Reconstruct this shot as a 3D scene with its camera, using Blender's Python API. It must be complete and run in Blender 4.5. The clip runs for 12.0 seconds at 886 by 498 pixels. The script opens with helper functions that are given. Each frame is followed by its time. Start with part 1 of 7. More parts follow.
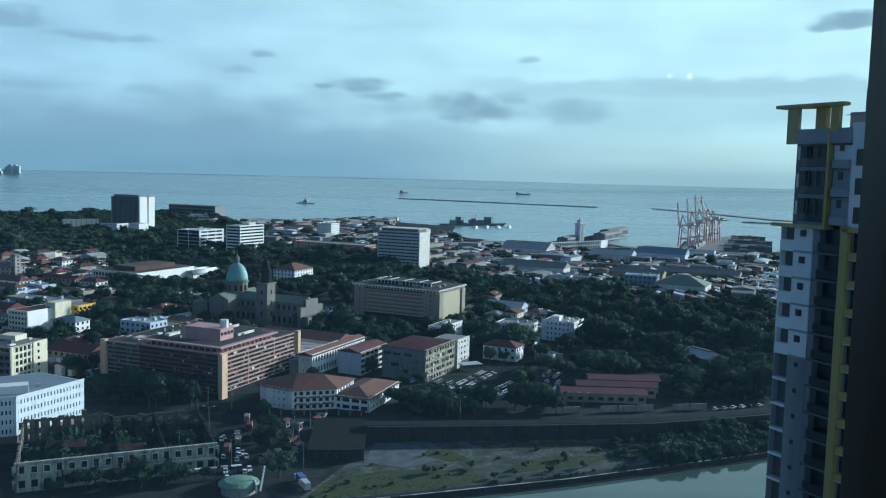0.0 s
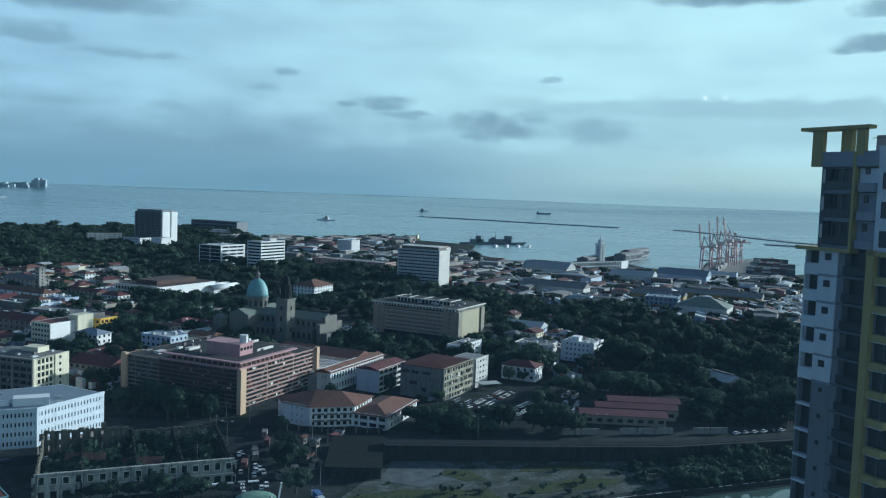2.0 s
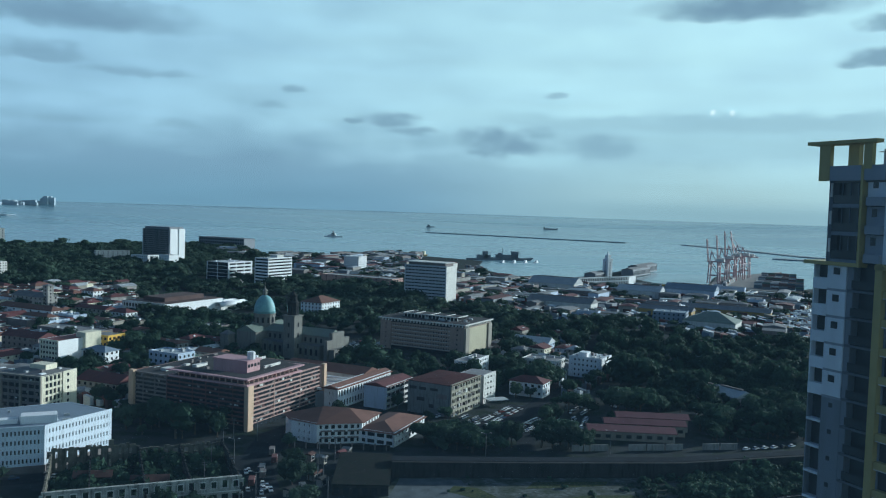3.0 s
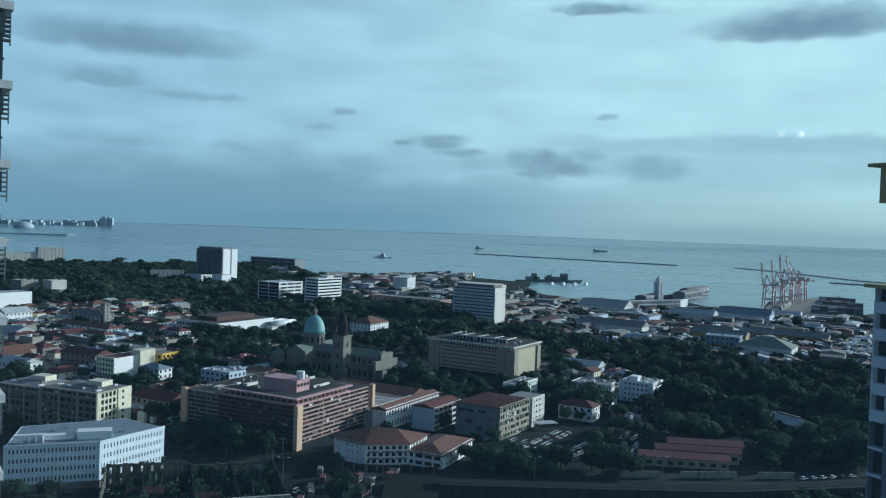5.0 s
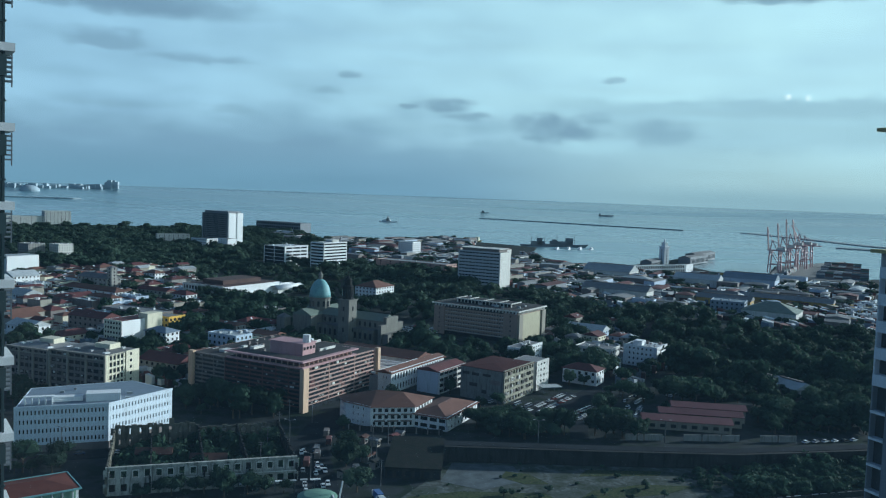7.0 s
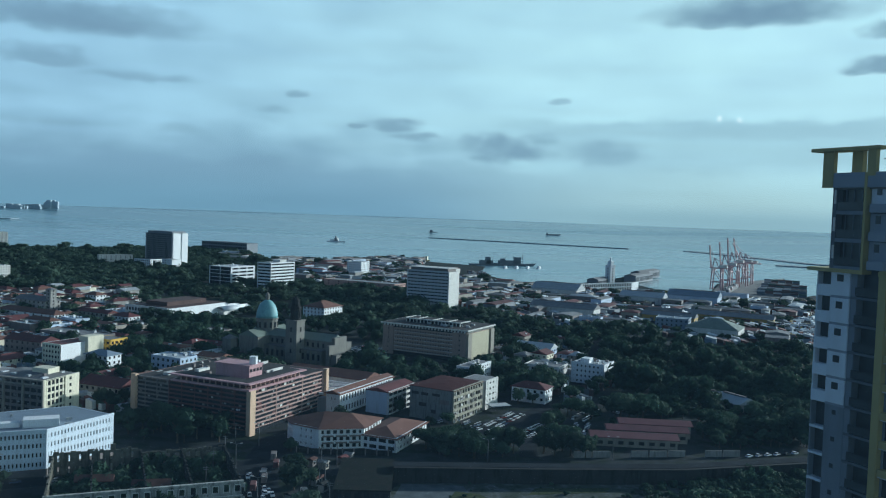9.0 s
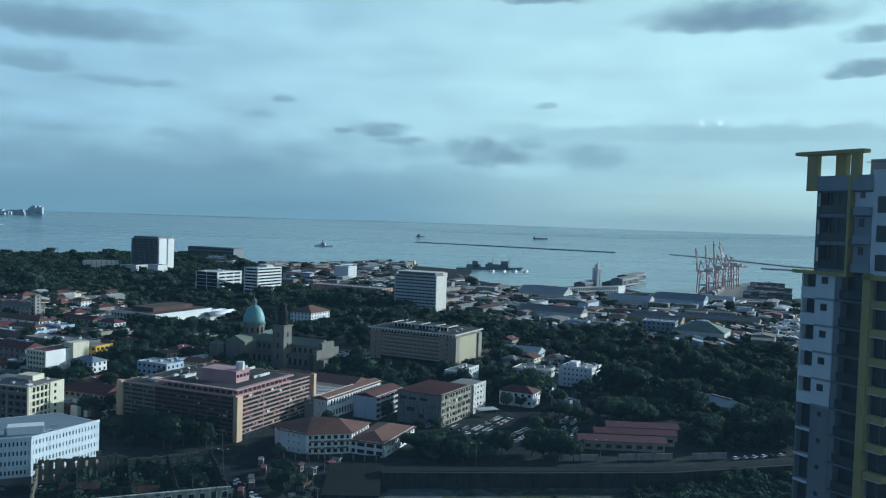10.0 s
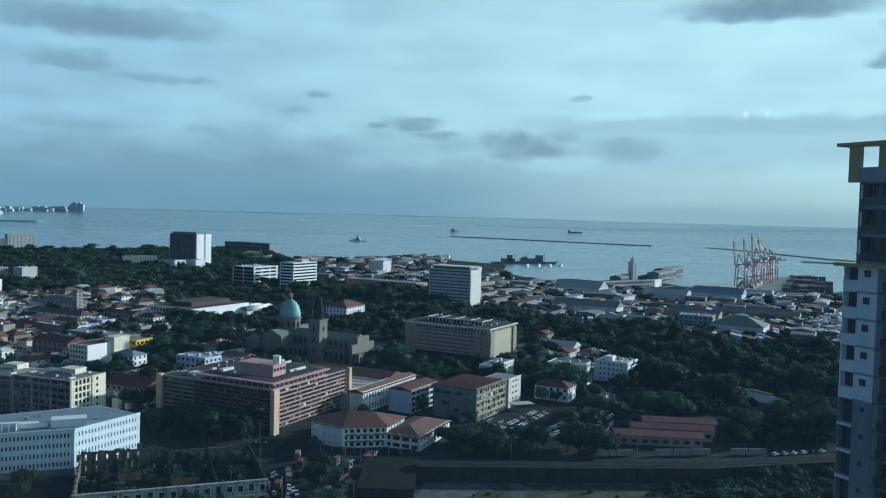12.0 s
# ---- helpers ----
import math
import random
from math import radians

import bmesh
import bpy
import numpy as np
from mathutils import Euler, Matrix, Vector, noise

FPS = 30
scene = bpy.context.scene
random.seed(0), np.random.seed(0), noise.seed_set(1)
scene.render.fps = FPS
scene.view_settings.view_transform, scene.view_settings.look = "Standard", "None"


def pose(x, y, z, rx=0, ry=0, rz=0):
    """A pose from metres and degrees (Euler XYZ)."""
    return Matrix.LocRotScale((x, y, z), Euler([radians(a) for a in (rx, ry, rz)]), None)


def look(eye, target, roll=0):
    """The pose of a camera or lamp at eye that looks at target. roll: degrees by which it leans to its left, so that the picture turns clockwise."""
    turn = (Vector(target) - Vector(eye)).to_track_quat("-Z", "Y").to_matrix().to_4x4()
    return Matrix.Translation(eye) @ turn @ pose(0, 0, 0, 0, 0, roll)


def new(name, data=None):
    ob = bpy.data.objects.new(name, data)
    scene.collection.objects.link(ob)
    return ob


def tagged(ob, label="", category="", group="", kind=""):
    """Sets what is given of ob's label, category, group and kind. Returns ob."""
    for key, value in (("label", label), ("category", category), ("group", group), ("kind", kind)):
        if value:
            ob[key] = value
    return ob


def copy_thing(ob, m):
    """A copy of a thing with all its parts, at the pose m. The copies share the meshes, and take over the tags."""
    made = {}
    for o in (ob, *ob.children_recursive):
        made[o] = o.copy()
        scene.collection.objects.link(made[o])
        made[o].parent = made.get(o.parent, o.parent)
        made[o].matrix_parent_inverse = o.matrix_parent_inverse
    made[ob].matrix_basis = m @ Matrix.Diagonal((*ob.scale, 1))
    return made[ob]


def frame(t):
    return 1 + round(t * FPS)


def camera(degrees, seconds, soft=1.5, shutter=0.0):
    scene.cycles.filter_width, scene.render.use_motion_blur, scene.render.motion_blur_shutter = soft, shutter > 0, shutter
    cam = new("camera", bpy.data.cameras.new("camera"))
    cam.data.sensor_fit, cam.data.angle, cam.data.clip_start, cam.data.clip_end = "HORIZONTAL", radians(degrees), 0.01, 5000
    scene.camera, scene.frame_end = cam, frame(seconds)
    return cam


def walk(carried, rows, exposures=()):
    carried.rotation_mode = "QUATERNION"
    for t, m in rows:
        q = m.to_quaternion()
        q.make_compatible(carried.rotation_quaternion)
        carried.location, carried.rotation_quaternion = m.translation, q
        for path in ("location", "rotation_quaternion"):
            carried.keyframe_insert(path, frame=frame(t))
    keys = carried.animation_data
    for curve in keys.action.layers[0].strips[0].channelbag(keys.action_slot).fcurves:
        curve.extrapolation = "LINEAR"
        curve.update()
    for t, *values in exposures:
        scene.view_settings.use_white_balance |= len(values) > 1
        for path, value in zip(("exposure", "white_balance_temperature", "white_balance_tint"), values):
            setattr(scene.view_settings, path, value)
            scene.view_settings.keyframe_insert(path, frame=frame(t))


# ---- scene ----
cam = camera(55.5, 12.0, soft=1.15)

# ---- the camera's way: seconds, sideways metres, heading, pitch, roll ----
EYE_Z = 115.0
PATH = [
    (0, 0, 0.0, -5.02, 1.456),
    (0.5, -0.07, -0.421, -5.178, 1.305),
    (1, -0.11, 0.744, -5.535, 0.773),
    (1.5, -0.12, 0.253, -4.984, 1.858),
    (2, -0.13, -1.389, -3.813, 2.128),
    (2.5, -0.13, -1.892, -3.071, 1.779),
    (3, -0.14, -1.896, -2.75, 1.857),
    (5, -0.27, -5.254, -1.408, 2.038),
    (5.5, -0.28, -6.572, -3.575, 1.78),
    (6, -0.28, -6.531, -4.041, 1.938),
    (6.5, -0.27, -6.095, -4.048, 2.044),
    (8.5, -0.2, -3.117, -2.579, 2.29),
    (9, -0.18, -2.086, -2.391, 2.063),
    (9.5, -0.177, -1.662, -2.038, 1.84),
    (10, -0.14, -1.234, -2.072, 1.871),
    (10.5, -0.13, -1.239, -2.163, 1.78),
    (11, -0.17, -2.205, -2.026, 1.491),
    (11.5, -0.2, -3.134, -2.09, 1.464),
    (12, -0.205, -3.554, -2.529, 1.541)
]


def aim(x, heading, pitch, roll):
    h, p = radians(heading), radians(pitch)
    way = Vector((math.sin(h) * math.cos(p), math.cos(h) * math.cos(p), math.sin(p)))
    eye = Vector((x, 0.0, EYE_Z))
    return look(eye, eye + way * 100, roll)


walk(cam, [(t, aim(x, h, p, r)) for t, x, h, p, r in PATH], [(0, 0.2), (1.5, 0.08), (3, 0.0), (5, -0.07), (6, 0.0), (12, 0.0)])

# ---- sky, sun ----
SUN_AZ, SUN_EL = 57.0, 15.0
world = bpy.data.worlds.new("sky")
scene.world = world
world.use_nodes = True
wt = world.node_tree
wt.nodes.clear()


def wmath(op, a, b=None, c=None, clamp=False):
    n = wt.nodes.new("ShaderNodeMath")
    n.operation, n.use_clamp = op, clamp
    for i, v in enumerate((a, b, c)):
        if v is None:
            continue
        if isinstance(v, (int, float)):
            n.inputs[i].default_value = v
        else:
            wt.links.new(v, n.inputs[i])
    return n.outputs[0]


def wmix(fac, a, b):
    n = wt.nodes.new("ShaderNodeMix")
    n.data_type = "RGBA"
    for sock, v in ((n.inputs[0], fac), (n.inputs[6], a), (n.inputs[7], b)):
        if isinstance(v, (int, float)):
            sock.default_value = v
        elif isinstance(v, tuple):
            sock.default_value = (*v, 1)
        else:
            wt.links.new(v, sock)
    return n.outputs[2]


def wramp(x, lo, hi):
    n = wt.nodes.new("ShaderNodeMapRange")
    n.interpolation_type = "SMOOTHSTEP"
    wt.links.new(x, n.inputs[0])
    n.inputs[1].default_value, n.inputs[2].default_value = lo, hi
    return n.outputs[0]


def wnoise(vec, scale, detail, stretch):
    m = wt.nodes.new("ShaderNodeMapping")
    m.inputs["Scale"].default_value = stretch
    wt.links.new(vec, m.inputs["Vector"])
    n = wt.nodes.new("ShaderNodeTexNoise")
    n.inputs["Scale"].default_value, n.inputs["Detail"].default_value = scale, detail
    wt.links.new(m.outputs[0], n.inputs["Vector"])
    return n.outputs["Fac"]


sky = wt.nodes.new("ShaderNodeTexSky")
sky.sky_type, sky.sun_disc = "NISHITA", False
sky.sun_elevation, sky.sun_rotation = radians(SUN_EL), radians(SUN_AZ)
sky.air_density, sky.dust_density, sky.ozone_density = 1.0, 1.2, 1.6
where = wt.nodes.new("ShaderNodeTexCoord").outputs["Generated"]
sep = wt.nodes.new("ShaderNodeSeparateXYZ")
wt.links.new(where, sep.inputs[0])
az = wmath("MULTIPLY", wmath("ARCTAN2", sep.outputs[0], sep.outputs[1]), 57.2958)
el = wmath("MULTIPLY", wmath("ARCSINE", sep.outputs[2]), 57.2958)
n_big = wnoise(where, 9.0, 6.0, (1, 1, 3.0))
n_fine = wnoise(where, 30.0, 4.0, (1, 1, 2.6))
az_w = wmath("ADD", az, wmath("MULTIPLY", wmath("SUBTRACT", n_fine, 0.5), 2.2))
el_w = wmath("ADD", el, wmath("MULTIPLY", wmath("SUBTRACT", n_fine, 0.5), 0.9))
# the clouds: heading, height, half width, half height (degrees), density
CLOUDS = [
    (-25.58, 11.17, 7.02, 0.99, 0.8),
    (-27.74, 8.73, 2.84, 0.6, 0.6),
    (-21.92, 7.99, 3.44, 0.28, 0.5),
    (-12.15, 7.59, 0.82, 0.22, 0.6),
    (-13.49, 6.49, 1.1, 0.33, 0.5),
    (-19.64, 4.92, 1.4, 0.32, 0.35),
    (-5.82, 5.84, 1.7, 0.46, 0.9),
    (-4.27, 5.15, 1.7, 0.28, 0.75),
    (-8.17, 5.71, 0.68, 0.19, 0.8),
    (1.98, 4.6, 3.0, 0.95, 1.0),
    (8.6, 4.45, 2.6, 0.75, 0.6),
    (5.37, 7.69, 0.62, 0.17, 0.5),
    (17.0, 6.0, 12.5, 0.6, 0.2),
    (17.6, 13.3, 6.0, 1.0, 0.95),
    (24.89, 9.8, 1.8, 0.53, 0.8),
    (25.25, 11.81, 1.5, 0.45, 0.7),
    (4.85, 14.63, 3.54, 0.35, 0.8),
    (-27.69, 4.79, 2.53, 0.2, 0.3)]
n_rag = wnoise(where, 38.0, 5.5, (1, 1, 1.9))
ragged = wmath("MULTIPLY", wmath("SUBTRACT", n_rag, 0.5), 2.1)
cover = None
for a, e, w, h, s in CLOUDS:
    da = wmath("DIVIDE", wmath("SUBTRACT", az_w, a), w * 1.2)
    # flat base, heaped top
    up = wmath("SUBTRACT", el_w, e - h * 0.3)
    de = wmath("ADD", wmath("MAXIMUM", wmath("DIVIDE", up, h * 1.65), 0.0), wmath("MINIMUM", wmath("DIVIDE", up, h * 0.8), 0.0))
    d2 = wmath("ADD", wmath("MULTIPLY", da, da), wmath("MULTIPLY", de, de))
    v = wmath("MULTIPLY", wramp(wmath("ADD", d2, wmath("MULTIPLY", ragged, 0.28 if w > 5 else 0.75)), 1.25, -0.1), s)
    cover = v if cover is None else wmath("MAXIMUM", cover, v)
scaled = wt.nodes.new("ShaderNodeVectorMath")
scaled.operation = "SCALE"
wt.links.new(sky.outputs[0], scaled.inputs[0])
scaled.inputs["Scale"].default_value = 0.062
cool = wt.nodes.new("ShaderNodeVectorMath")
cool.operation = "MULTIPLY"
wt.links.new(scaled.outputs[0], cool.inputs[0])
cool.inputs[1].default_value = (0.74, 1.0, 1.42)
# thin bright veil of high cloud, thicker in patches
veil = wmath("ADD", 0.85, wmath("MULTIPLY", wmath("SUBTRACT", n_big, 0.5), 0.6), clamp=True)
sunward = wt.nodes.new("ShaderNodeVectorMath")
sunward.operation = "DOT_PRODUCT"
wt.links.new(where, sunward.inputs[0])
sunward.inputs[1].default_value = (math.sin(radians(SUN_AZ)), math.cos(radians(SUN_AZ)), 0.0)
veil = wmath("MULTIPLY", veil, wmath("MULTIPLY", wramp(el, 48.0, 17.0), wramp(sunward.outputs["Value"], -0.6, 0.0)))
bright = wmix(wramp(az, -32.0, 14.0), (0.415, 0.67, 0.85), (0.625, 0.93, 1.0))
tone = wmix(veil, cool.outputs[0], bright)
# low bank of grey-blue haze cloud over the bay
bank_edge = wmath("ADD", el, wmath("MULTIPLY", wmath("SUBTRACT", n_big, 0.5), 5.0))
bank = wmath("MULTIPLY", wramp(bank_edge, 6.5, 2.2), wramp(az, 30.0, -14.0))
tone = wmix(wmath("MULTIPLY", bank, 0.85), tone, (0.215, 0.365, 0.50))
low = wramp(el, 3.2, 0.0)
tone = wmix(wmath("MULTIPLY", low, wramp(az, 24.0, -20.0)), tone, (0.19, 0.36, 0.49))
tone = wmix(wmath("MULTIPLY", wmath("MULTIPLY", wramp(el, 4.5, 0.5), wramp(az, -6.0, 16.0)), 0.75), tone, (0.44, 0.62, 0.65))
tone = wmix(wmath("MULTIPLY", wmath("MULTIPLY", wramp(el, 1.5, 0.1), wramp(az, -6.0, 14.0)), 0.75), tone, (0.28, 0.45, 0.53))
ruffle = wmath("ADD", el, wmath("MULTIPLY", wmath("SUBTRACT", n_fine, 0.5), 1.4))
shelf = wmath("MULTIPLY", wmath("MULTIPLY", wramp(ruffle, 2.6, 4.2), wramp(ruffle, 6.8, 6.2)), wramp(az, -4.0, 7.0))
tone = wmix(wmath("MULTIPLY", shelf, 0.55), tone, (0.36, 0.565, 0.67))
streak = wnoise(where, 5.0, 8.0, (1, 1, 10.0))
fade = wmath("ADD", 0.9, wmath("MULTIPLY", streak, 0.2))
grade = wt.nodes.new("ShaderNodeVectorMath")
grade.operation = "SCALE"
wt.links.new(tone, grade.inputs[0])
wt.links.new(fade, grade.inputs["Scale"])
tone = wmix(wmath("MULTIPLY", cover, 0.97), grade.outputs[0], wmix(wramp(el, 5.0, 10.0), (0.25, 0.40, 0.515), (0.18, 0.295, 0.41)))
bg = wt.nodes.new("ShaderNodeBackground")
wt.links.new(tone, bg.inputs[0])
bg.inputs[1].default_value = 1.0
wt.links.new(bg.outputs[0], wt.nodes.new("ShaderNodeOutputWorld").inputs[0])

sun = new("sun", bpy.data.lights.new("sun", "SUN"))
sun.data.energy, sun.data.angle, sun.data.color = 5.0, radians(1.5), (0.96, 0.985, 1.0)
sa, se = radians(SUN_AZ), radians(SUN_EL)
sun.matrix_world = look((1000 * math.sin(sa) * math.cos(se), 1000 * math.cos(sa) * math.cos(se), 1000 * math.sin(se)), (0, 0, 0))


# ---- materials ----
def mat(name, col, rough=0.8, metal=0.0, var=0.25, size=4.0, fine=0.5, bump=0.0, stain=0.0, spec=0.3, per=0.0):
    """Surface with broad blotches (size metres), fine grain, optional run-down stains and a tint per object."""
    m = bpy.data.materials.new(name)
    m.use_nodes = True
    t = m.node_tree
    p = t.nodes["Principled BSDF"]
    p.inputs["Roughness"].default_value, p.inputs["Metallic"].default_value = rough, metal
    p.inputs["Specular IOR Level"].default_value = spec
    g = t.nodes.new("ShaderNodeNewGeometry")

    def noise_at(s, detail, stretch=(1, 1, 1)):
        mp = t.nodes.new("ShaderNodeMapping")
        mp.inputs["Scale"].default_value = stretch
        t.links.new(g.outputs["Position"], mp.inputs[0])
        n = t.nodes.new("ShaderNodeTexNoise")
        n.inputs["Scale"].default_value, n.inputs["Detail"].default_value = s, detail
        t.links.new(mp.outputs[0], n.inputs["Vector"])
        return n.outputs["Fac"]

    def calc(op, a, b):
        n = t.nodes.new("ShaderNodeMath")
        n.operation = op
        for i, v in enumerate((a, b)):
            if isinstance(v, (int, float)):
                n.inputs[i].default_value = v
            else:
                t.links.new(v, n.inputs[i])
        return n.outputs[0]

    broad, grain = noise_at(1.0 / size, 4.0), noise_at(1.0 / fine, 3.0)
    k = calc("ADD", 1.0, calc("MULTIPLY", calc("SUBTRACT", broad, 0.5), var * 2.4))
    k = calc("ADD", k, calc("MULTIPLY", calc("SUBTRACT", grain, 0.5), var))
    if stain:
        runs = noise_at(0.9, 3.0, (1, 1, 0.12))
        n = t.nodes.new("ShaderNodeMapRange")
        n.inputs[1].default_value, n.inputs[2].default_value = 0.5, 0.72
        t.links.new(runs, n.inputs[0])
        k = calc("MULTIPLY", k, calc("SUBTRACT", 1.0, calc("MULTIPLY", n.outputs[0], stain)))
    if per:
        oi = t.nodes.new("ShaderNodeObjectInfo")
        k = calc("MULTIPLY", k, calc("ADD", 1.0 - per / 2, calc("MULTIPLY", oi.outputs["Random"], per)))
    v = t.nodes.new("ShaderNodeVectorMath")
    v.operation = "SCALE"
    v.inputs[0].default_value = col
    t.links.new(k, v.inputs["Scale"])
    t.links.new(v.outputs[0], p.inputs["Base Color"])
    if bump:
        b = t.nodes.new("ShaderNodeBump")
        b.inputs["Strength"].default_value, b.inputs["Distance"].default_value = bump, fine * 0.3
        t.links.new(grain, b.inputs["Height"])
        t.links.new(b.outputs[0], p.inputs["Normal"])
    return m


def mixed(name, a, b, size, rough=0.9, lo=0.42, hi=0.58, stretch=(1, 1, 1), bump=0.0, third=None):
    """Ground-like surface of two or three colours in patches."""
    m = bpy.data.materials.new(name)
    m.use_nodes = True
    t = m.node_tree
    p = t.nodes["Principled BSDF"]
    p.inputs["Roughness"].default_value = rough
    p.inputs["Specular IOR Level"].default_value = 0.04
    g = t.nodes.new("ShaderNodeNewGeometry")
    col = None
    for i, (c, s) in enumerate(((b, 1.0 / size), (third, 3.7 / size))):
        if c is None:
            continue
        mp = t.nodes.new("ShaderNodeMapping")
        mp.inputs["Scale"].default_value = stretch
        mp.inputs["Location"].default_value = (13.0 * i, 7.0 * i, 0)
        t.links.new(g.outputs["Position"], mp.inputs[0])
        n = t.nodes.new("ShaderNodeTexNoise")
        n.inputs["Scale"].default_value, n.inputs["Detail"].default_value = s, 7.0
        t.links.new(mp.outputs[0], n.inputs["Vector"])
        r = t.nodes.new("ShaderNodeMapRange")
        r.inputs[1].default_value, r.inputs[2].default_value = lo, hi
        t.links.new(n.outputs["Fac"], r.inputs[0])
        x = t.nodes.new("ShaderNodeMix")
        x.data_type = "RGBA"
        t.links.new(r.outputs[0], x.inputs[0])
        if col is None:
            x.inputs[6].default_value = (*a, 1)
        else:
            t.links.new(col, x.inputs[6])
        x.inputs[7].default_value = (*c, 1)
        col = x.outputs[2]
    t.links.new(col, p.inputs["Base Color"])
    if bump:
        b_ = t.nodes.new("ShaderNodeBump")
        b_.inputs["Strength"].default_value, b_.inputs["Distance"].default_value = bump, 0.3
        t.links.new(n.outputs["Fac"], b_.inputs["Height"])
        t.links.new(b_.outputs[0], p.inputs["Normal"])
    return m


def leaf_mat(name, col, per=0.13):
    m = bpy.data.materials.new(name)
    m.use_nodes = True
    t = m.node_tree
    p = t.nodes["Principled BSDF"]
    p.inputs["Roughness"].default_value, p.inputs["Specular IOR Level"].default_value = 0.8, 0.1
    g = t.nodes.new("ShaderNodeNewGeometry")
    oi = t.nodes.new("ShaderNodeObjectInfo")
    n = t.nodes.new("ShaderNodeTexNoise")
    n.inputs["Scale"].default_value = 0.085
    t.links.new(g.outputs["Position"], n.inputs["Vector"])
    r1 = t.nodes.new("ShaderNodeValToRGB")
    add = t.nodes.new("ShaderNodeMath")
    add.operation = "ADD"
    half = t.nodes.new("ShaderNodeMath")
    half.operation = "MULTIPLY"
    half.inputs[1].default_value = per
    t.links.new(g.outputs["Random Per Island"], half.inputs[0])
    t.links.new(half.outputs[0], add.inputs[0])
    t.links.new(n.outputs["Fac"], add.inputs[1])
    sub = t.nodes.new("ShaderNodeMath")
    sub.operation = "MULTIPLY_ADD"
    sub.inputs[1].default_value, sub.inputs[2].default_value = 0.4, -0.2
    t.links.new(oi.outputs["Random"], sub.inputs[0])
    add2 = t.nodes.new("ShaderNodeMath")
    t.links.new(add.outputs[0], add2.inputs[0])
    t.links.new(sub.outputs[0], add2.inputs[1])
    t.links.new(add2.outputs[0], r1.inputs[0])
    e = r1.color_ramp.elements
    e[0].position, e[0].color = 0.3, (*[c * 0.65 for c in col], 1)
    e[1].position, e[1].color = 0.85, (col[0] * 1.8, col[1] * 1.75, col[2] * 1.6, 1)
    t.links.new(r1.outputs[0], p.inputs["Base Color"])
    # light that passes through the leaves
    thin, both = t.nodes.new("ShaderNodeBsdfTranslucent"), t.nodes.new("ShaderNodeMixShader")
    t.links.new(r1.outputs[0], thin.inputs[0])
    both.inputs[0].default_value = 0.35
    t.links.new(p.outputs[0], both.inputs[1])
    t.links.new(thin.outputs[0], both.inputs[2])
    t.links.new(both.outputs[0], t.nodes["Material Output"].inputs[0])
    return m


def water_mat(name, col, rough, ripple, dist):
    m = bpy.data.materials.new(name)
    m.use_nodes = True
    t = m.node_tree
    p = t.nodes["Principled BSDF"]
    p.inputs["IOR"].default_value = 1.33
    g = t.nodes.new("ShaderNodeNewGeometry")
    mp = t.nodes.new("ShaderNodeMapping")
    mp.inputs["Rotation"].default_value = (0, 0, 0.04)
    mp.inputs["Scale"].default_value = (0.12, 1.0, 1.0)
    t.links.new(g.outputs["Position"], mp.inputs[0])
    n = t.nodes.new("ShaderNodeTexNoise")
    n.inputs["Scale"].default_value, n.inputs["Detail"].default_value = ripple, 3.0
    t.links.new(mp.outputs[0], n.inputs["Vector"])
    r = t.nodes.new("ShaderNodeMapRange")
    r.inputs[1].default_value, r.inputs[2].default_value = 0.35, 0.7
    r.inputs[3].default_value, r.inputs[4].default_value = rough * 0.85, rough * 1.15
    t.links.new(n.outputs["Fac"], r.inputs[0])
    t.links.new(r.outputs[0], p.inputs["Roughness"])
    # paler bands in the base colour stand in for sheen streaks
    band = t.nodes.new("ShaderNodeMapRange")
    band.inputs[1].default_value, band.inputs[2].default_value = 0.3, 0.72
    band.inputs[3].default_value, band.inputs[4].default_value = 0.88, 1.3
    t.links.new(n.outputs["Fac"], band.inputs[0])
    tint = t.nodes.new("ShaderNodeVectorMath")
    tint.operation = "SCALE"
    tint.inputs[0].default_value = col
    t.links.new(band.outputs[0], tint.inputs["Scale"])
    t.links.new(tint.outputs[0], p.inputs["Base Color"])
    n2 = t.nodes.new("ShaderNodeTexNoise")
    n2.inputs["Scale"].default_value, n2.inputs["Detail"].default_value = 0.25, 4.0
    t.links.new(g.outputs["Position"], n2.inputs["Vector"])
    b = t.nodes.new("ShaderNodeBump")
    b.inputs["Strength"].default_value, b.inputs["Distance"].default_value = dist, 0.5
    t.links.new(n2.outputs["Fac"], b.inputs["Height"])
    t.links.new(b.outputs[0], p.inputs["Normal"])
    return m


# near-black tones: shade over the town ground is put into the colour
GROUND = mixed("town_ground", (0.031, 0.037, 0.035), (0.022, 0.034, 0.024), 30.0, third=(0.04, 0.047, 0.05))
SEA = water_mat("sea_water", (0.125, 0.24, 0.285), 0.26, 0.0035, 0.22)
RIVER = water_mat("river_water", (0.06, 0.10, 0.09), 0.03, 0.05, 0.03)
# darker than plain asphalt: building shade is put into the street colour
ASPHALT = mat("asphalt", (0.024, 0.029, 0.034), 0.95, var=0.45, size=9, spec=0.03)
PAVING = mat("pale_paving", (0.17, 0.165, 0.155), 0.9, var=0.35, size=6)
LOT = mixed("bare_lot", (0.125, 0.14, 0.135), (0.04, 0.056, 0.038), 8.0, lo=0.42, hi=0.6, third=(0.07, 0.08, 0.068), bump=0.3)
GRASS = mixed("rough_grass", (0.05, 0.074, 0.03), (0.028, 0.046, 0.026), 4.0, third=(0.078, 0.086, 0.046), bump=0.4)
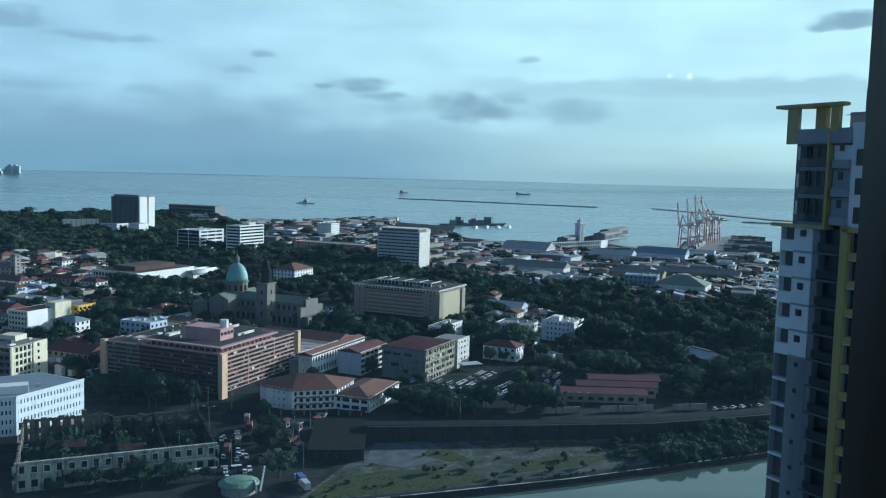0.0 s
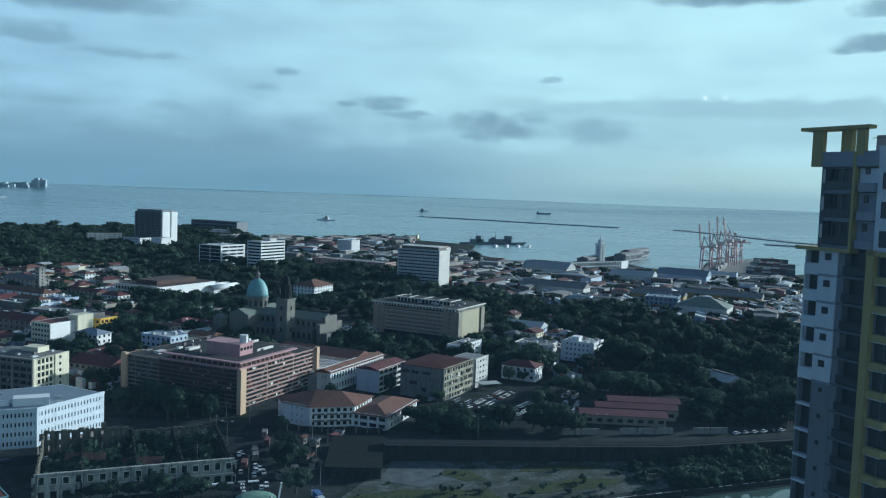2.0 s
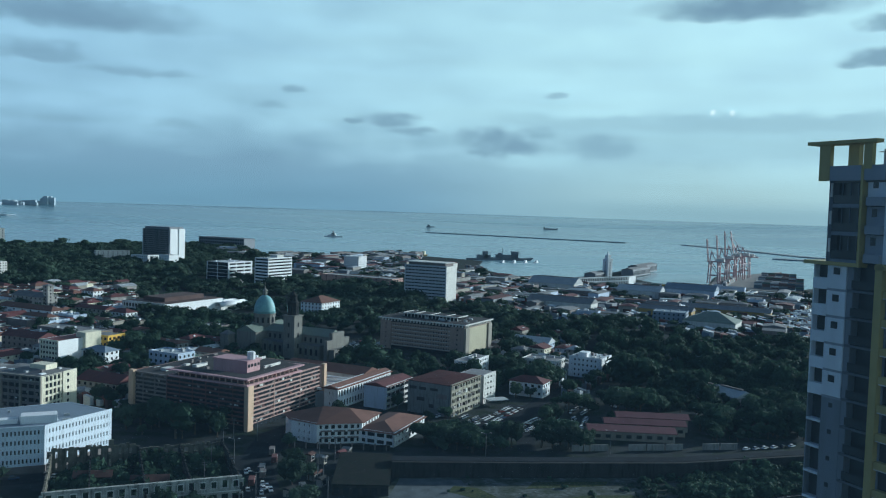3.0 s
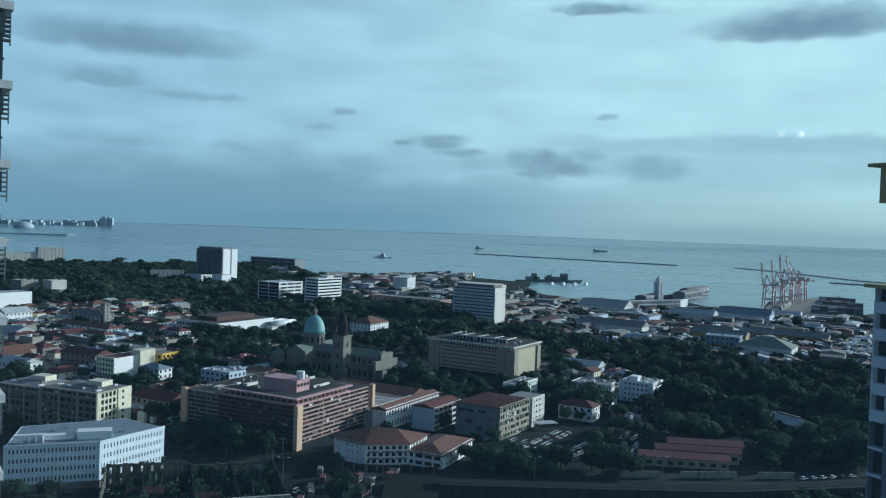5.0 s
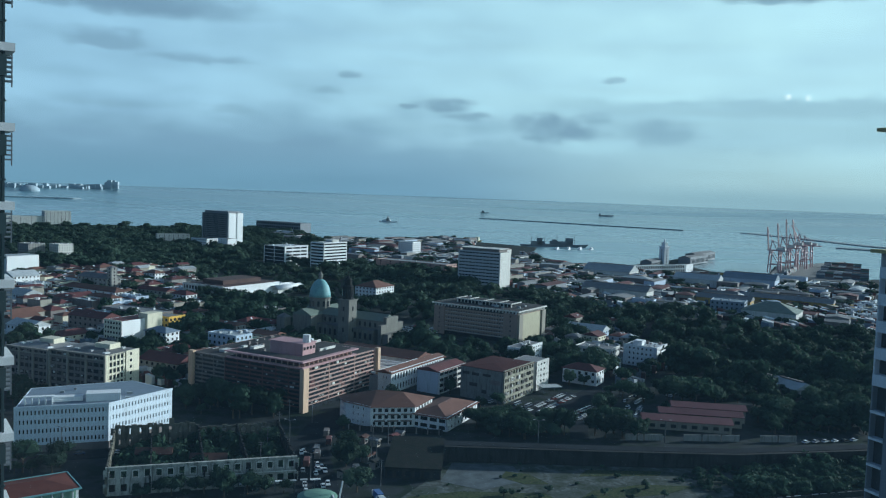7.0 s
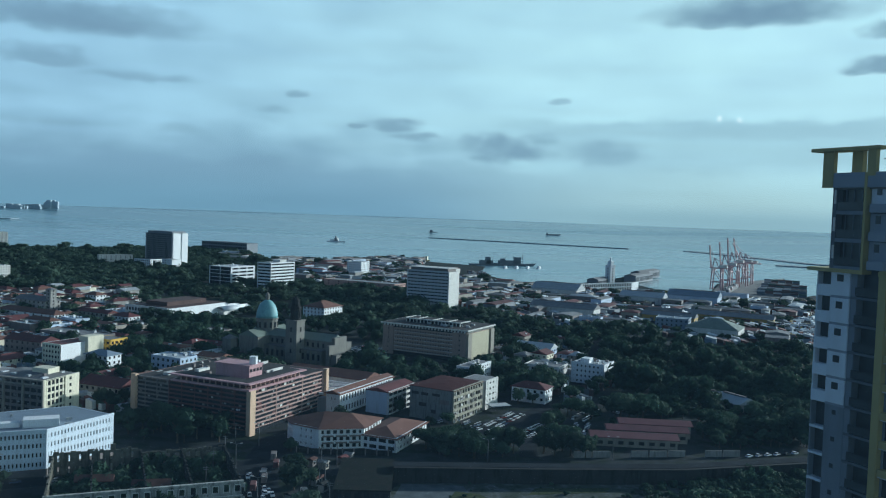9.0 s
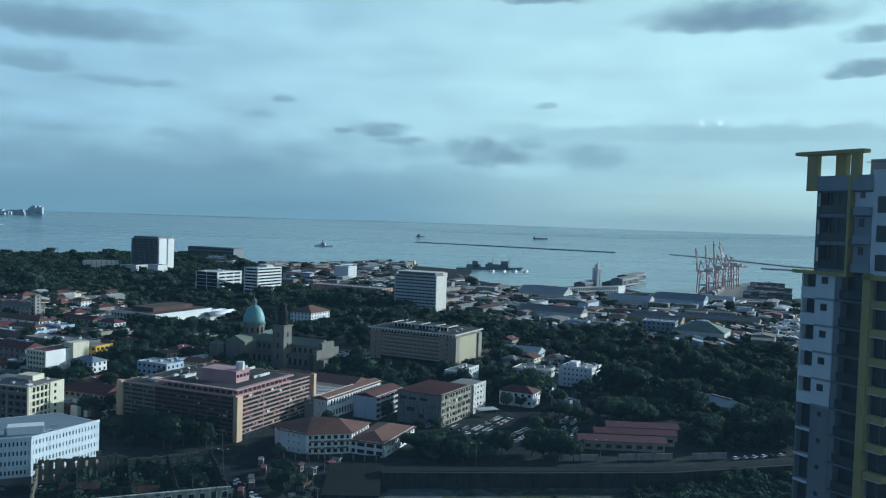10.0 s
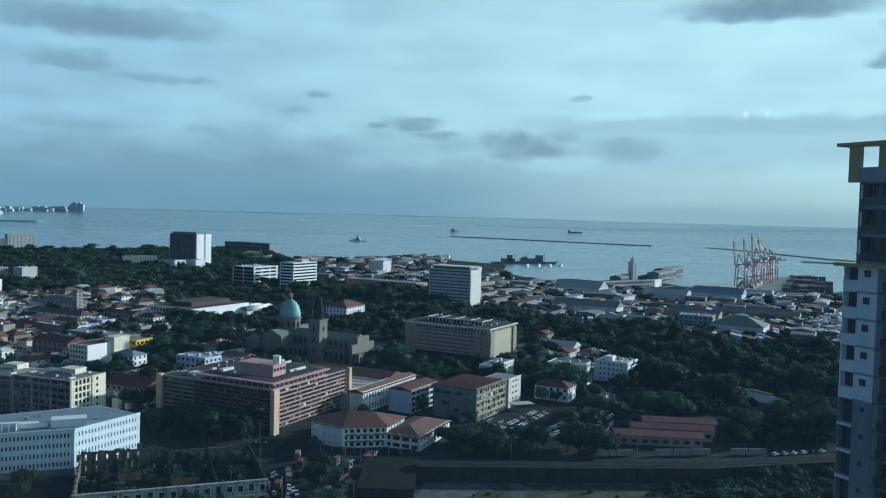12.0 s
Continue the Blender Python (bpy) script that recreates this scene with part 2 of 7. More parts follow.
# near-black base: shade on the rampart face is put into the stone colour
STONE_DARK = mat("shaded_weathered_stone", (0.032, 0.034, 0.034), 0.95, spec=0.1, var=0.4, size=5, fine=0.8, bump=0.4, stain=0.5)
STONE = mat("grey_stone", (0.19, 0.185, 0.165), 0.9, var=0.25, size=6, stain=0.35)
CONCRETE = mat("weathered_concrete", (0.30, 0.29, 0.27), 0.9, var=0.25, size=5, stain=0.4)
WHITE = mat("white_paint", (0.74, 0.75, 0.75), 0.7, var=0.08, size=7, stain=0.12)
OFFWHITE = mat("aged_white_paint", (0.62, 0.61, 0.57), 0.8, var=0.18, size=5, stain=0.3)
CREAM = mat("cream_paint", (0.66, 0.61, 0.47), 0.8, var=0.12, size=6, stain=0.2)
BEIGE = mat("beige_concrete", (0.31, 0.285, 0.24), 0.85, var=0.15, size=6, stain=0.25)
TAN = mat("tan_render", (0.36, 0.26, 0.215), 0.85, var=0.12, size=8, stain=0.2)
SALMON = mat("salmon_paint", (0.43, 0.265, 0.225), 0.75, var=0.15, size=5, stain=0.2)
MAROON = mat("dull_red_panel", (0.14, 0.055, 0.052), 0.75, var=0.2, size=6, stain=0.25)
PIER = mat("apricot_paint", (0.62, 0.42, 0.29), 0.75, var=0.12, size=5, stain=0.2)
BLUEWHITE = mat("blue_white_paint", (0.63, 0.71, 0.78), 0.7, var=0.08, size=7, stain=0.14)
YARD = mat("worn_grey_paving", (0.10, 0.118, 0.125), 0.9, var=0.5, size=5, fine=0.8, spec=0.1)
PINK = mat("pink_paint", (0.50, 0.29, 0.30), 0.75, var=0.1, size=5, stain=0.2)
GREYBAND = mat("grey_band_paint", (0.19, 0.165, 0.155), 0.8, var=0.2, size=4, stain=0.3)
PALEBLUE = mat("pale_blue_paint", (0.44, 0.53, 0.64), 0.75, var=0.1, size=6, stain=0.2)
YELLOW = mat("mustard_yellow_paint", (0.40, 0.33, 0.135), 0.6, var=0.12, size=5, stain=0.15)
ORANGE = mat("orange_yellow_paint", (0.72, 0.42, 0.07), 0.7, var=0.1, size=5, stain=0.15)
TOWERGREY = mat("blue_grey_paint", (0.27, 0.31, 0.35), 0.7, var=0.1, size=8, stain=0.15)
# recess shade of the balconies is put into this dark grey
TOWERDARK = mat("recess_shade_grey", (0.10, 0.12, 0.14), 0.7, var=0.15, size=6, stain=0.2)
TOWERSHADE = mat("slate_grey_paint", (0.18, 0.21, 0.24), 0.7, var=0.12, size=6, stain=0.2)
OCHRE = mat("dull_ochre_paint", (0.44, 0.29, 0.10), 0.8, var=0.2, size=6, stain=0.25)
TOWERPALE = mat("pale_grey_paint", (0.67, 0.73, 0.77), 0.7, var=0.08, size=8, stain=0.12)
TILE_RED = mat("terracotta_tiles", (0.17, 0.08, 0.06), 0.85, var=0.3, size=5, fine=0.7, bump=0.3, per=0.3)
TILE_DARK = mat("dark_red_roofing", (0.115, 0.036, 0.036), 0.8, var=0.35, size=5, fine=0.7, per=0.4)
ROOF_GREY = mat("grey_roofing", (0.19, 0.19, 0.19), 0.8, var=0.35, size=6, per=0.5)
ROOF_PALE = mat("pale_metal_roofing", (0.37, 0.395, 0.405), 0.6, var=0.2, size=6, per=0.4)
ROOF_BLUE = mat("blue_grey_roofing", (0.17, 0.22, 0.27), 0.6, var=0.2, size=6, per=0.3)
TAR = mat("dark_tar_roofing", (0.052, 0.05, 0.05), 0.9, var=0.5, size=6, spec=0.15)
NAVE = mat("dull_green_roofing", (0.17, 0.21, 0.175), 0.7, var=0.25, size=5, stain=0.3)
ROOF_GREEN = mat("green_roofing", (0.13, 0.25, 0.19), 0.6, var=0.2, size=6, per=0.3)
COPPER = mat("green_copper", (0.16, 0.36, 0.38), 0.55, var=0.15, size=3, stain=0.2)
GLASS_DARK = mat("dark_glazing", (0.022, 0.028, 0.034), 0.18, var=0.5, size=3, fine=1.2, spec=0.5)
GLASS_GREEN = mat("green_glazing", (0.012, 0.045, 0.04), 0.12, var=0.5, size=2, fine=0.9, spec=0.5)
METAL = mat("painted_steel", (0.16, 0.17, 0.18), 0.5, metal=0.5, var=0.15, size=2)
CRANE = mat("red_crane_paint", (0.44, 0.28, 0.28), 0.6, var=0.2, size=8)
HULL = mat("grey_hull_paint", (0.17, 0.19, 0.21), 0.6, var=0.15, size=12)
HULL_ORANGE = mat("orange_hull_paint", (0.62, 0.38, 0.17), 0.6, var=0.15, size=12)
# far haze is put into this lighter, bluer rock colour
ROCK = mat("breakwater_rock", (0.21, 0.27, 0.29), 0.95, var=0.5, size=9)
# pale blue base colour puts distance haze on the city and spit
FARLAND = mat("far_shore_haze_tint", (0.34, 0.42, 0.47), 0.95, var=0.2, size=120)
# haze on the far shore is given as a glow of its own
HAZE_LINE = bpy.data.materials.new("far_shore_haze_glow")
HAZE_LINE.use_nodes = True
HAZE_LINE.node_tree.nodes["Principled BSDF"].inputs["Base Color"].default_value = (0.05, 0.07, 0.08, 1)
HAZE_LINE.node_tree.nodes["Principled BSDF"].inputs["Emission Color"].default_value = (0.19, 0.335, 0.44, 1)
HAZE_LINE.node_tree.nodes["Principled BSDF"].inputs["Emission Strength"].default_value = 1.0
TRUNK = mat("bark", (0.09, 0.07, 0.05), 0.95, var=0.3, size=0.5)
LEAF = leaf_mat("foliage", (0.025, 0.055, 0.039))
# paler foliage; far woods use it with haze put into the colour
LEAF_PALE = leaf_mat("pale_foliage", (0.046, 0.082, 0.06))
TYRE = mat("tyre_rubber", (0.02, 0.02, 0.02), 0.9, var=0.1)
CAR_PAINTS = [mat("car_paint_" + n, c, 0.25, var=0.04, spec=0.5) for n, c in (
    ("white", (0.75, 0.75, 0.75)), ("silver", (0.45, 0.46, 0.48)), ("black", (0.02, 0.02, 0.022)), ("red", (0.15, 0.03, 0.03)), ("blue", (0.04, 0.07, 0.14)))]


# ---- building blocks ----
CUBES = {}


def unit_cube(material):
    if material.name not in CUBES:
        bm = bmesh.new()
        bmesh.ops.create_cube(bm, size=1.0)
        me = bpy.data.meshes.new("block_" + material.name)
        bm.to_mesh(me)
        bm.free()
        me.materials.append(material)
        CUBES[material.name] = me
    return CUBES[material.name]


def thing(name, at, label, category, group="", kind="", turn=0.0):
    ob = new(name)
    ob.location, ob.rotation_euler = at, (0, 0, radians(turn))
    ob.empty_display_size = 0.5
    return tagged(ob, label, category, group, kind)


def block(name, parent, material, at, size, turn=0.0, label="", tilt=(0, 0)):
    """One straight piece: its middle, size and turn in the parent's own axes."""
    ob = new(name, unit_cube(material))
    ob.location, ob.scale, ob.rotation_euler = at, size, (radians(tilt[0]), radians(tilt[1]), radians(turn))
    ob.parent = parent
    if label:
        ob["label"] = label
    return ob


def part(name, bm, material, parent, label="", smooth=False):
    me = bpy.data.meshes.new(name)
    bmesh.ops.recalc_face_normals(bm, faces=bm.faces[:])
    bm.to_mesh(me)
    bm.free()
    for m in (material if isinstance(material, (list, tuple)) else [material]):
        me.materials.append(m)
    if smooth:
        for f in me.polygons:
            f.use_smooth = True
    ob = new(name, me)
    ob.parent = parent
    if label:
        ob["label"] = label
    return ob


def prism(bm, pts, z0, z1):
    lo = [bm.verts.new((x, y, z0)) for x, y in pts]
    hi = [bm.verts.new((x, y, z1)) for x, y in pts]
    n = len(pts)
    bm.faces.new(hi)
    bm.faces.new(lo[::-1])
    for i in range(n):
        bm.faces.new((lo[i], lo[(i + 1) % n], hi[(i + 1) % n], hi[i]))
    return bm


def box(bm, x0, x1, y0, y1, z0, z1):
    return prism(bm, [(x0, y0), (x1, y0), (x1, y1), (x0, y1)], z0, z1)


def shrunk(pts, d):
    """The outline drawn in by d on every side."""
    n, out = len(pts), []
    for i in range(n):
        a, b, c = Vector(pts[i - 1]), Vector(pts[i]), Vector(pts[(i + 1) % n])
        u, v = (b - a).normalized(), (c - b).normalized()
        nu, nv = Vector((-u.y, u.x)), Vector((-v.y, v.x))
        k = d / max(0.2, 1 + nu.dot(nv))
        out.append(tuple(b + (nu + nv) * k))
    return out


def facade(root, p0, p1, z0, z1, floors, bays, band, pier, wall, pier_mat=None, depth=0.45, base=0.0, ends=0.0, bandname="spandrel"):
    """Bands and piers that stand proud of the glazing between p0 and p1 (outline runs anticlockwise). band, pier: shares of storey and bay."""
    p0, p1 = Vector(p0), Vector(p1)
    d = p1 - p0
    L = d.length
    d.normalize()
    turn = math.degrees(math.atan2(d.y, d.x))
    inn = Vector((-d.y, d.x))
    fh = (z1 - z0 - base) / floors
    mid = (p0 + p1) / 2 + inn * depth / 2
    for k in range(floors + 1):
        h = fh * band
        zc = z0 + base + k * fh
        lo, hi = zc - h / 2, zc + h / 2
        if k == 0:
            lo = z0
        if k == floors:
            hi = z1 + h * 0.25
        block(bandname, root, wall, (mid.x, mid.y, (lo + hi) / 2), (L, depth, hi - lo), turn)
    for k in range(bays + 1):
        w = L / bays * pier
        s = min(max(k * L / bays, w / 2), L - w / 2)
        if ends and k in (0, bays):
            w = ends
            s = w / 2 if k == 0 else L - w / 2
        q = p0 + d * s + inn * (depth / 2 + 0.03)
        block("pier", root, pier_mat or wall, (q.x, q.y, (z0 + z1) / 2), (w, depth - 0.02, z1 - z0), turn)


FOOT = []


def corners(c, ang, a, b):
    """Outline of a block from its near corner, the heading of its right-hand side, and the two lengths; anticlockwise."""
    t = radians(ang)
    u, v = Vector((math.cos(t), math.sin(t))), Vector((-math.sin(t), math.cos(t)))
    c = Vector(c)
    return [c, c + u * a, c + u * a + v * b, c + v * b]


def tower_block(name, label, category, c, outline, h, floors, faces, wall, glass=GLASS_DARK, roof=ROOF_GREY, roof_z=None, plain=None, bare=()):
    """A storeyed building: glazed core, banded faces, roof slab. faces: (edge, bays, band, pier, depth, ends); other edges get a plain wall."""
    root = thing(name, (c[0], c[1], 0), label, category)
    pts = [(p[0] - c[0], p[1] - c[1]) for p in outline]
    FOOT.append([tuple(p) for p in outline])
    bm = prism(bmesh.new(), shrunk(pts, 0.5), 0, h - 0.3)
    part("glazing", bm, glass, root, "dark window glazing")
    done = {}
    for edge, bays, band, pier, depth, ends in faces:
        done[edge] = 1
        facade(root, pts[edge], pts[(edge + 1) % len(pts)], 0, h, floors, bays, band, pier, wall, depth=depth, ends=ends)
    for e in range(len(pts)):
        if e not in done and e not in bare:
            p0, p1 = Vector(pts[e]), Vector(pts[(e + 1) % len(pts)])
            d = (p1 - p0)
            L = d.length
            d.normalize()
            m = (p0 + p1) / 2 + Vector((-d.y, d.x)) * 0.22
            block("wall", root, plain or wall, (m.x, m.y, h / 2), (L, 0.44, h), math.degrees(math.atan2(d.y, d.x)))
    bm = prism(bmesh.new(), shrunk(pts, 0.46), h - 0.3, roof_z or h - 0.05)
    part("roof", bm, roof, root)
    return root, pts


def gable_roof(bm, pts, z, rise, over=0.6, hip=True):
    """Hip or gable roof over a four-cornered outline, ridge along the longer way."""
    q = [Vector(p) for p in shrunk(pts, -over)]
    if (q[1] - q[0]).length < (q[2] - q[1]).length:
        q = q[1:] + q[:1]
    m0, m1 = (q[0] + q[3]) / 2, (q[1] + q[2]) / 2
    w, L = (q[3] - q[0]).length, (q[1] - q[0]).length
    inset = min(w / 2, L * 0.45) if hip else 0.0
    d = (m1 - m0).normalized()
    r0, r1 = m0 + d * inset, m1 - d * inset
    lo = [bm.verts.new((p.x, p.y, z)) for p in q]
    und = [bm.verts.new((p.x, p.y, z - 0.25)) for p in q]
    a, b = bm.verts.new((r0.x, r0.y, z + rise)), bm.verts.new((r1.x, r1.y, z + rise))
    bm.faces.new((lo[0], lo[1], b, a))
    bm.faces.new((lo[2], lo[3], a, b))
    bm.faces.new((lo[1], lo[2], b))
    bm.faces.new((lo[3], lo[0], a))
    bm.faces.new(und[::-1])
    for i in range(4):
        bm.faces.new((und[i], und[(i + 1) % 4], lo[(i + 1) % 4], lo[i]))
    return bm

# ---- ground, river, sea ----
# south bank of the river, and the shore of the bay behind the town
LAND = [(-420, 160), (-150, 245), (-64, 273.5), (-13, 290.5), (51, 312.5), (140, 349.5), (420, 459.5), (900, 640), (2600, 900), (2600, 1500), (900, 1520),
        (570, 1427), (495, 1352), (617, 1660), (683, 1872), (468, 1628), (385, 1383), (313, 1443), (291, 1530), (397, 1849), (372, 1862), (250, 1600),
        (172, 1483), (72, 1493), (13, 1654), (27, 1899), (-106, 2005), (-202, 2158), (-283, 1926), (-449, 1800), (-660, 2250), (-760, 2230), (-952, 1960),
        (-1113, 1990), (-1363, 2200), (-2600, 2500), (-3000, 600)]
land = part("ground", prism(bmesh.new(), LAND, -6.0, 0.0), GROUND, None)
tagged(land, "town ground of dusty paving and weeds, darkened for shade", "ground", kind="structure")
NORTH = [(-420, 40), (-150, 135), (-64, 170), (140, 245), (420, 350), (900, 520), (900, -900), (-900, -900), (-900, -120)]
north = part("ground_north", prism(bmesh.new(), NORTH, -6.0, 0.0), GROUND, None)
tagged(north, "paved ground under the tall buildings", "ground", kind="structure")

bm = bmesh.new()
rings, seg = [], 180
for r, z in ((60, -1.5), (900, -1.5), (2000, -1.5), (3200, -1.5), (4000, -1.5), (4500, 43.2), (4985, 86.5)):
    rings.append([bm.verts.new((r * math.sin(2 * math.pi * i / seg), r * math.cos(2 * math.pi * i / seg), z)) for i in range(seg)])
for a, b in zip(rings, rings[1:]):
    for i in range(seg):
        bm.faces.new((a[i], a[(i + 1) % seg], b[(i + 1) % seg], b[i]))
bm.faces.new(rings[0])
sea = part("sea", bm, SEA, None, smooth=True)
tagged(sea, "calm grey-blue bay water with pale streaks", "sea", kind="structure")
RIV = [(-420, 165), (-150, 250), (-13, 297), (140, 356), (420, 467), (900, 645), (900, 515), (420, 345), (140, 240), (-64, 165), (-150, 130), (-420, 35)]
river = part("river", prism(bmesh.new(), RIV, -3.0, -1.2), RIVER, None)
tagged(river, "still green-grey river water", "river", kind="structure")


def sea_z(r):
    return -1.5 if r < 4000 else -1.5 + (r - 4000) * 88 / 985


def strip(name, pts, width, z0, z1, material, label, category):
    """A road or wall-like strip along a line of points."""
    bm = bmesh.new()
    P = [Vector(p) for p in pts]
    left, right = [], []
    for i, p in enumerate(P):
        d = (P[min(i + 1, len(P) - 1)] - P[max(i - 1, 0)]).normalized()
        n = Vector((-d.y, d.x)) * width / 2
        left.append(tuple(p + n)), right.append(tuple(p - n))
    prism(bm, right + left[::-1], z0, z1)
    for i in range(len(P) - 1):
        FOOT.append([right[i], right[i + 1], left[i + 1], left[i]])
    return tagged(part(name, bm, material, None), label, category, kind="structure")


strip("road", [(-58, 272), (-72, 300), (-92, 360), (-94, 408), (-60, 480)], 17, -0.3, 0.06, ASPHALT, "grey asphalt street with traffic", "road")
strip("road", [(-330, 250), (-225, 306), (-150, 345), (-92, 372)], 12, -0.3, 0.05, ASPHALT, "asphalt street between the old buildings", "road")
strip("road", [(30, 400), (32, 480), (70, 560), (92, 640), (120, 800)], 9, -0.3, 0.045, ASPHALT, "asphalt street under trees", "road")
strip("road", [(170, 800), (250, 1150), (290, 1380)], 14, -0.3, 0.05, ASPHALT, "wide port road with lorries", "road")
LOTP = [(-50, 284), (-12, 296), (51, 319), (137, 356), (150, 385), (60, 366), (-28, 352), (-34, 330)]
lot = tagged(part("pavement", prism(bmesh.new(), LOTP, -0.4, 0.09), LOT, None), "vacant lot of pale earth and dry weeds", "lot", kind="structure")
FOOT.append([(-40, 330), (-30, 352), (60, 366), (95, 372), (95, 338), (51, 322), (-12, 300)])
lawn = [(-48, 285), (-12, 297), (22, 309), (12, 322), (-20, 318), (-40, 308)]
tagged(part("lawn", prism(bmesh.new(), lawn, -0.2, 0.14), GRASS, None), "patch of rough green grass on the lot", "grass", kind="structure")
yard = [(-29.5, 327.5), (-12, 321), (4, 335), (-1, 353), (-27, 351.5)]
tagged(part("pavement", prism(bmesh.new(), yard, -0.3, 0.13), YARD, None), "worn grey paving on the vacant lot", "pavement", kind="structure")
for tuft in ([(-6, 337), (4, 331), (14, 333), (6, 343), (-4, 345)], [(26, 345), (60, 353), (62, 359), (30, 354)], [(24, 317), (58, 330), (74, 343), (50, 340), (30, 328)]):
    tagged(part("lawn", prism(bmesh.new(), tuft, -0.2, 0.17), GRASS, None), "dry weeds spreading over pale earth", "grass", kind="structure")
slope = [(88, 331), (141, 354), (330, 430), (330, 460), (150, 392), (95, 374)]
tagged(part("lawn", prism(bmesh.new(), slope, -0.2, 0.16), GRASS, None), "weedy bank overgrown with shrubs", "grass", kind="structure")
green = [(-122, 608), (-58, 614), (-60, 655), (-108, 640)]
tagged(part("lawn", prism(bmesh.new(), green, -0.2, 0.08), GRASS, None), "shaded lawn beside the cathedral car park", "grass", kind="structure")
park = [(-8, 448), (22, 432), (44, 486), (26, 498), (14, 470)]
tagged(part("pavement", prism(bmesh.new(), park, -0.2, 0.07), ASPHALT, None), "open car park paving", "pavement", kind="structure")

# river wall with its coping of pale stones
bank = [(-64, 273.5), (-13, 290.5), (51, 312.5), (140, 349.5), (420, 459.5)]
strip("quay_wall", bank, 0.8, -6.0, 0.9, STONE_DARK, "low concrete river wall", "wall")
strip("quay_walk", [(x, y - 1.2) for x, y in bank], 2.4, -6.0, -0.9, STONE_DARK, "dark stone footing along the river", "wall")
quay_cope = thing("quay_coping", (0, 0, 0), "pale stone coping blocks along the river wall", "coping", kind="structure")
for (x0, y0), (x1, y1) in zip(bank, bank[1:]):
    L = math.hypot(x1 - x0, y1 - y0)
    for k in range(int(L / 4.2)):
        f = (k + 0.5) * 4.2 / L
        x, y = x0 + (x1 - x0) * f, y0 + (y1 - y0) * f
        if x < 70 or random.random() < 0.66:
            block("stone", quay_cope, CONCRETE if random.random() < 0.6 else OFFWHITE, (x, y, 0.97), (4.1 if x < 70 else random.uniform(1.6, 3.9), 0.42, 0.14), math.degrees(math.atan2(y1 - y0, x1 - x0)))

# old city wall: broad stone rampart in shade-dark colour, a walk on top
ramp = [(-31, 357), (30, 364), (95, 373), (160, 394)]
strip("rampart", ramp, 9, -0.5, 6.6, STONE_DARK, "broad stone city wall, shade put into its dark colour", "wall")
strip("rampart_walk", [(x - 0.3, y + 0.8) for x, y in ramp], 6.5, 6.5, 6.75, ASPHALT, "grey paved walk on the old wall", "pavement")
FOOT.append([(-125, 606), (-58, 612), (-58, 662), (-112, 642)])
FOOT.append([(-266, 815), (-212, 815), (-212, 872), (-262, 872)])
FOOT.append([(330, 880), (385, 860), (480, 1060), (410, 1090)])
FOOT.append([(-52, 622), (0, 618), (38, 640), (-3, 650), (-66, 676)])
FOOT.append([(-98, 384), (-30, 384), (-26, 402), (-98, 404)])
FOOT.append([(-110, 640), (-60, 660), (-72, 730), (-130, 715)])
FOOT.append([(-12, 440), (22, 424), (50, 490), (14, 505)])
FOOT.append([(30, 418), (62, 425), (60, 452), (38, 446)])
FOOT.append([(80, 492), (98, 498), (122, 548), (104, 548)])
FOOT.append([(50, 440), (74, 440), (80, 478), (56, 478)])
strip("rampart_walk", [(160, 395), (235, 424), (330, 462)], 7, -0.5, 1.6, ASPHALT, "grey paved walk beside the trees", "pavement")
bastion = thing("bastion", (-29.6, 329, 0), "dark stone bastion with a flat weathered top", "bastion")
bp = corners((0, 0), 94, 43, 22.4)
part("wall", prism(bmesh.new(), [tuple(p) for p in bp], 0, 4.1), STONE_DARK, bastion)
# roof tones kept near black, with faint brown and mossy patches
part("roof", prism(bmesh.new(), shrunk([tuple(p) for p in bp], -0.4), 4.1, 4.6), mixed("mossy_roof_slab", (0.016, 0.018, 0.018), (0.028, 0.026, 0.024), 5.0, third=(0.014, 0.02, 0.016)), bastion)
for k in range(6):
    p = bp[0] + (bp[3] - bp[0]) * ((k + 0.5) / 6)
    block("opening", bastion, GLASS_DARK, (p.x, p.y - 0.05, 1.9), (2.2, 0.3, 2.4), 4)
FOOT.append([(p.x - 29.6, p.y + 329) for p in bp])

# ---- large office block with red and salmon bands ----
RC = (-110, 414)
red, rp = tower_block("office_block", "large red and salmon banded office block beside the street", "office building", RC, corners(RC, 67.5, 72, 76), 22.5, 7,
                      [], SALMON, roof=TAR, bare=(0, 3))
facade(red, rp[0], rp[1], 2.6, 22.5, 9, 3, 0.33, 0.02, SALMON, depth=1.3, ends=4.2)
v0, v3 = Vector(rp[3]), Vector(rp[0])
cut = [v0 + (v3 - v0) * f for f in (0, 0.32, 0.66, 1.0)]
# left face: its shade is put into these darker band colours
for k, (m, pr) in enumerate(((GREYBAND, 0.03), (MAROON, 0.02), (MAROON, 0.03))):
    facade(red, cut[k], cut[k + 1], 2.6, 22.5, 9, 3, 0.38, pr, m, depth=1.1)
u = Vector((math.cos(radians(67.5)), math.sin(radians(67.5))))
v = Vector((-u.y, u.x))
for p, w in ((u * 2.0 - v * 0.3, 4.4), (u * 71 - v * 0.3, 2.6), (v * 75 - u * 0.2, 3.2)):
    block("corner_pier", red, PIER, (p.x, p.y, 11.8), (w, 2.4, 23.6), 67.5 if w != 3.2 else -22.5, "apricot corner pier")
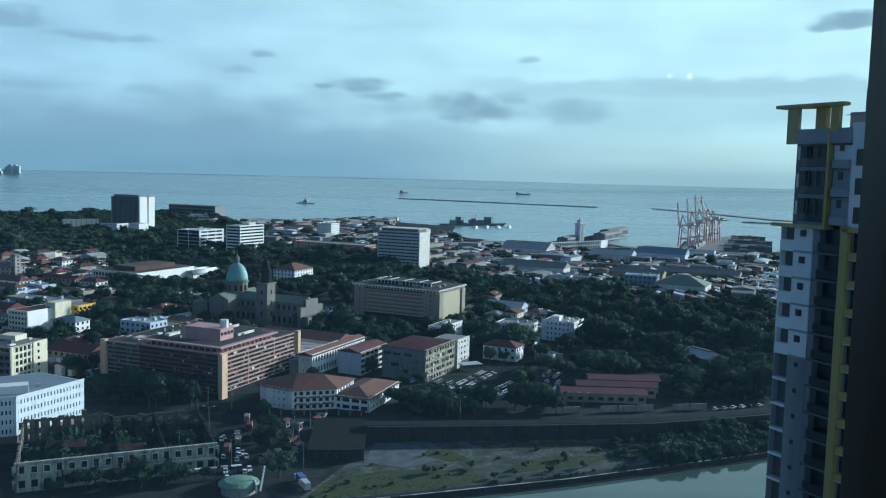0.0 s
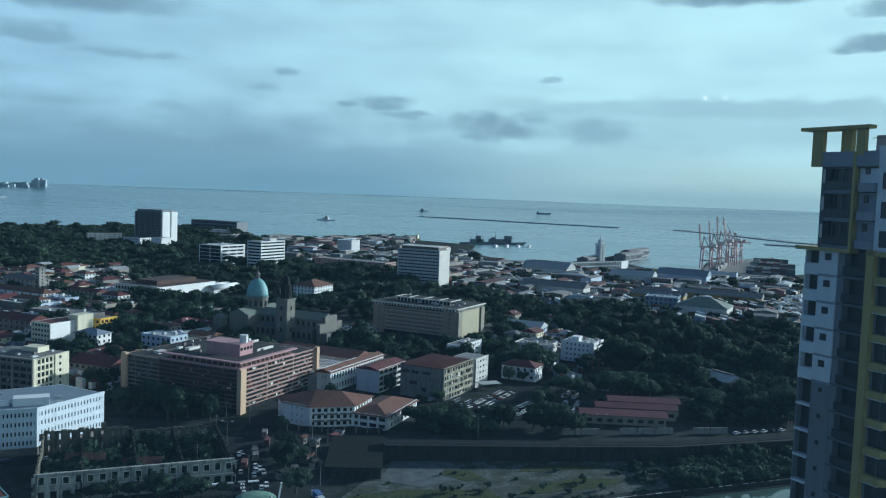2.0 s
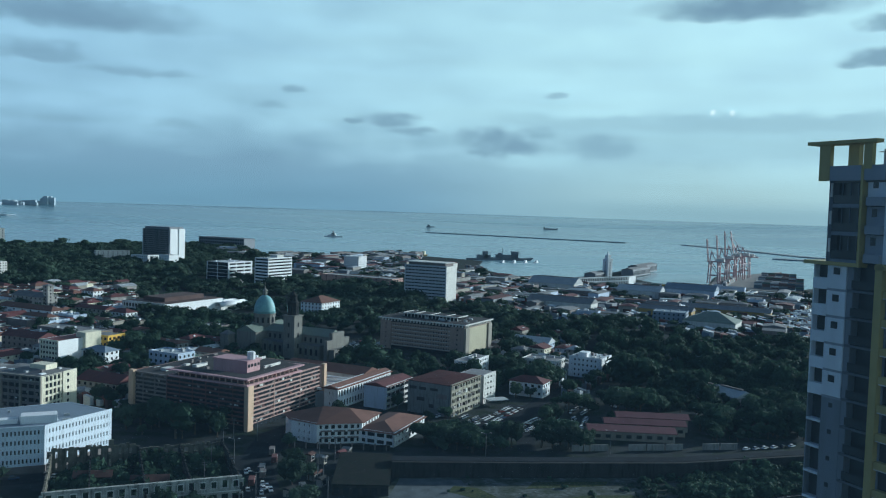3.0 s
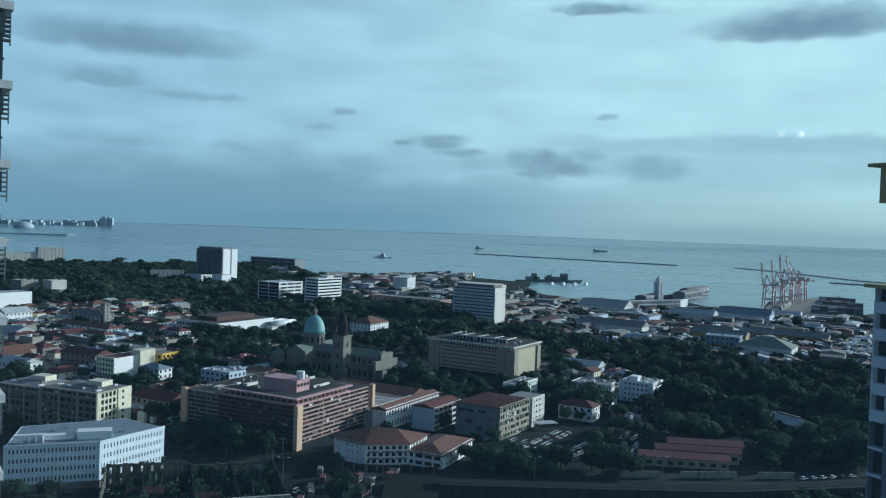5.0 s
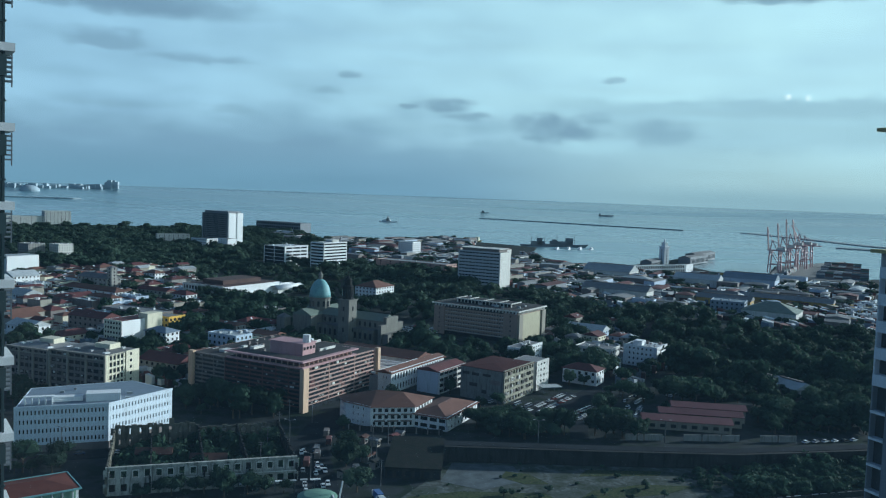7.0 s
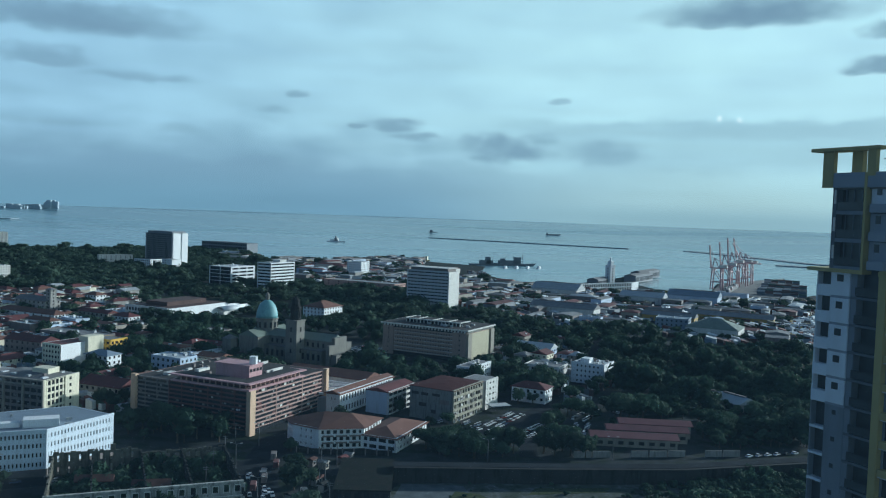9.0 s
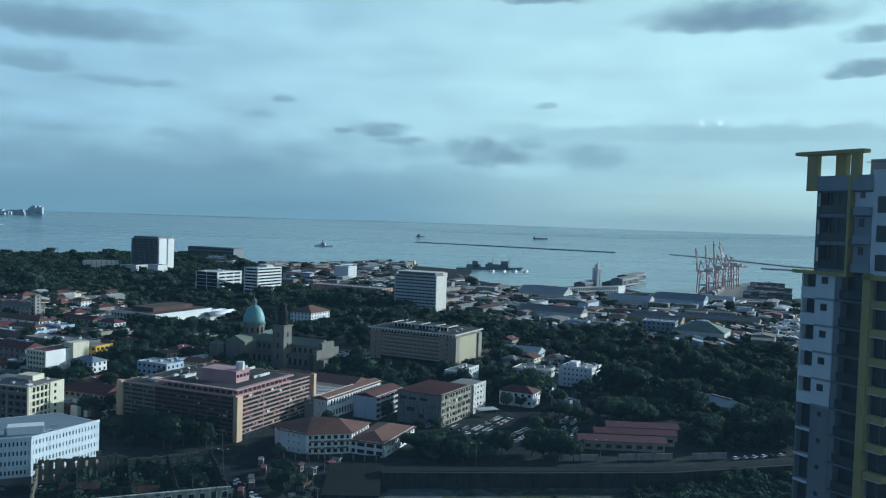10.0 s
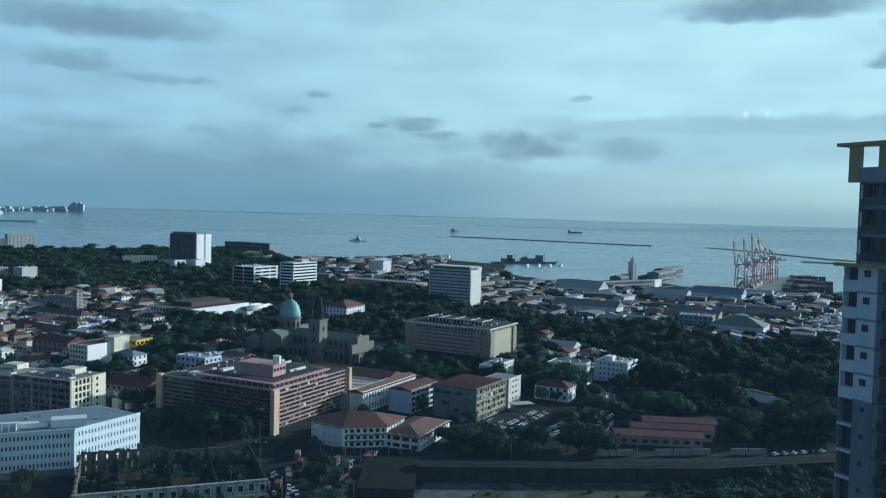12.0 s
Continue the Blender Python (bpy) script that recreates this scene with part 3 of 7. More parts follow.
# attic storey with two overhanging eaves round the corner
for z, h, dx in ((23.0, 0.8, 0.0), (26.2, 0.7, 0.8)):
    bm = prism(bmesh.new(), [tuple(u * a + v * b) for a, b in ((-1.6 - dx, -1.6 - dx), (47 + dx, -1.6 - dx), (47, 8), (8, 8), (8, 49), (-1.6 - dx, 49 + dx))], z, z + h)
    part("eave", bm, PINK, red, "pink concrete eave")
    bm = prism(bmesh.new(), [tuple(u * a + v * b) for a, b in ((0.2, 0.2), (46, 0.2), (46, 7.8), (7.8, 7.8), (7.8, 48), (0.2, 48))], z + h, z + h + 0.12)
    part("eave_roofing", bm, TAR, red)
bm = prism(bmesh.new(), [tuple(u * a + v * b) for a, b in ((2, 2), (45, 2), (45, 7), (7, 7), (7, 46), (2, 46))], 22.4, 26.2)
part("attic", bm, MAROON, red)
for k in range(12):
    p = u * (1 + k * 3.8) - v * 0.8
    block("attic_post", red, SALMON, (p.x, p.y, 24.9), (0.5, 0.5, 2.7), 67.5)
    p = v * (1 + k * 3.8) - u * 0.8
    block("attic_post", red, SALMON, (p.x, p.y, 24.9), (0.5, 0.5, 2.7), 67.5)
pent = [tuple(u * a + v * b) for a, b in ((16, 12), (27, 12), (27, 34), (16, 34))]
part("penthouse", prism(bmesh.new(), pent, 22.4, 31.5), PINK, red, "pink roof house")
part("penthouse_roof", prism(bmesh.new(), shrunk(pent, -0.7), 31.5, 32.0), PINK, red)
for k in range(4):
    p = u * (17.5 + k * 2.7) + v * 11.9
    block("window", red, GLASS_DARK, (p.x, p.y, 29.2), (1.5, 0.3, 1.6), 67.5)
tank = u * 22 + v * 14
part("water_tank", prism(bmesh.new(), [(tank.x + 2.2 * math.cos(a * 0.785), tank.y + 2.2 * math.sin(a * 0.785)) for a in range(8)], 32.0, 36.0), WHITE, red, "white water tank")
for k, (a, b, l, w) in enumerate(((40, 30, 18, 0.7), (52, 22, 15, 0.7), (60, 40, 20, 0.6), (30, 55, 9, 3), (12, 62, 6, 4))):
    p = u * a + v * b
    block("roof_duct", red, OFFWHITE, (p.x, p.y, 23.3), (l, w, 1.4), 67.5)



def clutter(root, pts, z, n, seed):
    """Small tanks, ducts and cooling units strewn over a flat roof."""
    g = random.Random(seed)
    q = [Vector(p) for p in shrunk(pts, 3.0)]
    for k in range(n):
        a, b = g.random(), g.random()
        p = q[0].lerp(q[1], a).lerp(q[3].lerp(q[2], a), b)
        s = g.choice(((1.2, 1.0, 0.9), (2.4, 1.1, 1.3), (0.5, 4.5, 0.4), (1.6, 1.6, 2.2), (3.2, 2.0, 1.0)))
        block("roof_unit", root, g.choice((ROOF_PALE, OFFWHITE, WHITE, GREYBAND)), (p.x, p.y, z + s[2] / 2), s, 66 + g.choice((0, 90)))


clutter(red, rp, 22.4, 26, 1)
# blinds, cooling units and patched panels in the window strips
frnd = random.Random(17)
for k in range(70):
    a, f = frnd.uniform(5, 70), frnd.randrange(9)
    p = u * a + v * (0.75 - frnd.random() * 0.5)
    block("window_panel", red, frnd.choice((OFFWHITE, GREYBAND, MAROON, MAROON, CONCRETE)), (p.x, p.y, 2.6 + 2.21 * (f + 0.5) + frnd.uniform(-0.3, 0.2)), (frnd.uniform(0.7, 2.6), 0.5, frnd.uniform(0.5, 1.3)), 67.5)
for k in range(40):
    b, f = frnd.uniform(3, 74), frnd.randrange(9)
    p = v * b + u * 0.7
    block("window_panel", red, frnd.choice((OFFWHITE, GREYBAND, GREYBAND, CONCRETE)), (p.x, p.y, 2.6 + 2.21 * (f + 0.5)), (0.5, frnd.uniform(0.7, 2.0), frnd.uniform(0.5, 1.1)), 67.5)
# ---- government palace: tan eight-storey block with a flat overhanging roof ----
PC = (-3, 650)
pal, pp = tower_block("government_palace", "tan concrete government palace with rows of small windows", "palace", PC, corners(PC, 64, 48, 76), 24.5, 7,
                      [], TAN, plain=TAN, roof=TAR, bare=(3,))
a3, a0 = Vector(pp[3]), Vector(pp[0])
d = (a0 - a3).normalized()
facade(pal, a3 + d * 10, a0 - d * 12, 3, 21.5, 6, 23, 0.5, 0.5, TAN, depth=1.0, bandname="lintel")
for s0, s1 in ((0, 10), (64, 76)):
    facade(pal, a3 + d * s0 - Vector((-d.y, d.x)) * 1.0, a3 + d * s1 - Vector((-d.y, d.x)) * 1.0, 0, 22.5, 6, 3, 0.62, 0.62, TAN, depth=1.0)
pout = Vector((d.y, -d.x))
for k in range(23):
    for f in range(6):
        p = a3 + d * (10 + 54 * (k + 0.5) / 23) + pout * 0.06
        block("window_sill", pal, OFFWHITE, (p.x, p.y, 3 + 18.5 / 6 * (f + 0.24)), (1.5, 0.4, 0.3), math.degrees(math.atan2(d.y, d.x)))
ud = Vector((math.cos(radians(64)), math.sin(radians(64))))
for s, w in ((3.2, 6.4), (44.8, 6.4)):
    p = ud * s + Vector((ud.y, -ud.x)) * 0.8
    block("corner_pier", pal, BEIGE, (p.x, p.y, 11.2), (w, 1.6, 22.4), 64)
block("blind_wall", pal, mat("dull_cream_render", (0.46, 0.42, 0.30), 0.85, var=0.12, size=7, stain=0.2), tuple(ud * 24 + Vector((ud.y, -ud.x)) * 0.2) + (11.5,), (34, 0.5, 21.0), 64, "plain cream end wall")
part("eave", prism(bmesh.new(), shrunk(pp, -1.8), 24.5, 25.4), OFFWHITE, pal, "pale overhanging flat roof edge")
for k in range(26):
    p = a3 + d * (1.5 + k * 2.92)
    block("eave_bracket", pal, OFFWHITE, (p.x, p.y, 23.6), (0.7, 2.4, 1.5), math.degrees(math.atan2(d.y, d.x)))
for k in range(16):
    p = ud * (1.5 + k * 3.0)
    block("eave_bracket", pal, OFFWHITE, (p.x, p.y, 23.6), (0.7, 2.4, 1.5), 64)
vd = Vector((-ud.y, ud.x))
part("roof_house", prism(bmesh.new(), [tuple(ud * a + vd * b) for a, b in ((14, 14), (30, 14), (30, 62), (14, 62))], 25.2, 28.0), GLASS_DARK, pal)
part("roof_house_slab", prism(bmesh.new(), [tuple(ud * a + vd * b) for a, b in ((13, 13), (31, 13), (31, 63), (13, 63))], 28.0, 28.4), TAR, pal)
part("roofing", prism(bmesh.new(), shrunk(pp, -0.9), 25.4, 25.55), TAR, pal, "dark tar roofing")
for b in (12.6, 24, 38, 52, 63.4):
    p = ud * 22 + vd * b
    block("roof_frame", pal, OFFWHITE, (p.x, p.y, 28.5), (18, 0.7, 0.8), 64)
block("roof_frame", pal, OFFWHITE, tuple(ud * 12.8 + vd * 38) + (28.5,), (0.7, 50, 0.8), 64)
for k in range(16):
    p = ud * 13.5 + vd * (13 + k * 3.3)
    block("roof_post", pal, OFFWHITE, (p.x, p.y, 26.6), (0.6, 0.6, 2.8), 64)
for k in range(14):
    p = ud * random.uniform(6, 42) + vd * random.uniform(6, 70)
    block("roof_unit", pal, ROOF_PALE, (p.x, p.y, 26.0), (random.uniform(1.5, 4), random.uniform(1.5, 3), random.uniform(1, 2.4)), 64)

clutter(pal, pp, 25.5, 14, 2)
# ---- cathedral ----
cath = thing("cathedral", (-160, 652, 0), "grey stone cathedral with a green dome and bell tower", "cathedral", turn=-24)


def ring(bm, sides, levels, cx=0.0, cy=0.0, turn=0.0):
    """Turned body from (radius, height) levels."""
    prev = None
    for r, z in levels:
        cur = [bm.verts.new((cx + r * math.cos(turn + 2 * math.pi * i / sides), cy + r * math.sin(turn + 2 * math.pi * i / sides), z)) for i in range(sides)]
        if prev:
            for i in range(sides):
                bm.faces.new((prev[i], prev[(i + 1) % sides], cur[(i + 1) % sides], cur[i]))
        else:
            bm.faces.new(cur[::-1])
        prev = cur
    bm.faces.new(prev)
    return bm


part("nave", box(bmesh.new(), -10, 66, -8, 8, 0, 17), STONE, cath)
bm = gable_roof(bmesh.new(), [(-10, -8), (66, -8), (66, 8), (-10, 8)], 17, 4.5, 0.4, hip=False)
part("nave_roof", bm, NAVE, cath, "faded green nave roof")
for s in (-1, 1):
    part("aisle", box(bmesh.new(), -8, 62, min(s * 8, s * 14), max(s * 8, s * 14), 0, 10), STONE, cath)
    part("aisle_roof", box(bmesh.new(), -8, 62, min(s * 8, s * 14.4), max(s * 8, s * 14.4), 10, 10.7), ROOF_GREY, cath)
part("transept", box(bmesh.new(), -9, 9, -22, 22, 0, 17), STONE, cath)
bm = gable_roof(bmesh.new(), [(-9, -22), (9, -22), (9, 22), (-9, 22)], 17, 4.5, 0.4, hip=False)
part("transept_roof", bm, NAVE, cath)
part("drum", ring(bmesh.new(), 16, [(8.3, 17), (8.3, 28), (9.1, 28.2), (9.1, 29)]), STONE, cath)
for k in range(12):
    a = 2 * math.pi * k / 12
    block("drum_window", cath, GLASS_DARK, (8.25 * math.cos(a), 8.25 * math.sin(a), 24), (0.5, 1.8, 4.2), math.degrees(a))
dome_pts = [(8.5 * math.cos(a), 29 + 14 * math.sin(a)) for a in [radians(k * 9) for k in range(0, 10)]]
part("dome", ring(bmesh.new(), 24, dome_pts[:-1] + [(1.4, 43)]), COPPER, cath, "green copper dome", smooth=True)
part("lantern", ring(bmesh.new(), 8, [(1.6, 42.6), (1.6, 46), (2.1, 46.2), (1.2, 47.6), (0.25, 49), (0.2, 53)]), STONE, cath)
part("facade", box(bmesh.new(), 66, 69, -15, 15, 0, 15), STONE, cath)
part("gable", prism(bmesh.new(), [(66, -8), (69, -8), (69, 8), (66, 8)], 15, 20), STONE, cath)
part("porch", box(bmesh.new(), 69, 74, -13, 13, 0, 8.5), STONE, cath)
for k in range(5):
    block("portal", cath, GLASS_DARK, (74, -10 + 5 * k, 3.2), (0.4, 2.8, 6.0))
for k in range(11):
    block("aisle_window", cath, GLASS_DARK, (12 + 4.7 * k, -14, 5.2), (1.8, 0.4, 4.6))
    block("clerestory_window", cath, GLASS_DARK, (12 + 4.7 * k, -8, 13.4), (1.7, 0.4, 3.2))
    block("buttress", cath, STONE, (14.3 + 4.7 * k, -14.4, 5.0), (0.9, 1.2, 10.0))
bell = (38, -15)
part("bell_tower", box(bmesh.new(), bell[0] - 5, bell[0] + 5, bell[1] - 5, bell[1] + 5, 0, 31), STONE, cath)
part("cornice", box(bmesh.new(), bell[0] - 5.6, bell[0] + 5.6, bell[1] - 5.6, bell[1] + 5.6, 31, 32), STONE, cath)
part("belfry", ring(bmesh.new(), 8, [(4.3, 32), (4.3, 41), (4.8, 41.3), (3.1, 43), (3.0, 46), (3.3, 46.3), (1.0, 49), (0.25, 50), (0.2, 53)], *bell, turn=0.39), STONE_DARK, cath)
for k in range(8):
    a = 2 * math.pi * k / 8
    block("belfry_opening", cath, GLASS_DARK, (bell[0] + 4.05 * math.cos(a), bell[1] + 4.05 * math.sin(a), 36.5), (0.4, 1.5, 5.0), math.degrees(a))
for z in (9, 17, 25):
    block("tower_window", cath, GLASS_DARK, (bell[0], bell[1] - 5, z), (1.4, 0.4, 3.2))
    block("tower_window", cath, GLASS_DARK, (bell[0] + 5, bell[1], z), (0.4, 1.4, 3.2))
for x, y, r, h in ((-16, -24, 4, 14), (-16, 24, 4, 14), (20, 22, 4, 12)):
    part("chapel", box(bmesh.new(), x - r, x + r, y - r, y + r, 0, h), STONE, cath)
    bm = gable_roof(bmesh.new(), [(x - r, y - r), (x + r, y - r), (x + r, y + r), (x - r, y + r)], h, 3, 0.4)
    part("chapel_roof", bm, ROOF_GREY, cath)
FOOT.append([tuple(Vector((-160, 652)) + Vector((x * math.cos(radians(-24)) - y * math.sin(radians(-24)), x * math.sin(radians(-24)) + y * math.cos(radians(-24)))))
             for x, y in ((-22, -30), (78, -24), (78, 20), (-22, 30))])

# ---- white bent office with square windows ----
WC = (-175, 341)
wout = [(-175, 341), (-160.5, 373), (-186, 386), (-222, 360), (-208, 325)]
white, wp = tower_block("white_office", "white painted office with rows of small square windows", "office building", WC, wout, 18.6, 4, [], BLUEWHITE, roof=ROOF_BLUE, roof_z=18.5, bare=(0, 4))
facade(white, wp[0], wp[1], 2.8, 18.6, 4, 21, 0.52, 0.6, BLUEWHITE, depth=0.7, bandname="wall_band")
facade(white, wp[4], wp[0], 2.8, 18.6, 4, 25, 0.52, 0.6, BLUEWHITE, depth=0.7, bandname="wall_band")
for e, f in ((0, 1), (4, 0)):
    p0, p1 = Vector(wp[e]), Vector(wp[f])
    m, dd = (p0 + p1) / 2, p1 - p0
    block("base_wall", white, GREYBAND, (m.x, m.y, 1.4), (dd.length, 0.8, 2.8), math.degrees(math.atan2(dd.y, dd.x)))
    block("parapet", white, BLUEWHITE, (m.x, m.y, 19.0), (dd.length, 0.5, 1.0), math.degrees(math.atan2(dd.y, dd.x)))
block("roof_house", white, WHITE, (-7, 9, 20.2), (14, 7, 3.4), 26)
block("roof_house", white, WHITE, (-20, 3, 19.6), (12, 4, 2.0), 26)
for k in range(5):
    block("roof_frame", white, WHITE, (-33 + 2.4 * k, -8 + 1.1 * k, 20.3), (0.4, 2.6, 3.4), 26)
block("roof_frame", white, WHITE, (-28, -5.7, 21.9), (12, 2.8, 0.35), 26)
for k in range(10):
    block("roof_unit", white, ROOF_PALE, (random.uniform(-30, 4), random.uniform(8, 26), 19.0), (random.uniform(1, 2.5), 1.2, 1.0), 26)

# ---- cream offices behind it ----
drnd = random.Random(3)
for nm, c, L, h, fl in (("cream_office", (-213, 411), (25, 37), 24, 7), ("cream_office", (-252, 424), (24, 30), 22.5, 6)):
    b, q = tower_block(nm, "cream concrete office with balcony rows", "office building", c, corners(c, 75, *L), h, fl, [(0, 9, 0.3, 0.28, 0.6, 0)], CREAM, roof=ROOF_GREY, bare=(3,))
    f0, f1 = Vector(q[0]), Vector(q[1])
    for f, w in ((0.8, 0.4), (0.03, 0.06)):
        p = f0.lerp(f1, f)
        block("blank_wall", b, CREAM, (p.x, p.y, h / 2 + 0.2), (L[0] * w, 0.8, h + 0.4), 75)
    for k in range(fl):
        p = f0.lerp(f1, 0.74)
        block("small_window", b, GLASS_DARK, (p.x + 0.1, p.y, h / fl * (k + 0.55)), (1.3, 0.9, 1.5), 75)
    facade(b, q[3], q[0], 0, h, fl, 9, 0.4, 0.16, GREYBAND, depth=1.4, bandname="balcony")
    e3, e0 = Vector(q[3]), Vector(q[0])
    de = (e0 - e3).normalized()
    out = Vector((de.y, -de.x))
    # cream pilasters and cornice dulled to beige, shade put into the colour
    for f in (0.0, 0.33, 0.66, 1.0):
        p = e3.lerp(e0, f) + out * 0.25
        block("pilaster", b, BEIGE, (p.x, p.y, h / 2), (0.9, 1.0, h + 0.6), -15)
    for z in (h * 0.9, h + 0.2):
        p = e3.lerp(e0, 0.5) + out * 0.25
        block("cornice_band", b, BEIGE, (p.x, p.y, z), (L[1], 0.9, 0.6), -15)
    for k in range(46):
        p = e3.lerp(e0, drnd.uniform(0.03, 0.97)) + out * drnd.uniform(-0.9, 0.1)
        block("cooling_unit", b, drnd.choice((OFFWHITE, GREYBAND, GREYBAND, CONCRETE, BEIGE)), (p.x, p.y, h / fl * (drnd.randrange(fl) + 0.5) + drnd.uniform(-0.4, 0.4)), (drnd.uniform(0.6, 1.6), 0.7, drnd.uniform(0.5, 1.2)), -15)
    part("low_roof", gable_roof(bmesh.new(), q, h + 0.05, 1.5, 0.3), ROOF_GREY, b, "blue-grey low hipped roof")
    block("roof_house", b, CREAM, (-8, 18, h + 1.8), (8, 10, 3.8), 75)
    clutter(b, q, h, 8, 4)
    for k in range(5):
        block("roof_unit", b, ROOF_PALE, (random.uniform(-26, 0), random.uniform(6, 20), h + 0.8), (2, 1.5, 1.4), 75)

# ---- roofless old building: shell of walls with empty windows ----
ruin = thing("ruined_building", (-85, 315, 0), "roofless old building, stained walls with empty windows", "ruin")
ro = [tuple(p) for p in corners((0, 0), 114, 58, 69)]
FOOT.append([(p[0] - 85, p[1] + 315) for p in corners((0, 0), 114, 60, 69)])
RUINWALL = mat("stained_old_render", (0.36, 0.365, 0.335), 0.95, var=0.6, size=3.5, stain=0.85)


# darker copy of the old render for side and back walls
RUINDARK = mat("darker_old_render", (0.15, 0.14, 0.11), 0.95, var=0.5, size=3.0, stain=0.6)


def holed_wall(root, p0, p1, h, floors, bays, th, material, whole=False, wide=1.0):
    """A wall with real window holes: piers, and bands under and over the holes."""
    p0, p1 = Vector(p0), Vector(p1)
    d = (p1 - p0)
    L = d.length
    d.normalize()
    turn = math.degrees(math.atan2(d.y, d.x))
    fh = h / floors
    for f in range(floors):
        m = (p0 + p1) / 2
        block("wall_band", root, material, (m.x, m.y, f * fh + fh * 0.12), (L, th, fh * 0.24), turn)
        block("wall_band", root, material, (m.x, m.y, f * fh + fh * 0.9), (L, th, fh * 0.2), turn)
        for k in range(bays + 1):
            q = p0 + d * (L * k / bays)
            block("pier", root, material, (q.x, q.y, f * fh + fh * 0.52), (L / bays * random.uniform(0.5, 0.62) * wide, th - 0.04, fh * 0.6), turn)
    m = (p0 + p1) / 2
    if whole:
        block("cornice", root, material, (m.x, m.y, h), (L + 0.6, th + 0.5, 0.5), turn)
        return
    for k in range(int(L / 2.2)):
        q = p0 + d * (2.2 * (k + 0.5))
        s = random.uniform(0.1, 2.2) * (0.4 + noise.noise((k * 0.37, L, 2.0)) ** 2 * 2)
        block("broken_masonry", root, material, (q.x, q.y, h + s / 2 - 0.05), (random.uniform(1.4, 2.3), th * 0.9, s), turn)


holed_wall(ruin, ro[3], ro[0], 10.4, 2, 17, 0.9, RUINWALL, whole=True, wide=0.8)
for k in range(17):
    p = Vector(ro[3]).lerp(Vector(ro[0]), (k + 0.5) / 17)
    for sx in (-1, 1):
        q = p + Vector((math.cos(radians(23)), math.sin(radians(23)))) * sx * 1.05
        block("window_jamb", ruin, OFFWHITE, (q.x + 0.2, q.y - 0.42, 7.8), (0.22, 0.3, 2.9), 23)
    if k % 3:
        block("window_head", ruin, OFFWHITE, (p.x + 0.2, p.y - 0.45, 9.2), (2.0, 0.25, 0.35), 23)
block("string_course", ruin, OFFWHITE, tuple((Vector(ro[3]) + Vector(ro[0])) / 2 + Vector((0.2, -0.47))) + (5.25,), (69, 0.3, 0.3), 23)
holed_wall(ruin, ro[0], ro[1], 9.0, 2, 11, 0.8, STONE_DARK)
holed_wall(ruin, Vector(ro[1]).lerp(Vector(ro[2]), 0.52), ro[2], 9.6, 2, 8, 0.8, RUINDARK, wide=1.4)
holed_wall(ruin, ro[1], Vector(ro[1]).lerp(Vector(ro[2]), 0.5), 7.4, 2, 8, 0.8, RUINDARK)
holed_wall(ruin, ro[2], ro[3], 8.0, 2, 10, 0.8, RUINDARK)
for f in (0.22, 0.5, 0.74):
    p, q = Vector(ro[3]).lerp(Vector(ro[0]), f), Vector(ro[2]).lerp(Vector(ro[1]), f)
    holed_wall(ruin, p, q, random.uniform(7, 9.6), 2, 8, 0.6, STONE_DARK)
for a, b in ((0.25, 0.55), (0.55, 0.35)):
    p = Vector(ro[3]).lerp(Vector(ro[0]), a)
    q = Vector(ro[2]).lerp(Vector(ro[1]), a)
    m = p.lerp(q, b)
    bm = gable_roof(bmesh.new(), [(m.x - 7, m.y - 5), (m.x + 7, m.y - 1.6), (m.x + 5, m.y + 5), (m.x - 9, m.y + 2)], 5.6, 1.8, 0.2, hip=False)
    part("patched_roof", bm, mat("rust_brown_sheet", (0.10, 0.05, 0.04), 0.9, var=0.5, size=2), ruin, "rusty patched roof sheets")

# ---- white heritage hall with terracotta hip roofs ----
her = thing("heritage_hall", (-49, 400, 0), "white arcaded hall with terracotta hip roofs", "hall")
h1 = [(-1, 3), (5, 24), (-29, 28), (-41, 15), (-36, 4.5), (-22, -3)]
part("glazing", prism(bmesh.new(), shrunk(h1, 0.7), 0, 9.6), GLASS_DARK, her)
facade(her, h1[5], h1[0], 0, 9.8, 3, 7, 0.42, 0.42, WHITE, depth=0.8)
facade(her, h1[4], h1[5], 0, 9.8, 3, 5, 0.6, 0.7, WHITE, depth=0.8)
facade(her, h1[0], h1[1], 0, 9.8, 3, 6, 0.46, 0.42, WHITE, depth=0.8)
facade(her, h1[3], h1[4], 0, 9.8, 3, 3, 0.46, 0.42, WHITE, depth=0.8)
for k in range(3):
    p = Vector(h1[5]).lerp(Vector(h1[0]), 0.2 + 0.3 * k)
    for z in (3.2, 6.4):
        block("balcony", her, GREYBAND, (p.x + 0.2, p.y - 0.6, z), (5.4, 1.4, 0.5), 16)
bm = bmesh.new()
top = [Vector((*p, 9.9)) for p in shrunk(h1, -1.2)]
ridge = [bm.verts.new((-9, 13, 14.6)), bm.verts.new((-22, 14, 14.6))]
lo = [bm.verts.new(p) for p in top]
bm.faces.new((lo[0], lo[1], ridge[0]))
bm.faces.new((lo[1], lo[2], ridge[1], ridge[0]))
bm.faces.new((lo[2], lo[3], ridge[1]))
bm.faces.new((lo[3], lo[4], ridge[1]))
bm.faces.new((lo[4], lo[5], ridge[1]))
bm.faces.new((lo[5], lo[0], ridge[0], ridge[1]))
bm.faces.new(lo[::-1])
part("roof", bm, TILE_RED, her, "terracotta tiled hip roof")
FOOT.append([(p[0] - 49, p[1] + 400) for p in h1])
w2 = [tuple(p) for p in corners((15.4, -3), 71, 38, 20)]
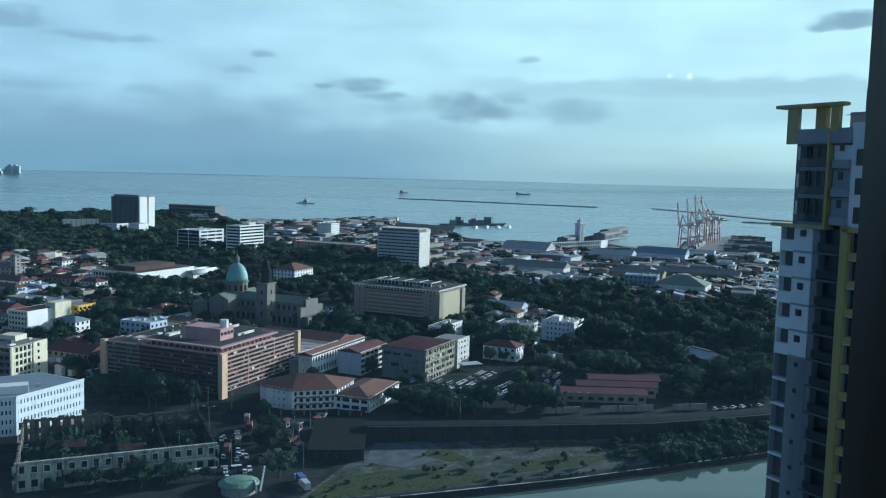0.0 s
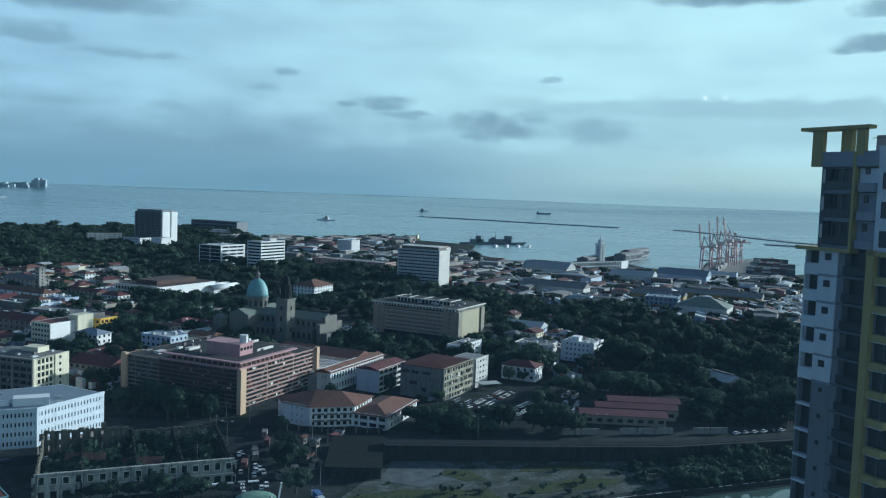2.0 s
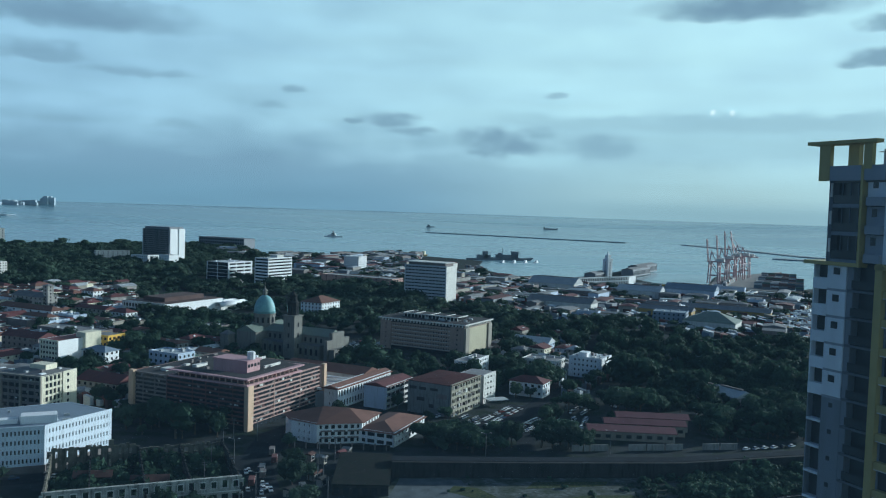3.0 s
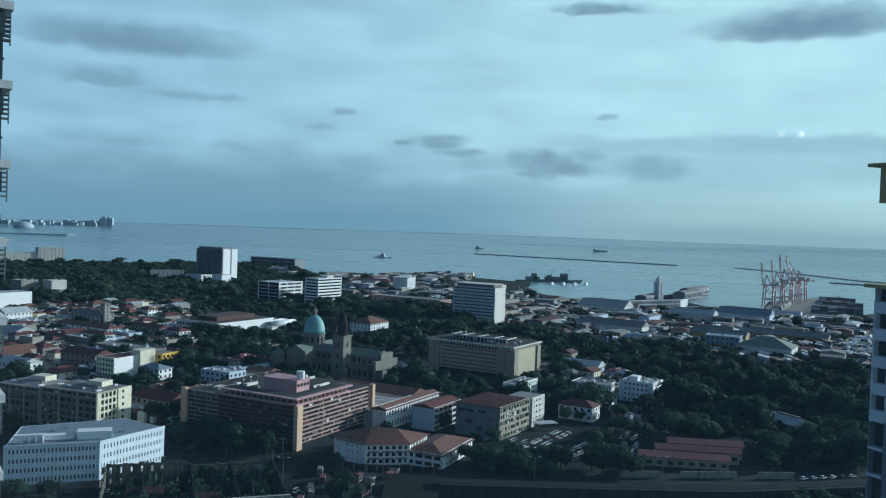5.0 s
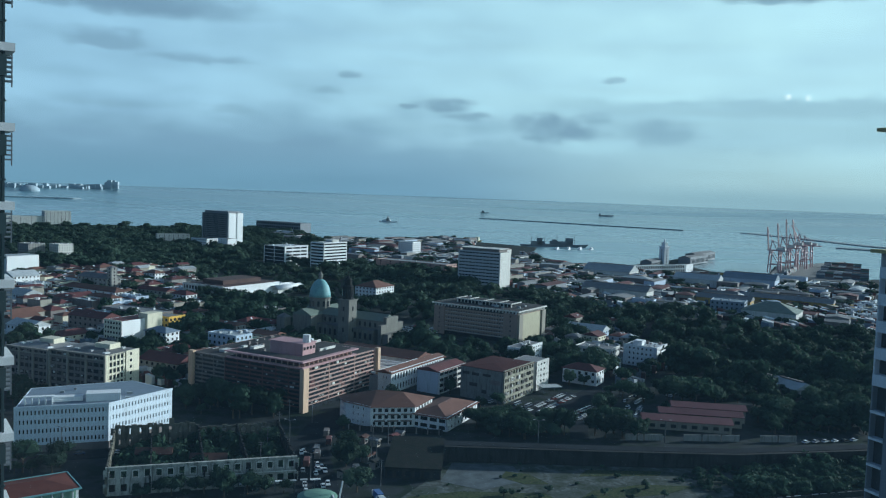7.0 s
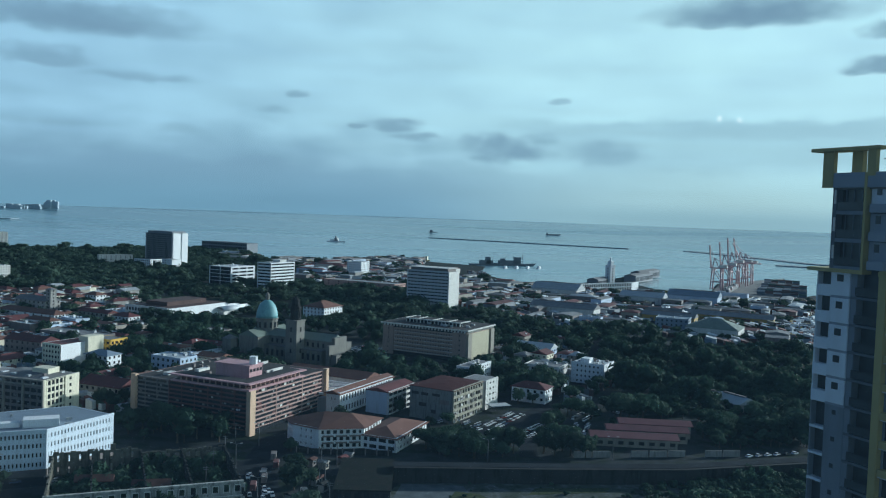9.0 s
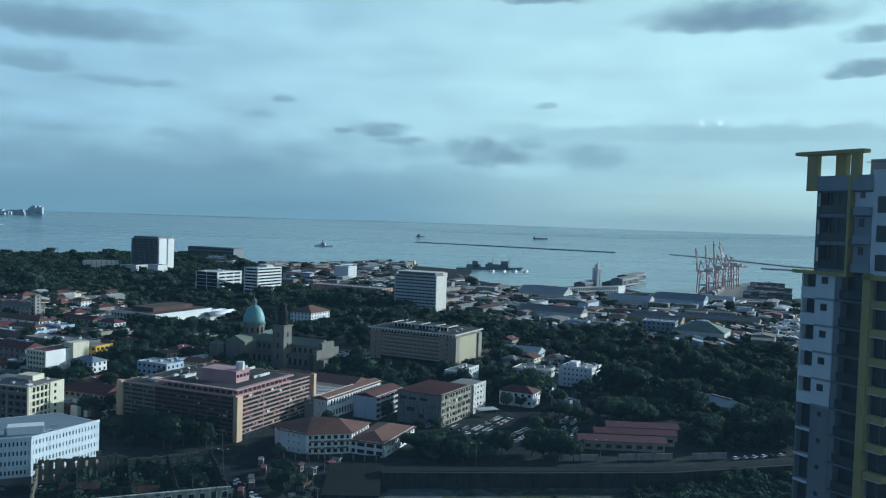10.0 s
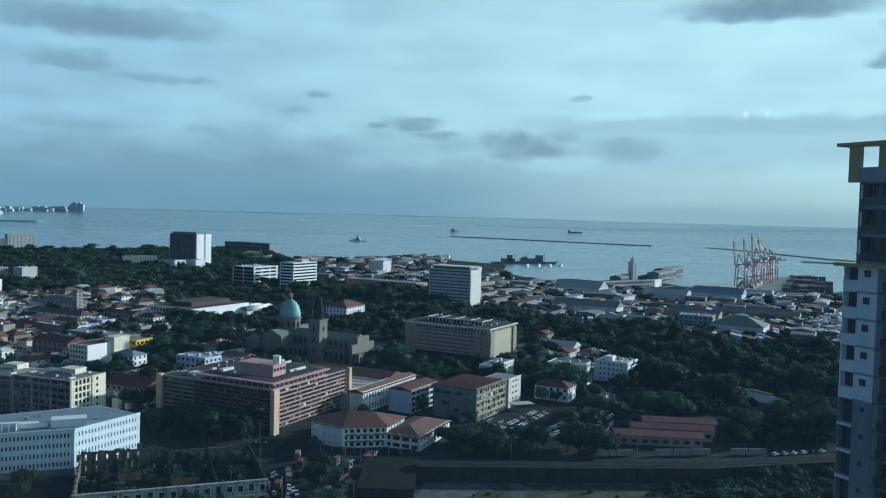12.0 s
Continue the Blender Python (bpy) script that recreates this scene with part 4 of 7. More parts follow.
part("wing_glazing", prism(bmesh.new(), shrunk(w2, 0.6), 0, 6.4), GLASS_DARK, her)
facade(her, w2[0], w2[1], 0, 6.6, 2, 9, 0.5, 0.45, WHITE, depth=0.7)
facade(her, w2[3], w2[0], 0, 6.6, 2, 4, 0.42, 0.2, WHITE, depth=0.7)
bm = gable_roof(bmesh.new(), w2, 6.6, 3.2, 1.0)
part("wing_roof", bm, TILE_RED, her, "terracotta tiled hip roof")
FOOT.append([(p[0] - 49, p[1] + 400) for p in w2])
wall_line = thing("garden_wall", (0, 0, 0), "low dark compound wall with gate posts", "wall", kind="structure")
block("wall", wall_line, STONE_DARK, (-58, 391, 1.2), (46, 0.5, 2.4), 3)
for k in range(9):
    block("post", wall_line, GREYBAND, (-80 + 5.4 * k, 389.6 + 0.28 * k, 1.5), (0.6, 0.7, 3.0), 3)

# ---- long tiled building round a courtyard ----
court = thing("courtyard_building", (-72, 466, 0), "white building with long terracotta roofs round a courtyard", "building")
cu = Vector((math.cos(radians(67)), math.sin(radians(67))))
cv = Vector((-cu.y, cu.x))


def at(a, b):
    return tuple(cu * a + cv * b)


wings = ([at(0, 0), at(62, 0), at(62, 9), at(0, 9)], [at(42, 9), at(62, 9), at(62, 66), at(42, 66)], [at(0, 52), at(42, 52), at(42, 66), at(0, 66)])
for k, w in enumerate(wings):
    part("wing", prism(bmesh.new(), shrunk(w, 0.5), 0, 11.6), GLASS_DARK if k == 0 else OFFWHITE, court)
    bm = gable_roof(bmesh.new(), w, 11.8, (1.9, 3.4, 3.0)[k], 1.1, hip=k == 2)
    part("wing_roof", bm, TILE_RED, court, "terracotta tiled roof")
facade(court, wings[0][0], wings[0][1], 0, 11.8, 2, 20, 0.42, 0.42, WHITE, depth=0.7)
facade(court, wings[0][3], wings[0][0], 0, 11.8, 2, 4, 0.7, 0.7, WHITE, depth=0.7)
facade(court, wings[0][2], wings[0][3], 0, 11.8, 2, 14, 0.5, 0.5, WHITE, depth=0.6)
part("court_floor", prism(bmesh.new(), [at(1, 9.2), at(41.8, 9.2), at(41.8, 51.8), at(1, 51.8)], 0, 8.0), ROOF_PALE, court, "pale lower roof in the courtyard")
for k in range(5):
    p = cu * (3 + 8 * k) + cv * 24
    block("roof_frame", court, WHITE, (p.x, p.y, 10.0), (1.0, 22, 1.2), 67 + 14 * (k % 2))
FOOT.append([(p[0] - 72, p[1] + 466) for p in (at(0, 0), at(62, 0), at(62, 66), at(0, 66))])

# ---- pale blue block and the decayed block beside the car park ----
blue, bq = tower_block("blue_block", "pale blue blank-walled block with balconies", "building", (-45, 471), corners((-45, 471), 66, 32, 15), 13.0, 4, [(0, 6, 0.4, 0.06, 1.2, 0)], OFFWHITE, plain=PALEBLUE, roof=TILE_DARK)
part("pitched_roof", gable_roof(bmesh.new(), bq, 13.0, 2.0, 0.5, hip=False), TILE_DARK, blue, "dark red roof")
dec, dq = tower_block("decayed_block", "stained concrete block with broken window rows", "building", (-8, 458), corners((-8, 458), 63, 36, 28), 18.0, 5, [(0, 11, 0.42, 0.3, 0.9, 0)], mat("mouldy_concrete", (0.33, 0.31, 0.24), 0.95, var=0.5, size=2.5, stain=0.65), roof=TILE_DARK, plain=mat("streaked_grey_concrete", (0.20, 0.21, 0.20), 0.95, var=0.35, size=4, stain=0.5))
part("pitched_roof", gable_roof(bmesh.new(), dq, 18.0, 0.9, 0.5), mat("rust_maroon_roofing", (0.075, 0.03, 0.03), 0.9, var=0.5, size=3, spec=0.05), dec, "rust red roof")
dv, dn = (Vector(dq[1]) - Vector(dq[0])).normalized(), Vector(dq[0])
for k in range(60):
    p = dn + dv * drnd.uniform(1, 35) - Vector((-dv.y, dv.x)) * 0.02
    block("patch_panel", dec, drnd.choice((OFFWHITE, GREYBAND, CONCRETE, TAR, BEIGE)), (p.x, p.y, 1.8 + 3.6 * drnd.randrange(5) + drnd.uniform(-0.3, 0.3)), (drnd.uniform(0.8, 2.6), 0.5, drnd.uniform(0.8, 2.2)), 63)
# dark plates on the solid wall give the openings their shade
for f, z, w, h in ((0.12, 14.2, 4.5, 1.6), (0.34, 14.2, 4.5, 1.6), (0.6, 14.4, 5.0, 1.4), (0.8, 11.0, 6.0, 2.6), (0.3, 8.2, 5.0, 2.0), (0.55, 5.0, 3.0, 2.0)):
    p = Vector(dq[3]).lerp(Vector(dq[0]), f)
    block("wall_opening", dec, GREYBAND if w == 6.0 else TAR, (p.x, p.y, z), (w, 0.3, h), -27)
dec2, _ = tower_block("white_annex", "dirty white annex with a stained end wall", "building", (10, 494), corners((10, 494), 63, 17, 16), 17.0, 5, [(0, 4, 0.6, 0.55, 0.6, 0)], OFFWHITE)
stripes, sq = tower_block("white_building", "bright white narrow building with a curved gable", "building", (2, 560), corners((2, 560), 64, 30, 12), 13, 4, [(0, 8, 0.6, 0.5, 0.5, 0)], WHITE, roof=ROOF_GREY)
w2b, wq = tower_block("white_villa", "white flat-roofed building among trees", "building", (93, 582), corners((93, 582), 63, 22, 24), 14, 4, [(0, 6, 0.6, 0.55, 0.5, 0), (3, 8, 0.6, 0.6, 0.5, 0)], WHITE, roof=ROOF_PALE)
block("roof_house", w2b, WHITE, (-10, 14, 15.4), (8, 6, 3.2), 63)
canopy = thing("parking_canopy", (18, 494, 0), "pale canopy roof over parked cars", "canopy")
block("roof", canopy, ROOF_PALE, (0, 0, 3.6), (13, 8, 0.3), 25)
for sx in (-1, 1):
    for sy in (-1, 1):
        block("post", canopy, METAL, (sx * 4.5 - sy * 1.2, sy * 3 + sx * 2, 1.75), (0.25, 0.25, 3.5), 25)

# ---- red-roofed sheds behind the rampart ----
for c, a, b, z in (((107, 425), 13, 44, 4.8), ((115, 437), 11, 42, 5.9), ((119, 447), 12, 38, 7.0)):
    s = thing("long_shed", (c[0], c[1], 0), "long low shed with a faded red metal roof", "shed", "sheds behind the wall")
    q = [tuple(p) for p in corners((0, 0), 88, a, b)]
    part("wall", prism(bmesh.new(), shrunk(q, 0.5), 0, z), BEIGE, s)
    part("roof", gable_roof(bmesh.new(), q, z, 1.7, 0.5, hip=False), mat("faded_red_sheet", (0.16, 0.055, 0.06), 0.7, var=0.25, size=6), s, "faded red metal roof")
    for k in range(8):
        block("window", s, GLASS_DARK, (-3 - 5.2 * k, 0.3, z * 0.5), (2.6, 0.5, 1.6), -2)
    FOOT.append([(p[0] + c[0], p[1] + c[1]) for p in q])
lowwall = thing("yard_wall", (0, 0, 0), "pale yard wall panels along the road", "wall", kind="structure")
for k in (0, 1, 3, 4, 5, 7, 8):
    block("panel", lowwall, CONCRETE, (56 + 9.4 * k, 404 + 1.7 * k, 1.6), (8.6, 0.4, 3.2), 10)

# ---- far landmarks ----
hot, hq = tower_block("hotel_tower", "tall dark-glazed hotel slab with white end walls", "hotel", (-536, 1477), corners((-536, 1477), 64, 38, 66), 62, 17, [(3, 22, 0.26, 0.28, 1.0, 2.0)], mat("dark_hotel_cladding", (0.16, 0.17, 0.18), 0.6, var=0.1, size=12), roof=ROOF_GREY, plain=WHITE)
hu = Vector((math.cos(radians(64)), math.sin(radians(64))))
for s, w in ((8, 13), (29, 13)):
    p = hu * s + Vector((hu.y, -hu.x)) * 0.6
    block("white_fin_wall", hot, WHITE, (p.x, p.y, 31.5), (w, 1.4, 63), 64, "white end wall panel")
part("roof_cap", prism(bmesh.new(), shrunk(hq, 3), 62, 66), HULL, hot)
hb, _ = tower_block("hotel_wing", "low white hotel wing in front of the tower", "hotel wing", (-560, 1440), corners((-560, 1440), 64, 30, 40), 17, 4, [(0, 6, 0.55, 0.4, 0.6, 0), (3, 8, 0.55, 0.4, 0.6, 0)], WHITE)
hb2, _ = tower_block("hotel_wing", "white hotel annex with flat roof", "hotel wing", (-515, 1420), corners((-515, 1420), 64, 22, 24), 20, 5, [(3, 4, 0.7, 0.6, 0.6, 0)], WHITE)
o1, q1 = tower_block("office_block", "white office block with strip windows", "office building", (-337, 1160), corners((-337, 1160), 64, 50, 40), 30, 6, [(0, 3, 0.5, 0.08, 0.8, 3.0), (3, 2, 0.1, 0.03, 0.6, 1.0)], WHITE, roof=ROOF_PALE)
o2, q2 = tower_block("office_block", "white office tower with long strip windows", "office building", (-278, 1148), corners((-278, 1148), 64, 52, 24), 38.5, 9, [(0, 1, 0.5, 0.02, 0.9, 1.0), (3, 1, 0.5, 0.02, 0.9, 1.0)], WHITE, roof=ROOF_PALE)
block("roof_house", o2, OFFWHITE, (6, 26, 40.5), (14, 12, 4), 64)
SLABGREY = mat("cool_grey_cladding", (0.42, 0.45, 0.48), 0.7, var=0.1, size=10)
sl, sq_ = tower_block("slab_office", "grey slab office with banded windows and pale end wall", "office building", (-29, 1025), corners((-29, 1025), 66, 30, 58), 44, 11, [(3, 12, 0.62, 0.06, 0.9, 1.5)], SLABGREY, plain=OFFWHITE, roof=ROOF_GREY)
part("top_storey", prism(bmesh.new(), shrunk(sq_, 3.5), 44, 47.5), GREYBAND, sl)
part("top_slab", prism(bmesh.new(), shrunk(sq_, 1.5), 47.5, 48.3), OFFWHITE, sl)
hall, hq_ = tower_block("convention_hall", "long hall with a white side wall and dark red roof", "hall", (-295, 804), corners((-295, 804), 66, 84, 56), 13, 2, [(3, 14, 0.5, 0.3, 0.8, 0)], OFFWHITE, plain=WHITE, roof=TILE_DARK)
HALLROOF = mat("dark_brown_roofing", (0.085, 0.05, 0.045), 0.85, var=0.3, size=8)
part("roof_upper", prism(bmesh.new(), [(p[0], p[1]) for p in shrunk(hq_, 14)], 13, 17.5), HALLROOF, hall, "dark brown raised roof")
part("roof_sheet", prism(bmesh.new(), shrunk(hq_, 0.5), 13.0, 13.3), HALLROOF, hall)
tent = thing("marquee", (-258, 866, 0), "white vaulted marquee roof", "marquee", turn=66)
for k in range(3):
    bm = bmesh.new()
    prev = None
    for i in range(9):
        a = math.pi * i / 8
        cur = [bm.verts.new((x, 6 + 12 * k - 6 * math.cos(a), 5 + 4.5 * math.sin(a))) for x in (0, 44)]
        if prev:
            bm.faces.new((prev[0], prev[1], cur[1], cur[0]))
        prev = cur
    o = part("vault", bm, WHITE, tent, smooth=True)
    o.modifiers.new("thick", "SOLIDIFY").thickness = 0.2
    block("side", tent, OFFWHITE, (22, 6 + 12 * k, 2.6), (43, 11, 5.2))
FOOT.append([tuple(p) for p in corners((-258, 866), 66, 44, 36)])
dk, _ = tower_block("low_dark_building", "long dark building beside the bay", "building", (-560, 2060), corners((-560, 2060), 64, 40, 150), 24, 3, [(3, 20, 0.4, 0.3, 0.8, 0)], HULL, roof=ROOF_GREY)

clutter(o1, q1, 30, 8, 6)
clutter(o2, q2, 38.5, 8, 7)
clutter(w2b, wq, 14, 9, 8)
clutter(stripes, sq, 13, 5, 9)
# left-hand quarter
cr, cq = tower_block("cream_apartments", "cream and white apartment house, sunlit blank wall", "apartment house", (-277, 556), corners((-277, 556), 68, 36, 17), 17, 5, [(3, 6, 0.5, 0.3, 0.7, 0)], mat("light_cream_paint", (0.78, 0.74, 0.58), 0.75, var=0.08, size=7, stain=0.12), roof=TILE_DARK, plain=WHITE)
block("end_wing", cr, CREAM, (9, 27, 10.2), (14, 9, 20.4), 68)
ye, _ = tower_block("yellow_house", "orange-yellow house with balconies", "house", (-266, 610), corners((-266, 610), 68, 17, 20), 12.5, 3, [(0, 4, 0.5, 0.3, 0.8, 0), (3, 4, 0.5, 0.3, 0.8, 0)], ORANGE, roof=ROOF_GREY)
lb, _ = tower_block("white_church_block", "bright white block with pitched parapet", "building", (-604, 930), corners((-604, 930), 66, 42, 26), 21, 3, [(3, 5, 0.75, 0.75, 0.5, 0)], WHITE, roof=ROOF_PALE)
rr = thing("red_roof_house", (-151, 273, 0), "house with rusty red roof and teal gutter", "house")
rq = [tuple(p) for p in corners((0, 0), 133, 18, 30)]
part("wall", prism(bmesh.new(), shrunk(rq, 0.6), 0, 7.6), ROOF_GREEN, rr, "teal painted wall")
part("roof", gable_roof(bmesh.new(), rq, 7.8, 2.0, 0.8), mat("rusty_red_sheet", (0.11, 0.036, 0.028), 0.85, var=0.35, size=4, spec=0.1), rr, "rusty red roof sheets")
for e in range(4):
    p0, p1 = Vector(rq[e]), Vector(rq[(e + 1) % 4])
    m, dd = (p0 + p1) / 2, p1 - p0
    nrm = Vector((dd.y, -dd.x)).normalized() * 0.9
    block("gutter", rr, COPPER, (m.x + nrm.x, m.y + nrm.y, 7.8), (dd.length + 1.8, 0.35, 0.6), math.degrees(math.atan2(dd.y, dd.x)), "teal gutter")
    for k in range(9 if e in (0, 3) else 0):
        q = p0.lerp(p1, (k + 0.5) / 9)
        block("window_bar", rr, WHITE, (q.x, q.y, 4.6), (0.35, 0.9, 4.6), math.degrees(math.atan2(dd.y, dd.x)))
FOOT.append([(p[0] - 151, p[1] + 273) for p in rq])

# ---- named houses and sheds of the town ----
NAMED = [
    ('long_pale_hall', -1165, 1945, 43, 60, 34, 33, 'flat', OFFWHITE, ROOF_PALE, 'tall pale hall block by the bay shore'),
    ('long_pale_hall', -683, 1510, 35, 60, 16, 17, 'flat', OFFWHITE, ROOF_GREY, 'long pale block among the woods'),
    ('white_house', -522, 815, 66, 30, 22, 12, 'gable', WHITE, ROOF_PALE, 'bright white house with pale gable roof'),
    ('long_pale_hall', -1250, 1870, 43, 170, 30, 20, 'flat', OFFWHITE, ROOF_PALE, 'long pale hall by the bay shore'),
    ('long_house', -387, 765, 66, 16, 80, 8, 'hip', WHITE, TILE_RED, 'long white house with terracotta roof'),
    ('long_house', -376, 735, 66, 12, 34, 6.5, 'hip', WHITE, TILE_RED, 'long white house with terracotta roof'),
    ('old_church', -431, 833, 66, 18, 46, 12, 'gable', CONCRETE, ROOF_GREY, 'old stone church with a grey pitched roof'),
    ('church_tower', -426, 834, 66, 7, 7, 24, 'hip', CONCRETE, ROOF_GREY, 'square stone church tower'),
    ('red_house', -317, 765, 66, 14, 22, 9, 'hip', WHITE, TILE_DARK, 'dark red roofed house with white walls'),
    ('red_house', -344, 782, 66, 12, 40, 9, 'gable', BEIGE, TILE_DARK, 'long dark red roofed house'),
    ('red_house', -416, 915, 66, 14, 18, 11, 'hip', WHITE, TILE_RED, 'white house with red hip roof'),
    ('white_block', -485, 791, 66, 20, 28, 8, 'flat', WHITE, ROOF_PALE, 'bright white low block'),
    ('grey_block', -690, 1112, 66, 26, 24, 21, 'flat', CONCRETE, ROOF_GREY, 'tall grey concrete block'),
    ('grey_block', -655, 1128, 66, 24, 20, 21, 'flat', OFFWHITE, ROOF_GREY, 'tall pale concrete block'),
    ('white_gable_house', -446, 712, 66, 18, 24, 9, 'gable', WHITE, ROOF_PALE, 'house with bright white gable'),
    ('white_gable_house', -342, 553, 66, 16, 26, 10, 'gable', WHITE, ROOF_PALE, 'white two storey house with pale gable'),
    ('blue_roof_house', -244, 555, 70, 13, 20, 11, 'hip', WHITE, ROOF_BLUE, 'white house with blue metal roof'),
    ('pale_house', -192, 549, 66, 16, 26, 12, 'flat', PALEBLUE, ROOF_PALE, 'pale blue flat-roofed block'),
    ('red_house', -199, 469, 70, 18, 30, 9, 'gable', BEIGE, TILE_DARK, 'large dark red roofed house'),
    ('red_house', -309, 592, 70, 16, 36, 12, 'gable', GREYBAND, TILE_DARK, 'long dark red roofed house'),
    ('grey_long_house', -294, 642, 66, 22, 60, 9, 'flat', GREYBAND, ROOF_GREY, 'long grey metal-roofed house'),
    ('white_long_house', -151, 855, 66, 34, 26, 14, 'hip', WHITE, TILE_RED, 'white hall with terracotta hip roof'),
    ('school_block', -217, 684, 66, 30, 24, 9, 'flat', GREYBAND, ROOF_GREY, 'grey concrete school block'),
    ('long_brown_block', -108, 1162, 64, 30, 120, 14, 'flat', SALMON, ROOF_GREY, 'long low brown block near the port'),
    ('grid_block', -194, 1452, 64, 26, 30, 26, 'flat', WHITE, ROOF_PALE, 'white gridded office near the port'),
    ('blue_depot', 227, 886, 70, 30, 34, 13, 'flat', ROOF_BLUE, ROOF_BLUE, 'blue sheet-metal depot beside trees'),
    ('hip_warehouse', 266, 845, 64, 40, 52, 9, 'hip', OFFWHITE, NAVE, 'wide warehouse with grey-green hip roof'),
    ('yellow_shed', 345, 973, 64, 20, 90, 7, 'gable', OCHRE, ROOF_GREY, 'long yellow-walled shed near the port'),
    ('yellow_shed', 252, 959, 64, 20, 60, 7, 'gable', OCHRE, ROOF_GREY, 'long yellow-walled shed near the port'),
    ('pale_warehouse', 150, 1217, 64, 40, 70, 11, 'gable', OFFWHITE, ROOF_PALE, 'long pale port warehouse'),
    ('pale_warehouse', 261, 1163, 64, 30, 60, 10, 'gable', OFFWHITE, ROOF_PALE, 'long pale port warehouse'),
    ('blue_warehouse', 343, 1188, 64, 34, 70, 11, 'gable', PALEBLUE, ROOF_BLUE, 'long pale blue port warehouse'),
    ('grey_warehouse', 142, 983, 64, 26, 80, 9, 'gable', OFFWHITE, ROOF_GREY, 'long grey port warehouse'),
    ('small_villa', 47, 516, 66, 14, 22, 9, 'hip', WHITE, TILE_DARK, 'white villa with dark red hip roof'),
    ('grey_house', 63, 593, 66, 20, 26, 9, 'flat', OFFWHITE, ROOF_GREY, 'grey flat-roofed house among trees'),
    ('pale_roof_house', 64, 675, 66, 18, 30, 9, 'gable', PALEBLUE, ROOF_PALE, 'house with pale blue roof'),
    ('tin_shed', 165, 516, 30, 16, 22, 5, 'gable', CONCRETE, ROOF_PALE, 'tin shed among trees'),
    ('tin_shed', 154, 529, 50, 14, 26, 6, 'gable', CONCRETE, ROOF_GREY, 'tin shed among trees'),
    ('domed_annex', -177, 548, 66, 20, 30, 8, 'flat', CREAM, ROOF_GREEN, 'cream and green flat-roofed annex'),
]


def rim(pts, w, z0, z1):
    """Raised edge round a flat roof."""
    bm, n = bmesh.new(), len(pts)
    rows = [[bm.verts.new((*p, z)) for p in q] for q, z in ((pts, z0), (pts, z1), (shrunk(pts, w), z1), (shrunk(pts, w), z0))]
    for a, b in zip(rows, rows[1:] + rows[:1]):
        for i in range(n):
            bm.faces.new((a[i], a[(i + 1) % n], b[(i + 1) % n], b[i]))
    return bm


def named_house(name, x, y, turn, a, b, h, form, wall, roof, label):
    hs = thing(name, (x, y, 0), label, "house" if "shed" not in name and "warehouse" not in name else "shed", turn=turn)
    pts = [(0, 0), (a, 0), (a, b), (0, b)]
    part("wall", prism(bmesh.new(), pts, 0, h), wall, hs)
    if form == "flat":
        part("roof", prism(bmesh.new(), shrunk(pts, 0.4), h - 0.2, h + 0.12), roof, hs)
        part("parapet", rim(pts, 0.35, h - 0.1, h + 0.85), wall, hs)
        for k in range(3):
            block("roof_unit", hs, ROOF_PALE, (a * (0.2 + 0.3 * k), b * (0.7 - 0.2 * k), h + 0.9), (2.4, 2.0, 1.6))
    else:
        part("roof", gable_roof(bmesh.new(), pts, h + 0.02, min(a, b) * 0.22, 0.8, hip=form == "hip"), roof, hs)
    if "warehouse" in name or "shed" in name:
        # roof vent along the ridge, paler sheets, wide doors
        flip = a > b
        if form == "gable":
            block("ridge_vent", hs, GREYBAND, (a / 2, b / 2, h + min(a, b) * 0.22), (a * 0.8, 1.6, 1.2) if flip else (1.6, b * 0.8, 1.2))
        for k in range(3):
            block("loading_door", hs, METAL, (-0.02, b * (0.2 + 0.3 * k), 2.2), (0.2, 4.0, 4.2))
        block("loading_door", hs, METAL, (a * 0.5, -0.02, 2.2), (4.6, 0.2, 4.4))
        FOOT.append([tuple(p) for p in corners((x, y), turn, a, b)])
        return
    fl = max(1, int(h / 3.4))
    n, m = max(1, min(7, int(a / 3.8))), max(1, min(7, int(b / 3.8)))
    for f in range(fl):
        z = (f + 0.58) * h / fl
        for k in range(n):
            block("window", hs, GLASS_DARK, (a * (k + 0.5) / n, -0.02, z), (1.6, 0.16, 1.7))
        for k in range(m):
            block("window", hs, GLASS_DARK, (-0.02, b * (k + 0.5) / m, z), (0.16, 1.6, 1.7))
    FOOT.append([tuple(p) for p in corners((x, y), turn, a, b)])


for row in NAMED:
    named_house(*row)

# ---- tall unfinished-looking apartment tower with yellow fins ----
rt = thing("apartment_tower", (43.1, 86.4, 0), "grey apartment tower with mustard fins, ledges and roof frame", "apartment tower", turn=117.67)
X0, X1, ST = -1.2, 10.4, 2.95
part("core", box(bmesh.new(), X0 + 0.8, X1 - 0.7, -24, -1.2, 0, 110.2), GLASS_DARK, rt, "dark window openings")
part("upper_core", box(bmesh.new(), X0 + 0.6, 8.3, -24, -1.0, 110.2, 119.8), GLASS_DARK, rt, "dark window openings")
# solid dark core put behind the end bay to darken its openings
part("end_core", box(bmesh.new(), 8.5, 10.27, -23, -0.95, 60, 110.1), GLASS_DARK, rt, "dark solid for the shaded openings")
part("lower_wall", box(bmesh.new(), X0, X1, -24.5, 0, 0, 60), TOWERGREY, rt)
part("side_wall", box(bmesh.new(), X0, X0 + 0.6, -24.5, -1.35, 60, 120.6), TOWERPALE, rt, "pale grey side wall")
